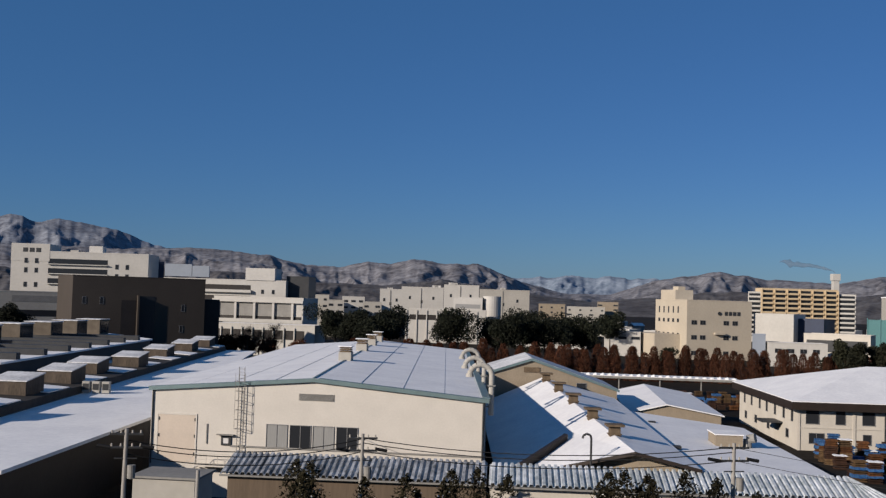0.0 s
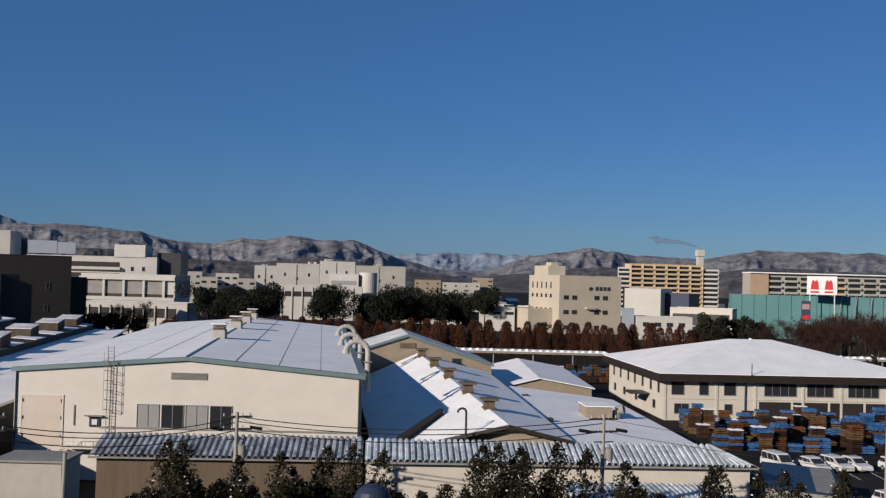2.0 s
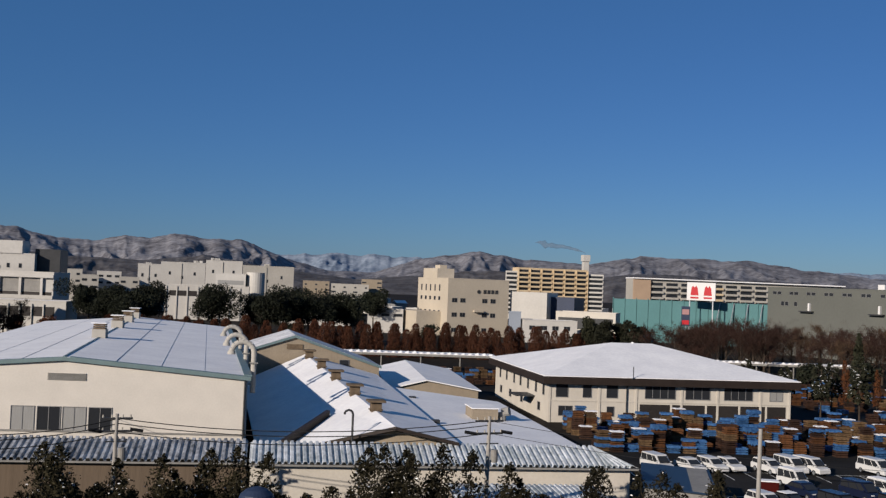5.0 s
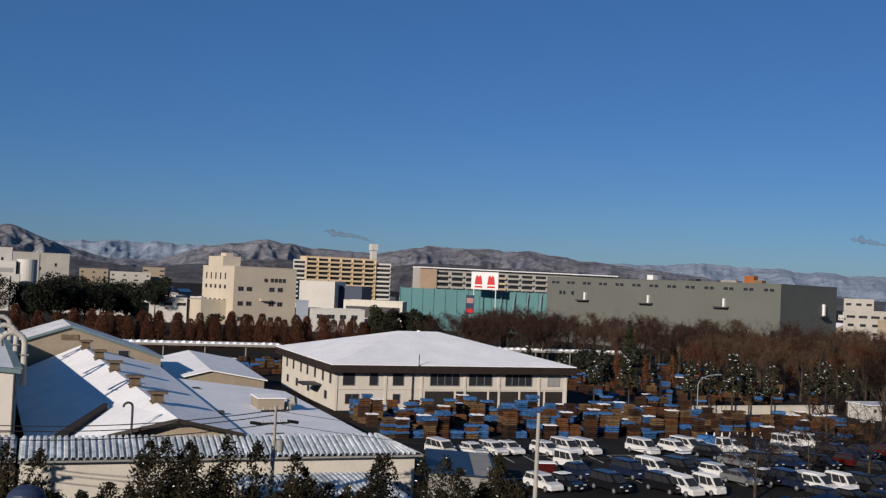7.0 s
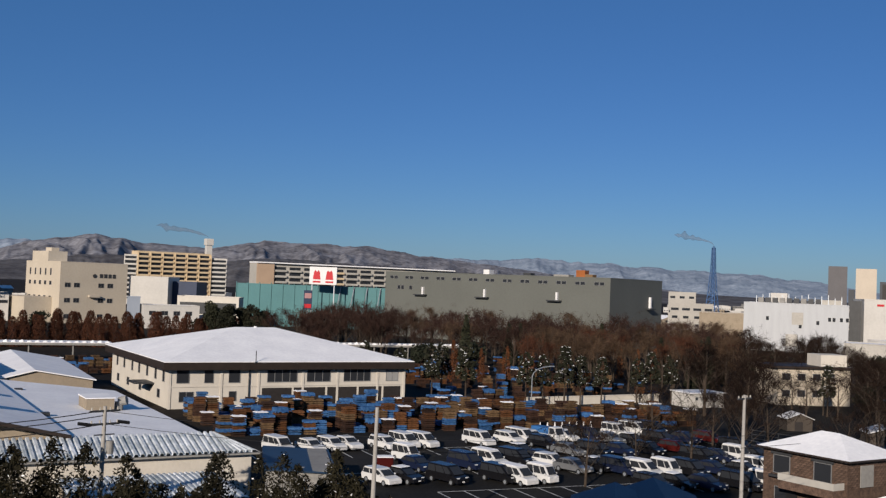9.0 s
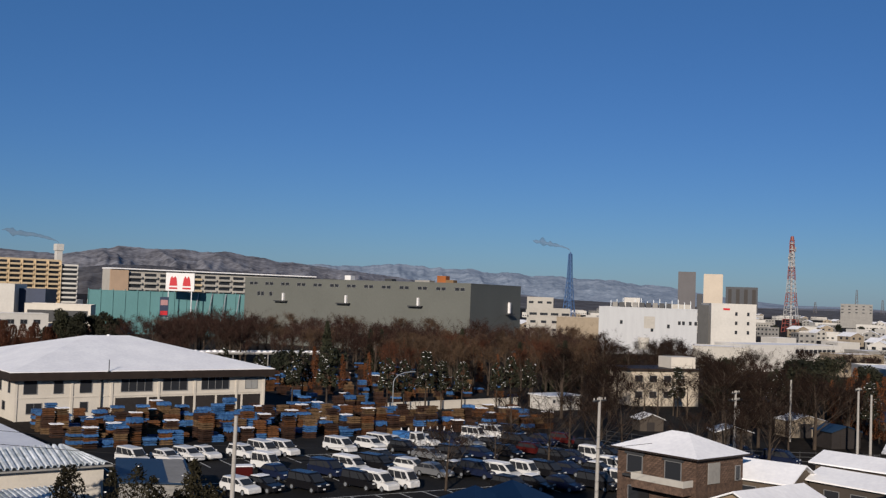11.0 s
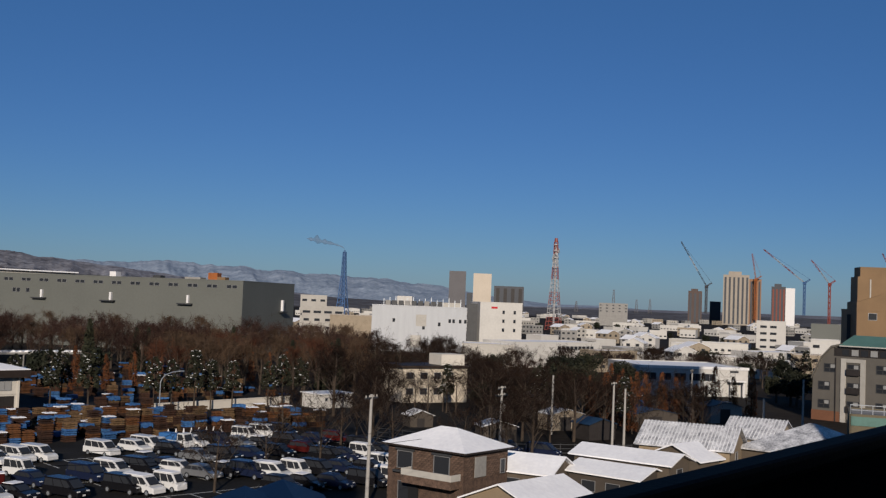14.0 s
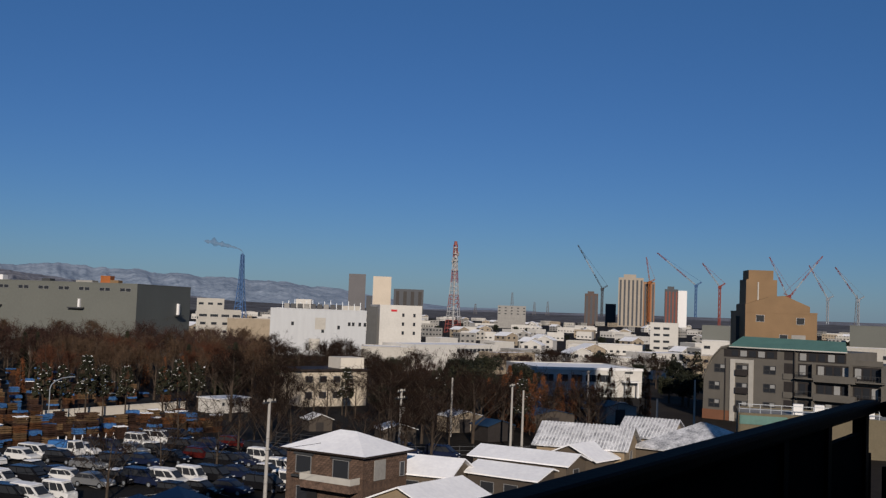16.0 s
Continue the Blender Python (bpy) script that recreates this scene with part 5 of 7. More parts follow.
plain_block(-7.2, -6.0, 560, 21, WHITE2, 3, 4, "pale flat-roofed block with small windows")
plain_block(-6.1, -5.2, 540, 18.5, WHITE2, 2, 3, "pale flat-roofed block with small windows")
plain_block(-5.3, -4.1, 580, 20.5, WHITE, 3, 5, "white flat-roofed block with small windows")
plain_block(-4.2, -3.2, 560, 18.0, WHITE2, 2, 3, "pale flat-roofed block with small windows")
for az0, az1, r, top, mat, lab in ((-3.3, -2.12, 600, 25.4, WHITE, "white factory block with a blank wall"), (-2.15, 0.1, 600, 27.0, WHITE, "long white factory building with few windows"), (0.12, 2.0, 600, 28.8, WHITE, "tall white factory building under snow"), (2.03, 4.7, 600, 26.8, WHITE2, "pale factory wing with roof edge")):
    b, w = block("white_works", lab, "factory", polar(az0, r), polar(az1, r), 30, top, mat, SNOW, group="white works")
    for k in range(rb.choice((2, 3))):
        u = rb.uniform(2, w - 5)
        pitch_box(b, "roof_plant", u, u + rb.uniform(1.5, 4), 4, 9, top, top + rb.uniform(0.8, 2.0), mat)
    for k in range(3):
        u = w * (0.2 + 0.28 * k)
        window(b, 1.2, 1.8, pose(u, -0.003, top - 6.0 - 2.2 * (k % 2)), "single")
    pitch_box(b, "downpipe", w * 0.46, w * 0.46 + 0.3, -0.3, -0.003, 0, top - 0.6, GREY)
b, w = block("works_office", "lower white works with a long window band", "factory", polar(0.65, 520), polar(2.2, 519), 18, 21.6, WHITE, SNOW)
strip(b, "window_band", 1.0, w - 1.0, 16.4, 18.4, CURTAIN, 0.06)
strip(b, "window_band", 1.0, w - 1.0, 11.6, 13.4, GLASS, 0.06)
bm = bmesh.new()
tube(bm, (w + 4.4, 5, 0), (w + 4.4, 5, 22.6), 4.4, n=24)
part("stair_drum", bm, WHITE, b, "rounded white stair tower")
b, w = block("works_hall", "low white works hall with snowy roof", "factory", polar(-1.9, 500), polar(2.4, 498), 16, 15.6, WHITE, SNOW)
strip(b, "window_band", 2.0, w * 0.5, 10.6, 13.0, UMBER2, 0.06)
for k in range(8):
    pitch_box(b, "pilaster", w * k / 8 + 0.3, w * k / 8 + 0.8, -0.5, -0.07, 0, 15.0, WHITE)
plain_block(5.2, 6.6, 760, 19.8, SAND, 3, 6, "brownish apartment block with many windows")
plain_block(6.7, 8.7, 800, 18.4, WHITE2, 3, 8, "pale low apartment block")
plain_block(8.3, 9.4, 820, 22.5, SAND, 4, 4, "brown apartment block with small windows")
plain_block(8.7, 10.6, 430, 9.6, WHITE, 1, 5, "small white workshop beside the beige building", depth=10)
plain_block(4.0, 7.8, 480, 12.0, WHITE, 1, 6, "low white workshop under snow")

# beige works building
b, w = block("beige_building", "beige concrete works building with small paired windows", "building", polar(12.95, 420), polar(16.2, 432), 30, 22.8, BEIGE, SNOW)
for z in (14.3, 8.6, 2.6):
    for u in (3.0, 6.6, 16.3, 20.0):
        window(b, 2.3, 1.7, pose(u, -0.003, z))
for u in (4, 8.5, 13, 17.5, 22):
    window(b, 1.2, 2.6, facing(u, 0.003, 19.0, "left", w, 30), "single")
    window(b, 1.9, 1.5, facing(u, 0.003, 14.8, "left", w, 30), "single")
    window(b, 1.9, 1.5, facing(u, 0.003, 9.2, "left", w, 30), "single")
pitch_box(b, "stair_penthouse", 0.5, 8, 12, 26, 22.8, 26.8, BEIGE)
pitch_box(b, "roof_box", 3, 6, 15, 20, 26.8, 28.2, BEIGE)
pitch_box(b, "low_wing", -10.5, -0.01, 6, 28, 0, 9.5, BEIGE)
pitch_box(b, "outdoor_platform", 11.2, 15.4, -1.4, -0.01, 9.8, 10.6, BEIGE)
bm = bmesh.new()
tube(bm, (13.5, -0.2, 17.9), (13.5, -0.02, 17.9), 0.75, n=16)
part("sign_disc", bm, DGREY, b)
for k in range(4):
    strip(b, "sign_bar", 15.6 + k * 1.75, 16.9 + k * 1.75, 17.2, 18.7, DGREY, 0.1)
# works between the beige building and the apartments
block("white_tall_store", "plain white tall storehouse", "building", polar(16.3, 434), polar(18.25, 430), 18, 18.4, WHITE, SNOW)
block("navy_store", "navy metal clad storehouse under snow", "building", polar(18.27, 437), polar(19.7, 434), 16, 16.8, BLUEWALL, SNOW)
b, w = block("cream_canopy_store", "low cream store with a long roof edge", "building", polar(18.75, 420), polar(21.9, 416), 12, 11.6, CREAM2, SNOW)
strip(b, "opening", 1, w - 1, 5, 9.4, DGREY, 0.05)
b, w = block("small_white_office", "small white office with square windows", "office", polar(17.1, 396), polar(19.9, 400), 10, 8.4, WHITE, SNOW, rows=[("front", 3, 16, 4, 2.4, 5.6, 1.6, "plain")])
block("blue_side_store", "narrow pale blue clad store", "building", polar(16.25, 400), polar(16.9, 400), 8, 11.0, SCREEN, SNOW)

# tan apartments with balconies
b, w = block("tan_apartments", "tan apartment block with rows of balconies", "apartments", polar(16.68, 700), polar(20.35, 715), 14, 33.8, TANWALL, SNOW)
BALC = boxes((0, 6.6, -1.4, -0.02, 0, 1.15), bevel=0.03)
bal_me = bpy.data.meshes.new("balcony")
BALC.to_mesh(bal_me)
BALC.free()
bal_me.materials.append(TANWALL)
rec = boxes((0.2, 6.4, -0.08, -0.004, 0, 1.55))
rec_me = bpy.data.meshes.new("balcony_opening")
rec.to_mesh(rec_me)
rec.free()
rec_me.materials.append(GLASS)
for f in range(9):
    for k in range(6):
        q = mesh_part("balcony", bal_me, None, b)
        q.matrix_basis = pose(0.4 + k * (w / 6), 0, 29.9 - f * 2.95)
        o = mesh_part("balcony_opening", rec_me, None, q)
        o.matrix_basis = pose(0, 0, 1.2)
for k in range(7):
    pitch_box(b, "party_wall", k * (w / 6) - 0.2, k * (w / 6) + 0.2, -1.5, -0.03, 4, 33.2, TANWALL)
for az0, az1, r, top in ((16.0, 16.66, 702, 31.4), (20.37, 21.2, 716, 31.2)):
    v, ww = block("white_apartment_wing", "white apartment wing with balconies", "apartments", polar(az0, r), polar(az1, r), 14, top, WHITE, SNOW)
    for f in range(9):
        pitch_box(v, "balcony", 0.3, ww - 0.3, -1.3, -0.02, top - 3.6 - f * 2.95, top - 2.5 - f * 2.95, WHITE)
        strip(v, "balcony_opening", 0.6, ww - 0.6, top - 2.45 - f * 2.95, top - 0.95 - f * 2.95, GLASS, 0.05)
ch = polar(20.22, 760)
st = thing("incinerator_stack", "white square incinerator chimney", "chimney", ch.x, ch.y)
part("shaft", boxes((-2, 2, -2, 2, 0, 41), bevel=0.1), WHITE, st)
part("head", boxes((-2.6, 2.6, -2.6, 2.6, 41.01, 45.5), bevel=0.1), WHITE, st)

# long apartments, sign, netting
b, w = block("long_apartments", "long low apartment block with cluttered balconies", "apartments", polar(22.75, 590), polar(33.2, 640), 12, 27.8, WHITE2, SNOW)
pitch_box(b, "end_wall", -0.05, 9.5, -1.6, -0.02, 2, 27.4, tint("pink_tan_wall", (0.50, 0.36, 0.25), 0.08, scale=0.3, rough=0.8, bump=0.1))
pitch_box(b, "roof_slab", -0.3, w + 0.3, -1.9, 12, 27.9, 28.5, SNOW)
for f in range(6):
    for k in range(13):
        u = 10 + k * (w - 11) / 13
        q = pitch_box(b, "balcony", u + 0.2, u + 7.0, -1.4, -0.05, 23.4 - f * 3.1, 24.5 - f * 3.1, WHITE2 if k % 5 < 3 else TANWALL)
        strip(b, "balcony_opening", u + 0.3, u + 6.8, 24.55 - f * 3.1, 26.1 - f * 3.1, GLASS, 0.04)
b, w = block("netting_fence", "tall turquoise netting fence of a driving range", "netting", polar(21.75, 452), polar(29.75, 440), 0.4, 17.3, TURQ, TURQ, parapet=0)
for k in range(14):
    pitch_box(b, "fence_post", k * w / 13 - 0.15, k * w / 13 + 0.15, -0.35, -0.03, 0, 17.8, TURQ)
for k in range(5):
    bm = bmesh.new()
    tube(bm, (w * 0.66 + k * 5.5, -5, 0), (w * 0.66 + k * 5.5 + 2.0, -0.4, 17.2), 0.22, n=6)
    part("strut", bm, STEEL, b)
sg = polar(25.53, 436)
sg1 = polar(27.06, 432)
sign = thing("roof_sign", "white sign board with two red emblems", "sign", sg.x, sg.y, 0, math.degrees(math.atan2(sg1.y - sg.y, sg1.x - sg.x)))
part("board", boxes((0, 11.6, 0, 0.5, 17.9, 25.0), bevel=0.05), SIGNWHITE, sign)
for u in (1, 10.4):
    part("leg", boxes((u, u + 0.4, 0.1, 0.4, 0, 17.9)), STEEL, sign)
for u in (1.5, 6.9):
    bm = bmesh.new()
    pts = [(0, 0), (3.3, 0), (2.9, 2.9), (2.3, 3.8), (1.65, 3.0), (1.0, 3.8), (0.4, 2.9)]
    f = [bm.verts.new((u + x, -0.09, 19.9 + z)) for x, z in pts]
    g = [bm.verts.new((u + x, -0.004, 19.9 + z)) for x, z in pts]
    bm.faces.new(f)
    for i in range(7):
        bm.faces.new((f[i], g[i], g[(i + 1) % 7], f[(i + 1) % 7]))
    part("emblem", bm, SIGNRED, sign, "plain red twin-peaked emblem")
    part("caption_bar", boxes((u, u + 3.3, -0.08, -0.004, 18.6, 19.3)), SIGNRED, sign)
pp = polar(25.5, 420)
ps = thing("pole_sign", "narrow blue and pink pole sign", "sign", pp.x, pp.y, 0, -25)
part("pole", boxes((-0.2, 0.2, -0.2, 0.2, 0, 8)), STEEL, ps)
part("board", boxes((-1.6, 1.6, -0.3, 0.3, 8, 15.5), bevel=0.05), BLUEWALL, ps)
part("panel", boxes((-1.3, 1.3, -0.36, -0.303, 12.4, 14.4)), tint("faded_pink", (0.45, 0.25, 0.25), 0.1, scale=0.5, rough=0.6, bump=0), ps)
part("panel", boxes((-1.3, 1.3, -0.36, -0.303, 8.6, 10.2)), SIGNRED, ps)

# grey warehouse
b, w = block("grey_warehouse", "large olive-grey clad warehouse with small high windows", "warehouse", (198.9, 350.3), (233.9, 263.7), 41, 23.9, WGREY, WGREY, parapet=0.3)
for k in range(13):
    u = 4 + k * (w - 8) / 12
    for o in (-1.0, 1.0):
        window(b, 1.7, 1.1, pose(u + o, -0.003, 21.9), "single")
for u in (6.5, 8.2, 12.0):
    window(b, 1.4, 1.5, pose(u, -0.003, 18.2), "single")
for u in (17, 44, 73):
    pitch_box(b, "door_canopy", u - 2.6, u + 2.6, -1.6, -0.01, 15.5, 15.9, DGREY)
    pitch_box(b, "wall_duct", u + 0.6, u + 1.3, -0.9, -0.01, 15.95, 18.6, SIGNWHITE)
pitch_box(b, "wall_duct", w + 0.01, w + 0.8, 30, 31, 14.2, 18.0, SIGNWHITE)
pitch_box(b, "door_canopy", w + 0.01, w + 1.5, 28, 33, 13.7, 14.1, DGREY)
for u in (40, 61):
    window(b, 2.2, 0.9, pose(u, -0.003, 8.2), "single")
pitch_box(b, "roof_unit", 71, 74.5, 18, 21, 23.95, 26.6, ORANGE)
pitch_box(b, "roof_unit", 74.5, 77.5, 18, 21, 23.95, 25.2, OCHRE)
pitch_box(b, "roof_unit", 62, 68, 18, 22, 23.95, 24.9, GREY)
pitch_box(b, "roof_unit", 36, 38.5, 12, 15, 23.95, 25.8, SIGNWHITE)
pitch_box(b, "roof_unit", 53, 56, 12, 15, 23.95, 25.0, DGREY)

# ---- right-hand city ----
plain_block(44.7, 46.9, 470, 15.6, WHITE2, 3, 8, "pale works building with windows")
plain_block(46.2, 48.6, 440, 12.6, SAND, 0, 0, "plain sandy works building")
plain_block(44.6, 46.0, 520, 20.5, WHITE2, 4, 6, "pale office with rows of windows")
PLANTWHITE = tint("cool_white_cladding", (0.50, 0.515, 0.53), 0.06, scale=0.25, rough=0.6, bump=0.08, fine=12, stretch=(3, 1, 0.4))
b, w = block("white_plant", "white process plant with rooftop coolers", "factory", polar(48.42, 412), polar(53.5, 411), 25, 17.6, PLANTWHITE, SNOW)
for k in range(9):
    pitch_box(b, "roof_cooler", 5 + k * 2.5, 6.9 + k * 2.5, 0.8, 4, 17.65, 19.6, GREY if k % 3 == 0 else DGREY)
pitch_box(b, "roof_house", 9, 15, 8, 14, 17.65, 21.4, WHITE)
pitch_box(b, "roof_house", 26, 34, 6, 14, 17.65, 19.4, WHITE2)
for k in range(14):
    pitch_box(b, "roof_pipe", 4 + k * 2.3, 4.25 + k * 2.3, 5, 5.25, 17.65, 20.2 + (k % 3) * 0.5, STEEL)
for u, z in ((8.5, 12), (20, 9.5), (26, 11), (30, 12.4), (31.5, 12.4), (34, 12.4), (36, 12.4)):
    window(b, 1.1, 1.5, pose(u, -0.003, z), "single")
strip(b, "loading_door", 15, 19, 2, 6.5, WHITE2, 0.06)
strip(b, "loading_door", 17, 21, 10, 14.5, WHITE2, 0.06)
b, w = block("white_plant_office", "white concrete office end beside the plant", "office", polar(54.2, 420), polar(56.45, 424), 18, 20.2, WHITE, SNOW)
for z in (16.5, 13, 9.5):
    for u in (9.5, 14.0):
        window(b, 1.0, 1.4, pose(u, -0.003, z), "single")
strip(b, "sign_bar", 4.5, 7.0, 17.8, 18.6, SIGNRED, 0.08)
# dark block fills the gap between plant and office
block("dark_stair_gap", "dark block filling gap between white blocks", "building", polar(53.52, 424), polar(54.18, 424), 12, 19.4, DGREY, SNOW)
b, w = block("long_white_shed", "long white works shed with windows", "factory", polar(56.2, 335), polar(60.6, 362), 16, 8.0, WHITE, SNOW)
for k in range(9):
    window(b, 1.6, 1.2, pose(w * 0.5 + k * 1.9, -0.003, 6.2), "single")
plain_block(53.3, 56.0, 330, 7.2, WHITE2, 0, 0, "low pale shed with snowy roof")
b, w = block("villa_in_the_trees", "cream two-storey house with flat brown-edged roof", "house", polar(50.2, 205), polar(53.65, 212), 9, 7.0, BEIGE, SNOW)
pitch_box(b, "roof_edge", -0.6, w + 0.6, -0.6, 9.6, 6.75, 7.15, BROWN)
pitch_box(b, "penthouse", w * 0.62, w - 0.2, 1, 6, 7.16, 9.3, CREAM2)
for u in (1.6, 4.6, 7.6, 10.4):
    window(b, 1.6, 1.3, pose(u, -0.003, 5.2))
    window(b, 1.6, 1.3, pose(u, -0.003, 2.2))
# white shed
b, w = block("white_warehouse", "white warehouse with low snowy roof and dark windows", "warehouse", polar(62.73, 252), polar(68.2, 262), 24, 6.7, WHITE, SNOW)
for k in range(5):
    window(b, 2.8, 1.7, pose(2.6 + k * 3.6, -0.003, 4.4))
pitch_box(b, "roof_edge", -0.2, w + 0.2, -0.2, 0.0, 6.3, 6.9, SIGNWHITE)
strip(b, "sign_bar", w - 4.5, w - 2.4, 5.6, 6.1, DGREY, 0.06)
for u in (w - 5.0, w - 2.0):
    pitch_box(b, "porch_post", u, u + 0.3, -2.0, -1.7, 0, 3.6, SIGNWHITE)
pitch_box(b, "porch_roof", w - 5.4, w - 1.4, -2.2, -0.05, 3.6, 3.9, SIGNWHITE)

# grey apartments with chamfered end
G0, G1 = Vector((206, 69)), Vector((199.5, 22))
gw = (G1 - G0).length
ga = thing("grey_apartments", "grey tiled apartment block with green roof edge", "apartments", G0.x, G0.y, 0, math.degrees(math.atan2(G1.y - G0.y, G1.x - G0.x)))
bm = bmesh.new()
pts = [(-0.7, 0, 0), (28.0, 0, 0), (28.0, 0, 14.2), (5.3, 0, 14.4), (3.2, 0, 13.9), (1.2, 0, 11.8), (-0.6, 0, 8.0)]
m = len(pts)
solid(bm, pts + [(x, 14, z) for x, y, z in pts], [tuple(range(m)), tuple(range(2 * m - 1, m - 1, -1))] + [(i, i + m, (i + 1) % m + m, (i + 1) % m) for i in range(m)])
part("wall", bm, AGREY, ga)
part("stepped_wing", boxes((28.003, 33.5, 0.3, 14, 0, 12.2)), AGREY, ga)
part("lower_wing", boxes((33.503, gw, 0.6, 14, 0, 9.2)), AGREY, ga)
bm = bmesh.new()
slab(bm, [(4.9, -0.6, 14.45), (27.6, -0.6, 14.45), (25.9, 3.2, 16.1), (5.9, 3.2, 16.3)], 0.2)
part("roof", bm, GREENROOF, ga, "green metal mansard roof edge")
part("gutter", boxes((4.9, 27.6, -0.74, -0.61, 14.15, 14.35)), WHITE, ga, "white eaves gutter")
bm = bmesh.new()
for (x0, z0), (x1, z1) in zip([(-0.75, 8.0), (1.1, 11.9), (3.1, 14.05)], [(1.1, 11.9), (3.1, 14.05), (5.3, 14.6)]):
    slab(bm, [(x0, -0.35, z0 + 0.15), (x1, -0.35, z1 + 0.15), (x1, -0.004, z1 + 0.15), (x0, -0.004, z0 + 0.15)], 0.4)
part("chamfer_edge", bm, AGREY, ga)
part("base_course", boxes((-0.75, 4.9, -0.06, -0.003, 0, 1.9)), tint("red_brown_base", (0.20, 0.09, 0.05), 0.1, scale=0.5, rough=0.8, bump=0.1), ga)
part("pilaster", boxes((5.0, 5.95, -0.2, -0.003, 0, 11.9)), WHITE2, ga, "pale upright band of the window bay")
part("pilaster", boxes((8.75, 9.7, -0.2, -0.003, 0, 11.9)), WHITE2, ga, "pale upright band of the window bay")
part("pilaster_head", boxes((5.95, 8.75, -0.2, -0.003, 11.2, 11.9)), WHITE2, ga)


def flat_window(u, z, w=2.3, h=1.6, curtains=True, rail=False):
    """A dark-framed pair of sashes, set in a surround."""
    fr = part("window", boxes((u - w / 2, u + w / 2, -0.08, -0.003, z - h / 2, z - h / 2 + 0.12), (u - w / 2, u + w / 2, -0.08, -0.003, z + h / 2 - 0.12, z + h / 2), (u - w / 2, u - w / 2 + 0.14, -0.08, -0.003, z - h / 2 + 0.12, z + h / 2 - 0.12), (u + w / 2 - 0.14, u + w / 2, -0.08, -0.003, z - h / 2 + 0.12, z + h / 2 - 0.12), (u - 0.08, u + 0.08, -0.08, -0.003, z - h / 2 + 0.12, z + h / 2 - 0.12)), DGREY, ga)
    for k, o in enumerate((-1, 1)):
        c = u + o * (w / 4 - 0.015)
        for j, (q0, q1) in enumerate(((z - h / 2 + 0.13, z - 0.03), (z + 0.03, z + h / 2 - 0.13))):
            part("pane", boxes((c - w / 4 + 0.13, c + w / 4 - 0.13, -0.04, -0.004, q0, q1)), CURTAIN if curtains and j and k else GLASS, fr)
    if rail:
        part("balconette", boxes((u - w / 2 - 0.1, u + w / 2 + 0.1, -0.5, -0.1, z - h / 2 - 0.35, z - 0.1)), UMBER2, fr, "dark railed balconette")


for f in range(4):
    z = 10.0 - 3.42 * f
    if z > 1:
        flat_window((2.8, 1.7, 1.7, 1.7)[f], z + 0.0, curtains=True)
    flat_window(7.35, z, 2.3, 1.7, rail=True)
    flat_window(12.9, z + 0.2, 2.4, 1.6)
    # flat black panel holds the shade of the stair opening
    part("stair_opening", boxes((15.7, 17.4, -0.06, -0.003, z - 0.2, z + 1.7)), UMBER2, ga, "flat black panel for stair opening shade")
    part("stair_parapet", boxes((15.6, 17.5, -0.22, -0.061, z - 1.3, z - 0.2)), AGREY, ga)
part("stair_opening", boxes((15.7, 17.4, -0.06, -0.003, 12.3, 13.9)), UMBER2, ga, "flat black panel for stair opening shade")
for f in range(4):
    z = 11.3 - 3.42 * f
    for u0, u1 in ((18.4, 21.2), (21.8, 27.9), (28.4, 33.2)):
        back = 0.297 if u0 > 28 else -0.003
        # the balcony's inner shade is a dark sheet on the wall
        rec = part("balcony_recess", boxes((u0, u1, back - 0.06, back, z - 1.9, z + 0.5)), UMBER2, ga, "flat dark panel for balcony recess shade")
        for k in range(int((u1 - u0) / 1.5)):
            part("balcony_window", boxes((u0 + 0.3 + k * 1.5, u0 + 1.4 + k * 1.5, back - 0.11, back - 0.062, z - 1.6, z + 0.2)), (CURTAIN, GLASS, GLASS)[(k + f) % 3], rec)
    part("balcony", boxes((21.7, 29.2, -1.3, -0.07, z - 2.6, z - 1.35)), AGREY, ga, "solid grey balcony front")
    part("balcony_slab", boxes((18.2, 21.6, -1.2, -0.07, z - 2.3, z - 2.05)), AGREY, ga)
    part("balcony_slab", boxes((29.3, 34.2, -1.2, 0.2, z - 2.3, z - 2.05)), AGREY, ga)
    for k in range(16):
        u = 18.4 + k * 0.18 if k < 8 else 29.5 + (k - 8) * 0.55
        part("rail_bar", boxes((u, u + 0.05, -1.18, -1.12, z - 2.05, z - 1.1)), DGREY, ga)
    part("balcony_rail", boxes((18.3, 21.5, -1.2, -1.1, z - 1.1, z - 1.03)), DGREY, ga)
    part("balcony_rail", boxes((29.4, 34.1, -1.2, -1.1, z - 1.1, z - 1.03)), DGREY, ga)
    for u in (21.45, 28.1, 33.8):
        part("balcony_divider", boxes((u, u + 0.2, -1.28, -0.07, z - 2.0, z + 0.7)), AGREY, ga)
# top galleries are flush; their shade is put in as dark panels
top = part("top_gallery", boxes((3.6, 14.3, -0.06, -0.003, 12.3, 13.8)), UMBER2, ga, "flat dark panel for top gallery shade")
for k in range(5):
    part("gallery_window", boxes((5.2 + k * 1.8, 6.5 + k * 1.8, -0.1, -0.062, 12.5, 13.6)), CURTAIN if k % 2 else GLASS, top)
top = part("top_gallery", boxes((18.4, 27.2, -0.06, -0.003, 12.2, 13.95)), UMBER2, ga, "flat dark panel for top gallery shade")
for k in range(5):
    part("gallery_window", boxes((18.7 + k * 1.75, 19.9 + k * 1.75, -0.1, -0.062, 12.4, 13.7)), CURTAIN if k in (0, 3) else GLASS, top)
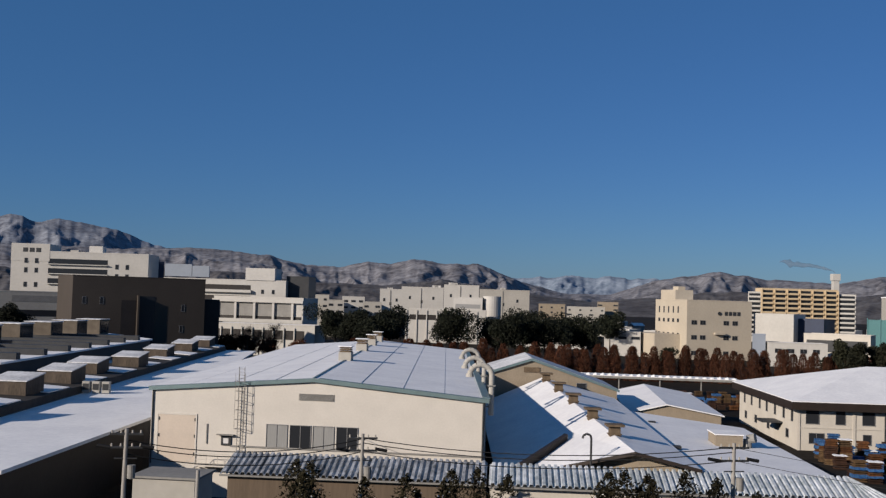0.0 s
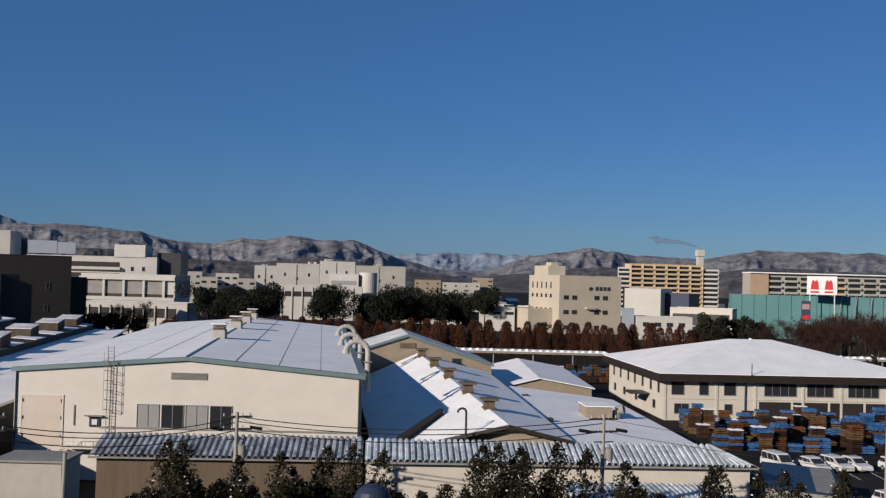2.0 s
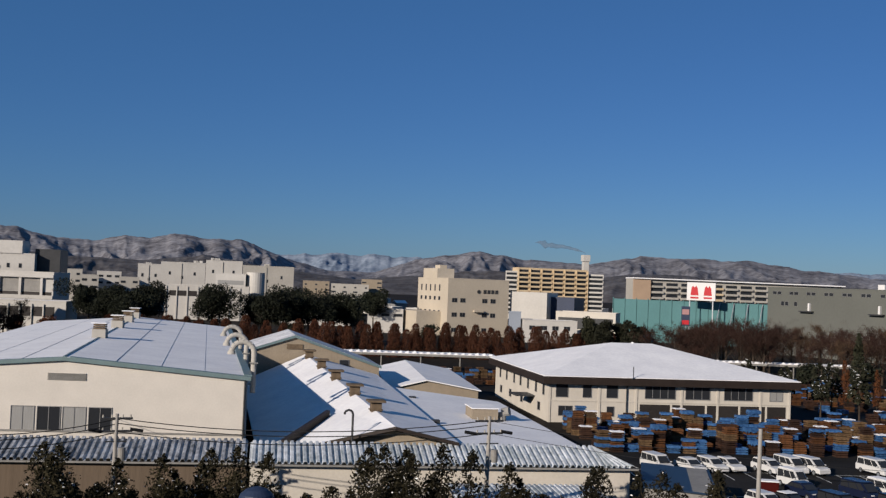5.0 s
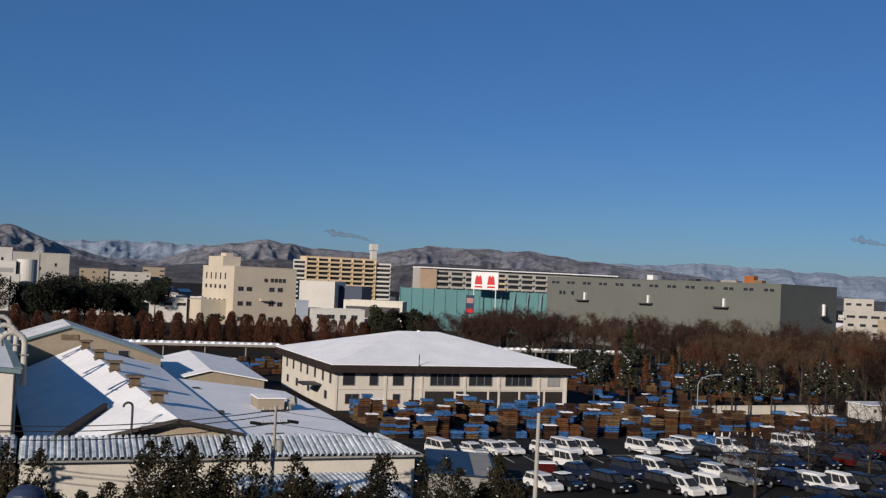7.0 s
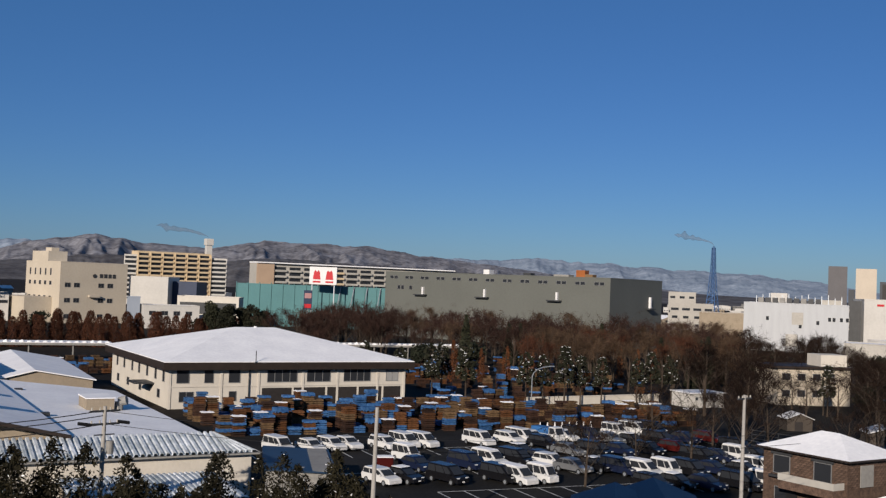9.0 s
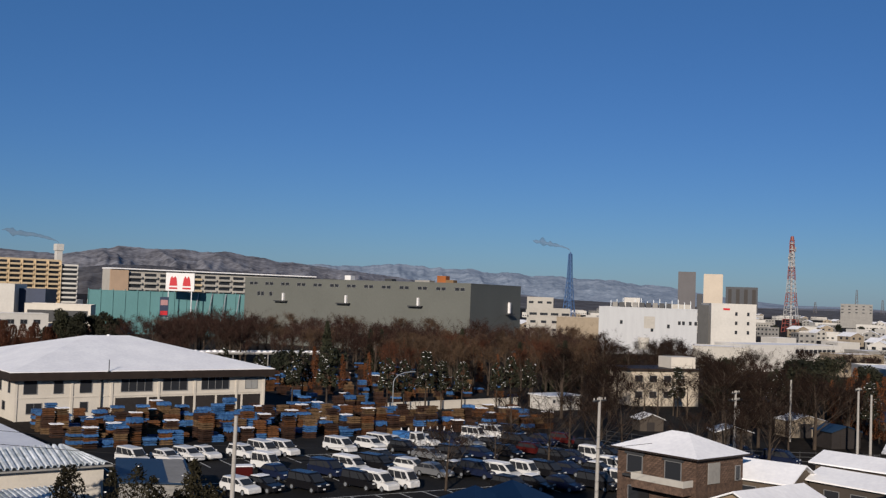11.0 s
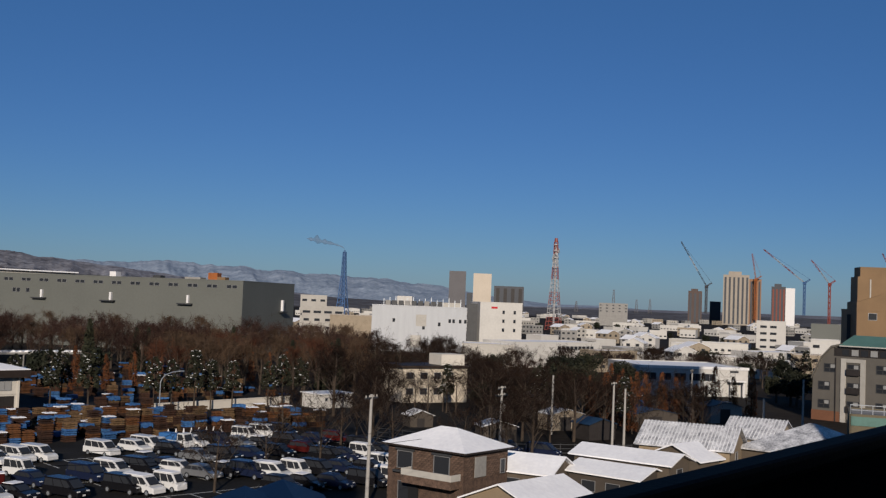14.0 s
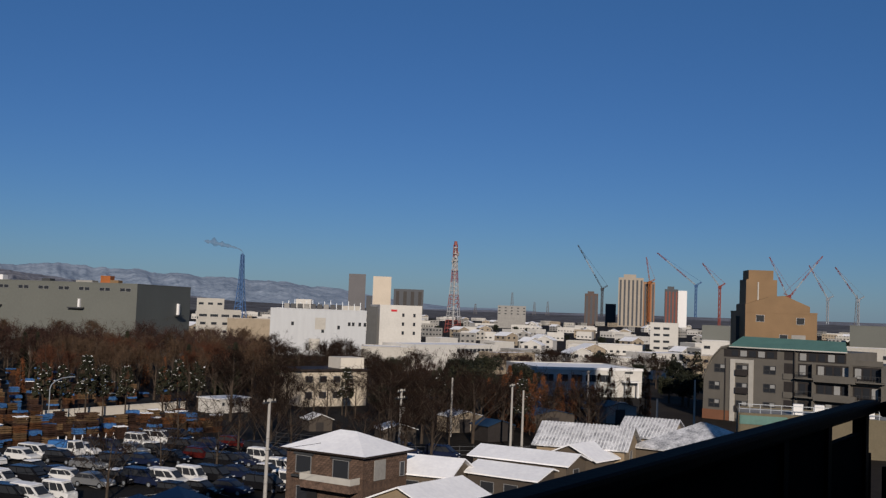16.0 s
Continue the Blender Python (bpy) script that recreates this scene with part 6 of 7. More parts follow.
part("terrace_parapet", boxes((28.003, 33.6, 0.1, 0.297, 12.0, 13.0)), AGREY, ga)
bm = bmesh.new()
tube(bm, (17.8, -0.3, 0), (17.8, -0.3, 14.1), 0.13)
part("downpipe", bm, UMBER2, ga)
bm = bmesh.new()
tube(bm, (4.0, -0.15, 0), (4.0, -0.15, 12.0), 0.1)
part("downpipe", bm, UMBER2, ga)
# low shop in front of the apartments
YELLOW = tint("yellow_shop_wall", (0.15, 0.125, 0.08), 0.1, scale=0.5, rough=0.8, bump=0.1)
sh, w = block("corner_shop", "low yellow shop with a green fascia and roof railing", "shop", polar(73.1, 166), polar(80.8, 168), 12, 5.6, YELLOW, GREY)
strip(sh, "fascia", 0.2, 7.0, 4.1, 5.4, GREENROOF, 0.12, "green painted fascia")
strip(sh, "doorway", 2.6, 4.8, 0, 3.4, UMBER2, 0.05)
strip(sh, "shop_window", 7.6, 12.0, 1.0, 3.8, GLASS, 0.05)
for k in range(15):
    pitch_box(sh, "rail_post", 0.1 + k * 1.5, 0.18 + k * 1.5, 0.1, 0.18, 5.6, 7.0, STEEL)
pitch_box(sh, "roof_rail", 0.05, 21.3, 0.1, 0.18, 7.0, 7.1, STEEL)
pitch_box(sh, "roof_rail", 0.05, 21.3, 0.1, 0.18, 6.3, 6.38, STEEL)
for u in (8.0, 11.0, 15.5, 18.0):
    pitch_box(sh, "air_conditioner", u, u + 1.4, 3, 4, 5.62, 7.2, SIGNWHITE)
# ochre building behind
b, w = block("ochre_building", "ochre tiled apartment building with stepped top", "apartments", polar(73.35, 258), polar(76.85, 262), 16, 21.5, OCHRE, GREY)
bm = bmesh.new()
pts = [(0, 0.02, 21.5), (w * 0.9, 0.02, 21.5), (w * 0.9, 0.02, 23.0), (w * 0.55, 0.02, 25.4), (w * 0.32, 0.02, 25.0), (0, 0.02, 23.2)]
solid(bm, pts + [(x, 10, z) for x, y, z in pts], [(0, 1, 2, 3, 4, 5), (11, 10, 9, 8, 7, 6), (0, 6, 7, 1), (1, 7, 8, 2), (2, 8, 9, 3), (3, 9, 10, 4), (4, 10, 11, 5), (5, 11, 6, 0)])
part("gable_top", bm, OCHRE, b)
pitch_box(b, "lift_tower", 0.3, 7.4, 1, 8, 23.0, 29.0, OCHRE)
pitch_box(b, "lift_head", 0.9, 6.6, 1.4, 7.4, 29.0, 31.2, OCHRE)
for u, z in ((3.4, 20.0), (12.6, 19.6), (8.8, 15.6)):
    window(b, 1.9, 1.6, pose(u, -0.003, z))
pitch_box(b, "gutter_pipe", 2.9, 3.2, 0.85, 0.97, 23.2, 28.4, WHITE2)
strip(b, "plain_panel", 10.6, 13.8, 12.2, 16.4, GREY, 0.05)
block("dark_flank", "dark stair flank of the ochre building", "building", polar(72.9, 264), polar(73.33, 264), 12, 20.2, DGREY, DGREY)
plain_block(77.2, 80.5, 330, 12.5, WHITE2, 2, 5, "pale low building behind the apartments")
plain_block(78.4, 82.5, 620, 18.5, WGREY, 0, 0, "dark distant slab building")
plain_block(71.2, 73.6, 640, 15.5, WGREY, 0, 0, "dark distant slab building")
b, w = block("white_flats", "narrow white flats with dark window bands", "apartments", polar(68.55, 520), polar(70.0, 520), 10, 16.6, WHITE, SNOW)
for f in range(4):
    for u in (3.2, 7.6):
        window(b, 3.0, 1.2, pose(u, -0.003, 14.0 - f * 3.1), "single")
plain_block(71.2, 72.6, 420, 11.0, WHITE, 2, 4, "white low house block")

# towers on the skyline


def tower(az0, az1, r, top, mat, label, ribs=0, mat2=None, cap=0):
    b, w = block("skyline_tower", label, "tower", polar(az0, r), polar(az1, r), 28, top, mat, GREY, group="skyline towers")
    for k in range(ribs):
        strip(b, "window_strip", w * (k + 0.3) / ribs, w * (k + 0.75) / ribs, 2, top - 4, mat2 or DGREY, 0.3)
    if cap:
        pitch_box(b, "roof_plant", w * 0.2, w * 0.7, 5, 15, top, top + cap, mat)


PALE = tint("pale_tower_wall", (0.60, 0.52, 0.42), 0.06, scale=0.05, rough=0.8, bump=0.0)
TGREY = tint("grey_tower_wall", (0.135, 0.13, 0.135), 0.08, scale=0.05, rough=0.7, bump=0.0)
TDARK = tint("dark_tower_wall", (0.065, 0.07, 0.08), 0.08, scale=0.05, rough=0.6, bump=0.0)
tower(52.48, 53.38, 2000, 79, TGREY, "grey brown high-rise tower", 0)
tower(53.45, 53.75, 2100, 40, TDARK, "dark low tower between two others")
tower(53.78, 54.75, 2000, 76, PALE, "pale lit high-rise tower", 0)
tower(54.9, 56.5, 2000, 54, TDARK, "dark wide office tower", 4, UMBER2)
tower(66.85, 68.15, 1900, 86, tint("ribbed_tower_wall", (0.38, 0.33, 0.27), 0.06, scale=0.05, rough=0.8, bump=0.0), "ribbed pale and dark high-rise tower", 6, TDARK, 6)
tower(68.15, 68.75, 1910, 80, tint("russet_tower_wall", (0.30, 0.17, 0.10), 0.08, scale=0.05, rough=0.7, bump=0.0), "russet tower under construction", 3, TDARK)
tower(69.25, 69.95, 1900, 68, TDARK, "dark glazed high-rise tower block", 4, tint("red_tower_panel", (0.22, 0.07, 0.05), 0.1, scale=0.05, rough=0.7, bump=0), 5)
tower(69.95, 70.4, 1905, 66, SIGNWHITE, "white side of a high-rise tower")
tower(65.1, 65.8, 1900, 56, tint("umber_tower_wall", (0.10, 0.07, 0.06), 0.1, scale=0.05, rough=0.7, bump=0), "dark brown tower under construction", 3, TDARK, 4)
tower(66.2, 66.75, 2000, 40, TDARK, "dark low skyline block")


plain_block(60.5, 62.0, 1250, 26, GREY, 3, 9, "far white hospital block above the roofs")
MASTW = tint("dull_white_paint", (0.38, 0.38, 0.38), 0.1, scale=0.4, rough=0.5, bump=0.0)


# masts and cranes
def lattice(bm, a, b, w0, w1, n, r):
    """A four-legged braced truss from a to b."""
    a, b = Vector(a), Vector(b)
    q = (b - a).to_track_quat("Z", "Y").to_matrix()
    prev = None
    for i in range(n + 1):
        f = i / n
        c, hw = a.lerp(b, f), (w0 + (w1 - w0) * f) / 2
        cs = [c + q @ Vector((sx * hw, sy * hw, 0)) for sx, sy in ((-1, -1), (1, -1), (1, 1), (-1, 1))]
        if prev:
            for k in range(4):
                tube(bm, prev[k], cs[k], r, n=4)
                tube(bm, prev[k], cs[(k + 1) % 4], r * 0.6, n=3)
                tube(bm, cs[k], cs[(k + 1) % 4], r * 0.6, n=3)
        prev = cs


def mast(name, label, az, r, top, w0, w1, mats, n_each, leg, base=0):
    p = polar(az, r)
    t = thing(name, label, "mast", p.x, p.y, 0, 20)
    k = len(mats)
    for i, m in enumerate(mats):
        z0, z1 = base + (top - base) * i / k, base + (top - base) * (i + 1) / k
        wa, wb = w1 + (w0 - w1) * (1 - i / k) ** 1.6, w1 + (w0 - w1) * (1 - (i + 1) / k) ** 1.6
        bm = bmesh.new()
        lattice(bm, (0, 0, z0), (0, 0, z1), wa, wb, n_each, leg)
        part("section", bm, m, t)
    return t


t = mast("radio_mast", "red and white lattice radio mast", 58.13, 900, 74, 12.0, 2.8, [REDW, MASTW, REDW, MASTW, REDW, MASTW, REDW], 3, 0.3)
for z, rr in ((52, 3.0), (60, 2.6), (66, 2.4), (71, 2.2)):
    bm = bmesh.new()
    tube(bm, (0, 0, z), (0, 0, z + 0.8), rr, n=12)
    part("platform", bm, MASTW, t)
bm = bmesh.new()
tube(bm, (0, 0, 73.5), (0, 0, 77), 1.6, 1.2, n=10)
part("head", bm, REDW, t)
bm = bmesh.new()
tube(bm, (0, 0, 0), (0, 0, 72), 0.9, n=8)
part("core", bm, MASTW, t)
for k in range(7):
    bm = bmesh.new()
    a = k * 0.9
    tube(bm, (math.cos(a) * 2.2, math.sin(a) * 2.2, 56 + k * 1.9), (math.cos(a) * 3.0, math.sin(a) * 3.0, 56 + k * 1.9), 1.1, n=10)
    part("dish", bm, MASTW, t)
SMOKE = bpy.data.materials.new("thin_grey_smoke")
SMOKE.use_nodes = True
sp_ = SMOKE.node_tree.nodes["Principled BSDF"]
sp_.inputs["Base Color"].default_value = (0.13, 0.115, 0.125, 1)
sp_.inputs["Roughness"].default_value = 1.0
sp_.inputs["Specular IOR Level"].default_value = 0.0
sp_.inputs["Alpha"].default_value = 0.22


def plume(label, az, r, z, drift, climb, thick, seed):
    """A soft widening trail from a chimney's mouth."""
    p = polar(az, r)
    bm = bmesh.new()
    ex = Vector((math.cos(radians(az)), -math.sin(radians(az)), 0))
    ey = Vector((ex.y, -ex.x, 0))
    rings = []
    for i in range(41):
        f = i / 40
        c = ex * (drift * f) + Vector((0, 0, climb * math.sqrt(f) + thick * 0.5 * f * noise.noise(Vector((f * 6, seed, 0)))))
        k = thick * (0.15 + 1.1 * f) * (1.0 if f < 0.8 else max(0.05, (1 - f) * 5)) * (0.8 + 0.7 * noise.noise(Vector((f * 9, seed, 4))))
        rings.append([bm.verts.new(c + (ey * math.cos(a) + Vector((0, 0, 0.8 * math.sin(a)))) * k * (1 + 0.5 * noise.noise(Vector((f * 12, math.cos(a) * 1.5, math.sin(a) * 1.5 + seed))))) for a in (j * math.pi / 8 for j in range(16))])
    for p0, p1 in zip(rings, rings[1:]):
        for j in range(16):
            bm.faces.new((p0[j], p0[(j + 1) % 16], p1[(j + 1) % 16], p1[j])).smooth = True
    m = thing("smoke_plume", label, "smoke", p.x, p.y, z)
    part("smoke", bm, SMOKE, m)["kind"] = "stuff"


plume("thin brownish smoke drifting from the tower", 46.83, 900, 60.5, -32, 8, 3.6, 5)
plume("thin grey smoke drifting from the chimney", 20.22, 760, 46, -36, 7, 3.4, 9)
t = mast("blue_stack_tower", "slim blue lattice chimney tower", 46.83, 900, 58.5, 9.5, 2.0, [TOWERBLUE, TOWERBLUE, TOWERBLUE], 5, 0.4)
bm = bmesh.new()
tube(bm, (0, 0, 0), (0, 0, 60), 0.8, 0.6, n=10)
part("flue", bm, TOWERBLUE, t)
for az, r, top in ((61.25, 2400, 62), (62.45, 2600, 44), (63.15, 2600, 46), (59.3, 2500, 34), (78.7, 2400, 80)):
    mast("power_pylon", "faint grey lattice power pylon", az, r, top, 11, 2.5, [TGREY, TGREY], 4, 0.35)


def crane(m_az, r, foot, head, tip_az, tip_z, mast_mat, jib_mats):
    p = polar(m_az, r)
    q = polar(tip_az, r)
    c = thing("tower_crane", "luffing tower crane on the skyline", "crane", p.x, p.y, 0, 0, "skyline cranes")
    bm = bmesh.new()
    lattice(bm, (0, 0, foot), (0, 0, head), 3.0, 3.0, 8, 0.5)
    part("mast", bm, mast_mat, c)
    a, b = Vector((0, 0, head)), Vector((q.x - p.x, q.y - p.y, tip_z))
    n = len(jib_mats)
    for i, m in enumerate(jib_mats):
        bm = bmesh.new()
        lattice(bm, a.lerp(b, i / n), a.lerp(b, (i + 1) / n), 1.7, 1.5, 3, 0.30)
        part("jib_section", bm, m, c)
    back_end = Vector(((p.x - q.x), (p.y - q.y), 0)).normalized() * 9
    bm = bmesh.new()
    lattice(bm, a, a + back_end + Vector((0, 0, 6)), 2.0, 1.6, 2, 0.4)
    tube(bm, a + back_end + Vector((0, 0, 6)), b, 0.2, n=4)
    part("counter_jib", bm, mast_mat, c)
    part("cab", boxes((-2.4, 2.4, -2.4, 2.4, head - 3, head + 1.5), bevel=0.2), mast_mat, c)


RW = [MASTW, REDW, MASTW, REDW]
crane(66.01, 1900, 17, 65, 64.66, 141, TDARK, [TDARK, MASTW, TDARK])
crane(68.47, 1900, 10, 79, 68.26, 123, ORANGE, [ORANGE, REDW])
crane(70.85, 1900, 21, 76, 68.82, 131, TOWERBLUE, RW)
crane(72.05, 1900, 0, 75, 71.14, 115, REDW, [MASTW, REDW])
crane(75.41, 1900, 28, 61, 74.49, 128, REDW, RW)
crane(75.5, 1900, 28, 61, 77.07, 131, REDW, [REDW, MASTW, REDW, MASTW, REDW])
crane(77.34, 1900, 17, 59, 76.42, 115, STEEL, RW)
crane(78.78, 1900, 0, 59, 77.67, 113, STEEL, RW)

# scattered low town
rt = random.Random(77)
FH = []
for k, (fw, fd, fh, fr, wm) in enumerate(((9, 8, 5.4, 7.4, WHITE), (10, 9, 5.6, 7.6, SAND), (8, 7, 5.0, 7.0, WHITE2), (12, 10, 5.6, 0, WHITE), (10, 10, 6.2, 0, GREY), (14, 10, 6.8, 0, WHITE2), (24, 14, 5.2, 0, WHITE), (9, 9, 5.2, 7.2, GREY), (16, 9, 6.5, 0, SAND))):
    if fr:
        t = gable("town_house", "small town house with snowy pitched roof", "house", 0, 0, 0, fw, fd, fh, fr, wm, SNOW, over=0.4, group="town houses")
        bm = bmesh.new()
        for u in (fw * 0.25, fw * 0.7):
            for z in (1.6, 4.3):
                box(bm, u - 0.8, u + 0.8, -0.05, -0.003, z - 0.6, z + 0.6)
                box(bm, -0.05, -0.003, fd * u / fw - 0.8, fd * u / fw + 0.8, z - 0.6, z + 0.6)
        part("tiny_window", bm, GLASS, t)["kind"] = "stuff"
    else:
        t, _ = block("town_block", "small flat-roofed town building under snow", "building", (0, 0), (fw, 0), fd, fh, wm, SNOW, group="town blocks")
        bm = bmesh.new()
        for z in np.arange(1.8, fh - 1, 3.0):
            for u in np.arange(1.6, fw - 1, 3.1):
                box(bm, u - 0.75, u + 0.75, -0.05, -0.003, z - 0.5, z + 0.5)
            for u in np.arange(1.6, fd - 1, 3.4):
                box(bm, -0.05, -0.003, u - 0.8, u + 0.8, z - 0.6, z + 0.6)
        part("tiny_window", bm, GLASS, t)["kind"] = "stuff"
    FH.append(t)
spots = []
while len(spots) < 262:
    az, r = rt.uniform(44, 82), 330 + 1700 * rt.random() ** 1.5
    if az < 60.5 and r < 480:
        continue
    if 71 < az and r < 345:
        continue
    p = polar(az, r)
    if all((p - q).length > 14 for q in spots):
        spots.append(p)
while len(spots) < 285:
    az, r = rt.uniform(-9, 24), rt.uniform(640, 1300)
    p = polar(az, r)
    if all((p - q).length > 20 for q in spots):
        spots.append(p)
for i, p in enumerate(spots):
    src = FH[i] if i < len(FH) else None
    m = pose(p.x, p.y, 0, 0, 0, rt.choice((-12, -20, -75, -60, -35)) + rt.uniform(-5, 5))
    if src:
        src.matrix_basis = m
    else:
        copy_thing(FH[rt.choice((0, 1, 2, 3, 3, 4, 5, 6, 6, 7, 8))], m)

# small sheds, fences and a hut between the houses and the trees
for az, r, rz, lx, ly, h, wm, rm, lab in ((50.7, 166, -30, 3.8, 3.2, 1.9, UMBER, SNOW_THIN, "small brown hut under thin snow"), (56.6, 186, -28, 9, 5, 3.4, UMBER, UMBER2, "dark open timber shed"), (58.2, 170, -25, 6, 4, 2.6, SAND, SNOW_THIN, "small sandy shed with thin snow"), (60.2, 160, -20, 5, 4, 2.4, UMBER2, BLUEROOF, "dark garden shed with blue roof"), (54.6, 150, -35, 5, 3.4, 2.5, UMBER, SNOW_THIN, "dark garage with thin snow"), (62.6, 176, -30, 8, 4, 2.8, UMBER, BLUEROOF, "low dark garage with a blue roof"), (66.4, 196, -40, 6, 5, 3.0, GREY, DGREY, "small grey shed beside the forecourt")):
    p = polar(az, r)
    sd = gable("garden_shed", lab, "shed", p.x, p.y, rz, lx, ly, h, h + 0.8, wm, rm, over=0.25, thick=0.1, group="sheds")
    part("doorway", boxes((lx * 0.3, lx * 0.62, -0.05, -0.003, 0, h - 0.5)), UMBER2, sd)
FP, FR = bpy.data.meshes.new("fence_post"), bpy.data.meshes.new("fence_rail")
bm = boxes((-0.04, 0.04, -0.04, 0.04, 0, 1.6))
bm.to_mesh(FP)
bm.free()
bm = boxes((0, 2.0, -0.02, 0.02, -0.04, 0.04))
bm.to_mesh(FR)
bm.free()
for me in (FP, FR):
    me.materials.append(DGREY)
for a0, r0, a1, r1 in ((55.6, 140, 62.6, 146), (62.9, 172, 68.6, 180), (49.0, 152, 54.6, 144)):
    p, q = polar(a0, r0), polar(a1, r1)
    n = int((q - p).length / 2)
    fe = thing("metal_fence", "dark metal fence along the plot edge", "fence", p.x, p.y, 0, math.degrees(math.atan2(q.y - p.y, q.x - p.x)), "plot fences")
    for k in range(n + 1):
        mesh_part("fence_post", FP, None, fe).matrix_basis = pose(k * 2.0, 0, 0)
        if k < n:
            for z in (0.35, 0.9, 1.45):
                mesh_part("fence_rail", FR, None, fe).matrix_basis = pose(k * 2.0, 0, z)

# ---- houses below ----
BH = gable("brick_house", "two-storey brown brick house with snowy hipped roof", "house", 80.4, 59.2, 0, 7.2, 9.2, 5.8, 7.35, BRICK, SNOW, over=0.55, thick=0.12, hip=True)
part("eaves_gutter", boxes((-0.62, 7.82, -0.66, -0.56, 5.52, 5.66), (-0.66, -0.56, -0.56, 9.7, 5.52, 5.66)), BROWN, BH)
part("soffit", boxes((-0.54, 7.74, -0.54, 9.74, 5.45, 5.5)), BROWN, BH)
for u, w, h, z in ((2.2, 1.9, 1.7, 4.2), (6.7, 1.9, 1.7, 4.2)):
    window(BH, w, h, pose(-0.10, 9.2 - u, z, 0, 0, -90))
    part("lintel", boxes((-0.28, -0.05, 9.2 - u - 1.15, 9.2 - u + 1.15, z + 0.9, z + 1.1)), DGREY, BH)
part("shutter", boxes((1.6, 3.4, -0.16, -0.09, 3.2, 5.1)), GREY, BH, "closed grey roller shutter")
window(BH, 0.8, 1.4, pose(6.2, -0.10, 3.9))
window(BH, 1.9, 1.9, pose(-0.10, 6.8, 1.2, 0, 0, -90))
part("balcony", boxes((-1.5, -0.09, 0.3, 6.2, 2.3, 3.05)), BRICK, BH)
part("balcony_rail", boxes((-1.55, -1.45, 0.25, 6.25, 3.05, 3.65), (-1.45, -0.09, 0.25, 0.33, 3.05, 3.65), (-1.45, -0.09, 6.17, 6.25, 3.05, 3.65)), WHITE2, BH)
part("flower_box", boxes((-0.5, -0.09, 6.2, 8.2, 3.0, 3.2)), DGREY, BH)
# flat black box holds the darkness of the door recess
part("dark_door_recess", boxes((-0.2, -0.085, 5.2, 6.4, 0, 2.9)), BLACK, BH)


def snow_house(name, x, y, rz, w, d, eave, ridge, wall, label, roof=None, hip=False, tiles=True):
    h = gable(name, label, "house", x, y, rz, w, d, eave, ridge, wall, roof or SNOW_THIN, over=0.5, thick=0.14, hip=hip, group="houses below")
    if tiles and not hip:
        sl = (ridge - eave) / (w / 2)
        n = int(d / 0.36)
        me = None
        for i in range(n):
            yy = -0.4 + i * (d + 0.8) / n
            for sgn in (-1, 1):
                if me is None:
                    bm = bmesh.new()
                    ln = math.hypot(w / 2 + 0.45, (w / 2 + 0.45) * sl)
                    tube(bm, (0, 0, 0.02), (ln, 0, 0.02), 0.07, n=6)
                    me = bpy.data.meshes.new("tile_rib")
                    bm.to_mesh(me)
                    bm.free()
                    me.materials.append(SNOW_THIN)
                r = mesh_part("tile_rib", me, None, h)
                r.matrix_basis = Matrix.Translation((w / 2, yy, ridge)) @ Euler((0, math.atan(sl), 0 if sgn > 0 else math.pi)).to_matrix().to_4x4() if sgn > 0 else Matrix.Translation((w / 2, yy, ridge)) @ Matrix.Rotation(math.pi, 4, "Z") @ Matrix.Rotation(math.atan(sl), 4, "Y")
    window(h, 1.4, 1.0, pose(w / 2, -0.003, eave - 1.2))
    window(h, 1.6, 1.1, pose(-0.003, d * 0.35, eave - 1.4, 0, 0, -90))
    window(h, 1.6, 1.1, pose(-0.003, d * 0.7, eave - 1.4, 0, 0, -90))
    return h


TILESNOW = material("snow_dusted_tiles", (0.16, 0.165, 0.175), (0.62, 0.62, 0.63), scale=0.9, rough=0.75, bump=0.3, fine=5)
# wall tone darkened to hold the shadow of the eaves
DARKH = tint("eaves_shaded_wall", (0.12, 0.095, 0.07), 0.12, scale=0.6, rough=0.85, bump=0.1)
TANH = tint("tan_plaster", (0.30, 0.23, 0.15), 0.08, scale=0.6, rough=0.85, bump=0.1)


def ridge_house(name, r_far, r_near, half, eave, ridge, wall, label, roof=None, tiles=False):
    """A house given by the two ends of its ridge."""
    a, b = Vector(r_near), Vector(r_far)
    d = (b - a).length
    rz = math.degrees(math.atan2(b.y - a.y, b.x - a.x)) - 90
    ex = Vector((math.cos(radians(rz)), math.sin(radians(rz))))
    o = a - ex * half
    return snow_house(name, o.x, o.y, rz, 2 * half, d, eave, ridge, wall, label, roof, tiles=tiles)


ridge_house("tiled_house", (112.0, 56.4), (114.2, 46.8), 4.2, 5.0, 7.0, TANH, "tan plaster house with a snow-dusted tiled roof", TILESNOW, tiles=True)
ridge_house("far_tiled_house", (126.0, 52.0), (126.8, 46.1), 4.2, 5.2, 7.0, SAND, "cream house with a snow-dusted tiled roof", TILESNOW, tiles=True)
ridge_house("long_house", (98.6, 56.8), (98.8, 46.3), 2.4, 4.7, 5.5, DARKH, "long low house with deep snow on its roof", SNOW)
annex = snow_house("flat_annexe_house", 92.6, 47.6, -2, 5.4, 7.8, 3.5, 4.3, UMBER, "dark-walled annexe with a shallow snowy roof", SNOW, tiles=False)
ridge_house("porch_house", (109.6, 49.6), (105.6, 50.1), 3.0, 4.2, 5.5, DARKH, "small house with snowy gable roof", SNOW)
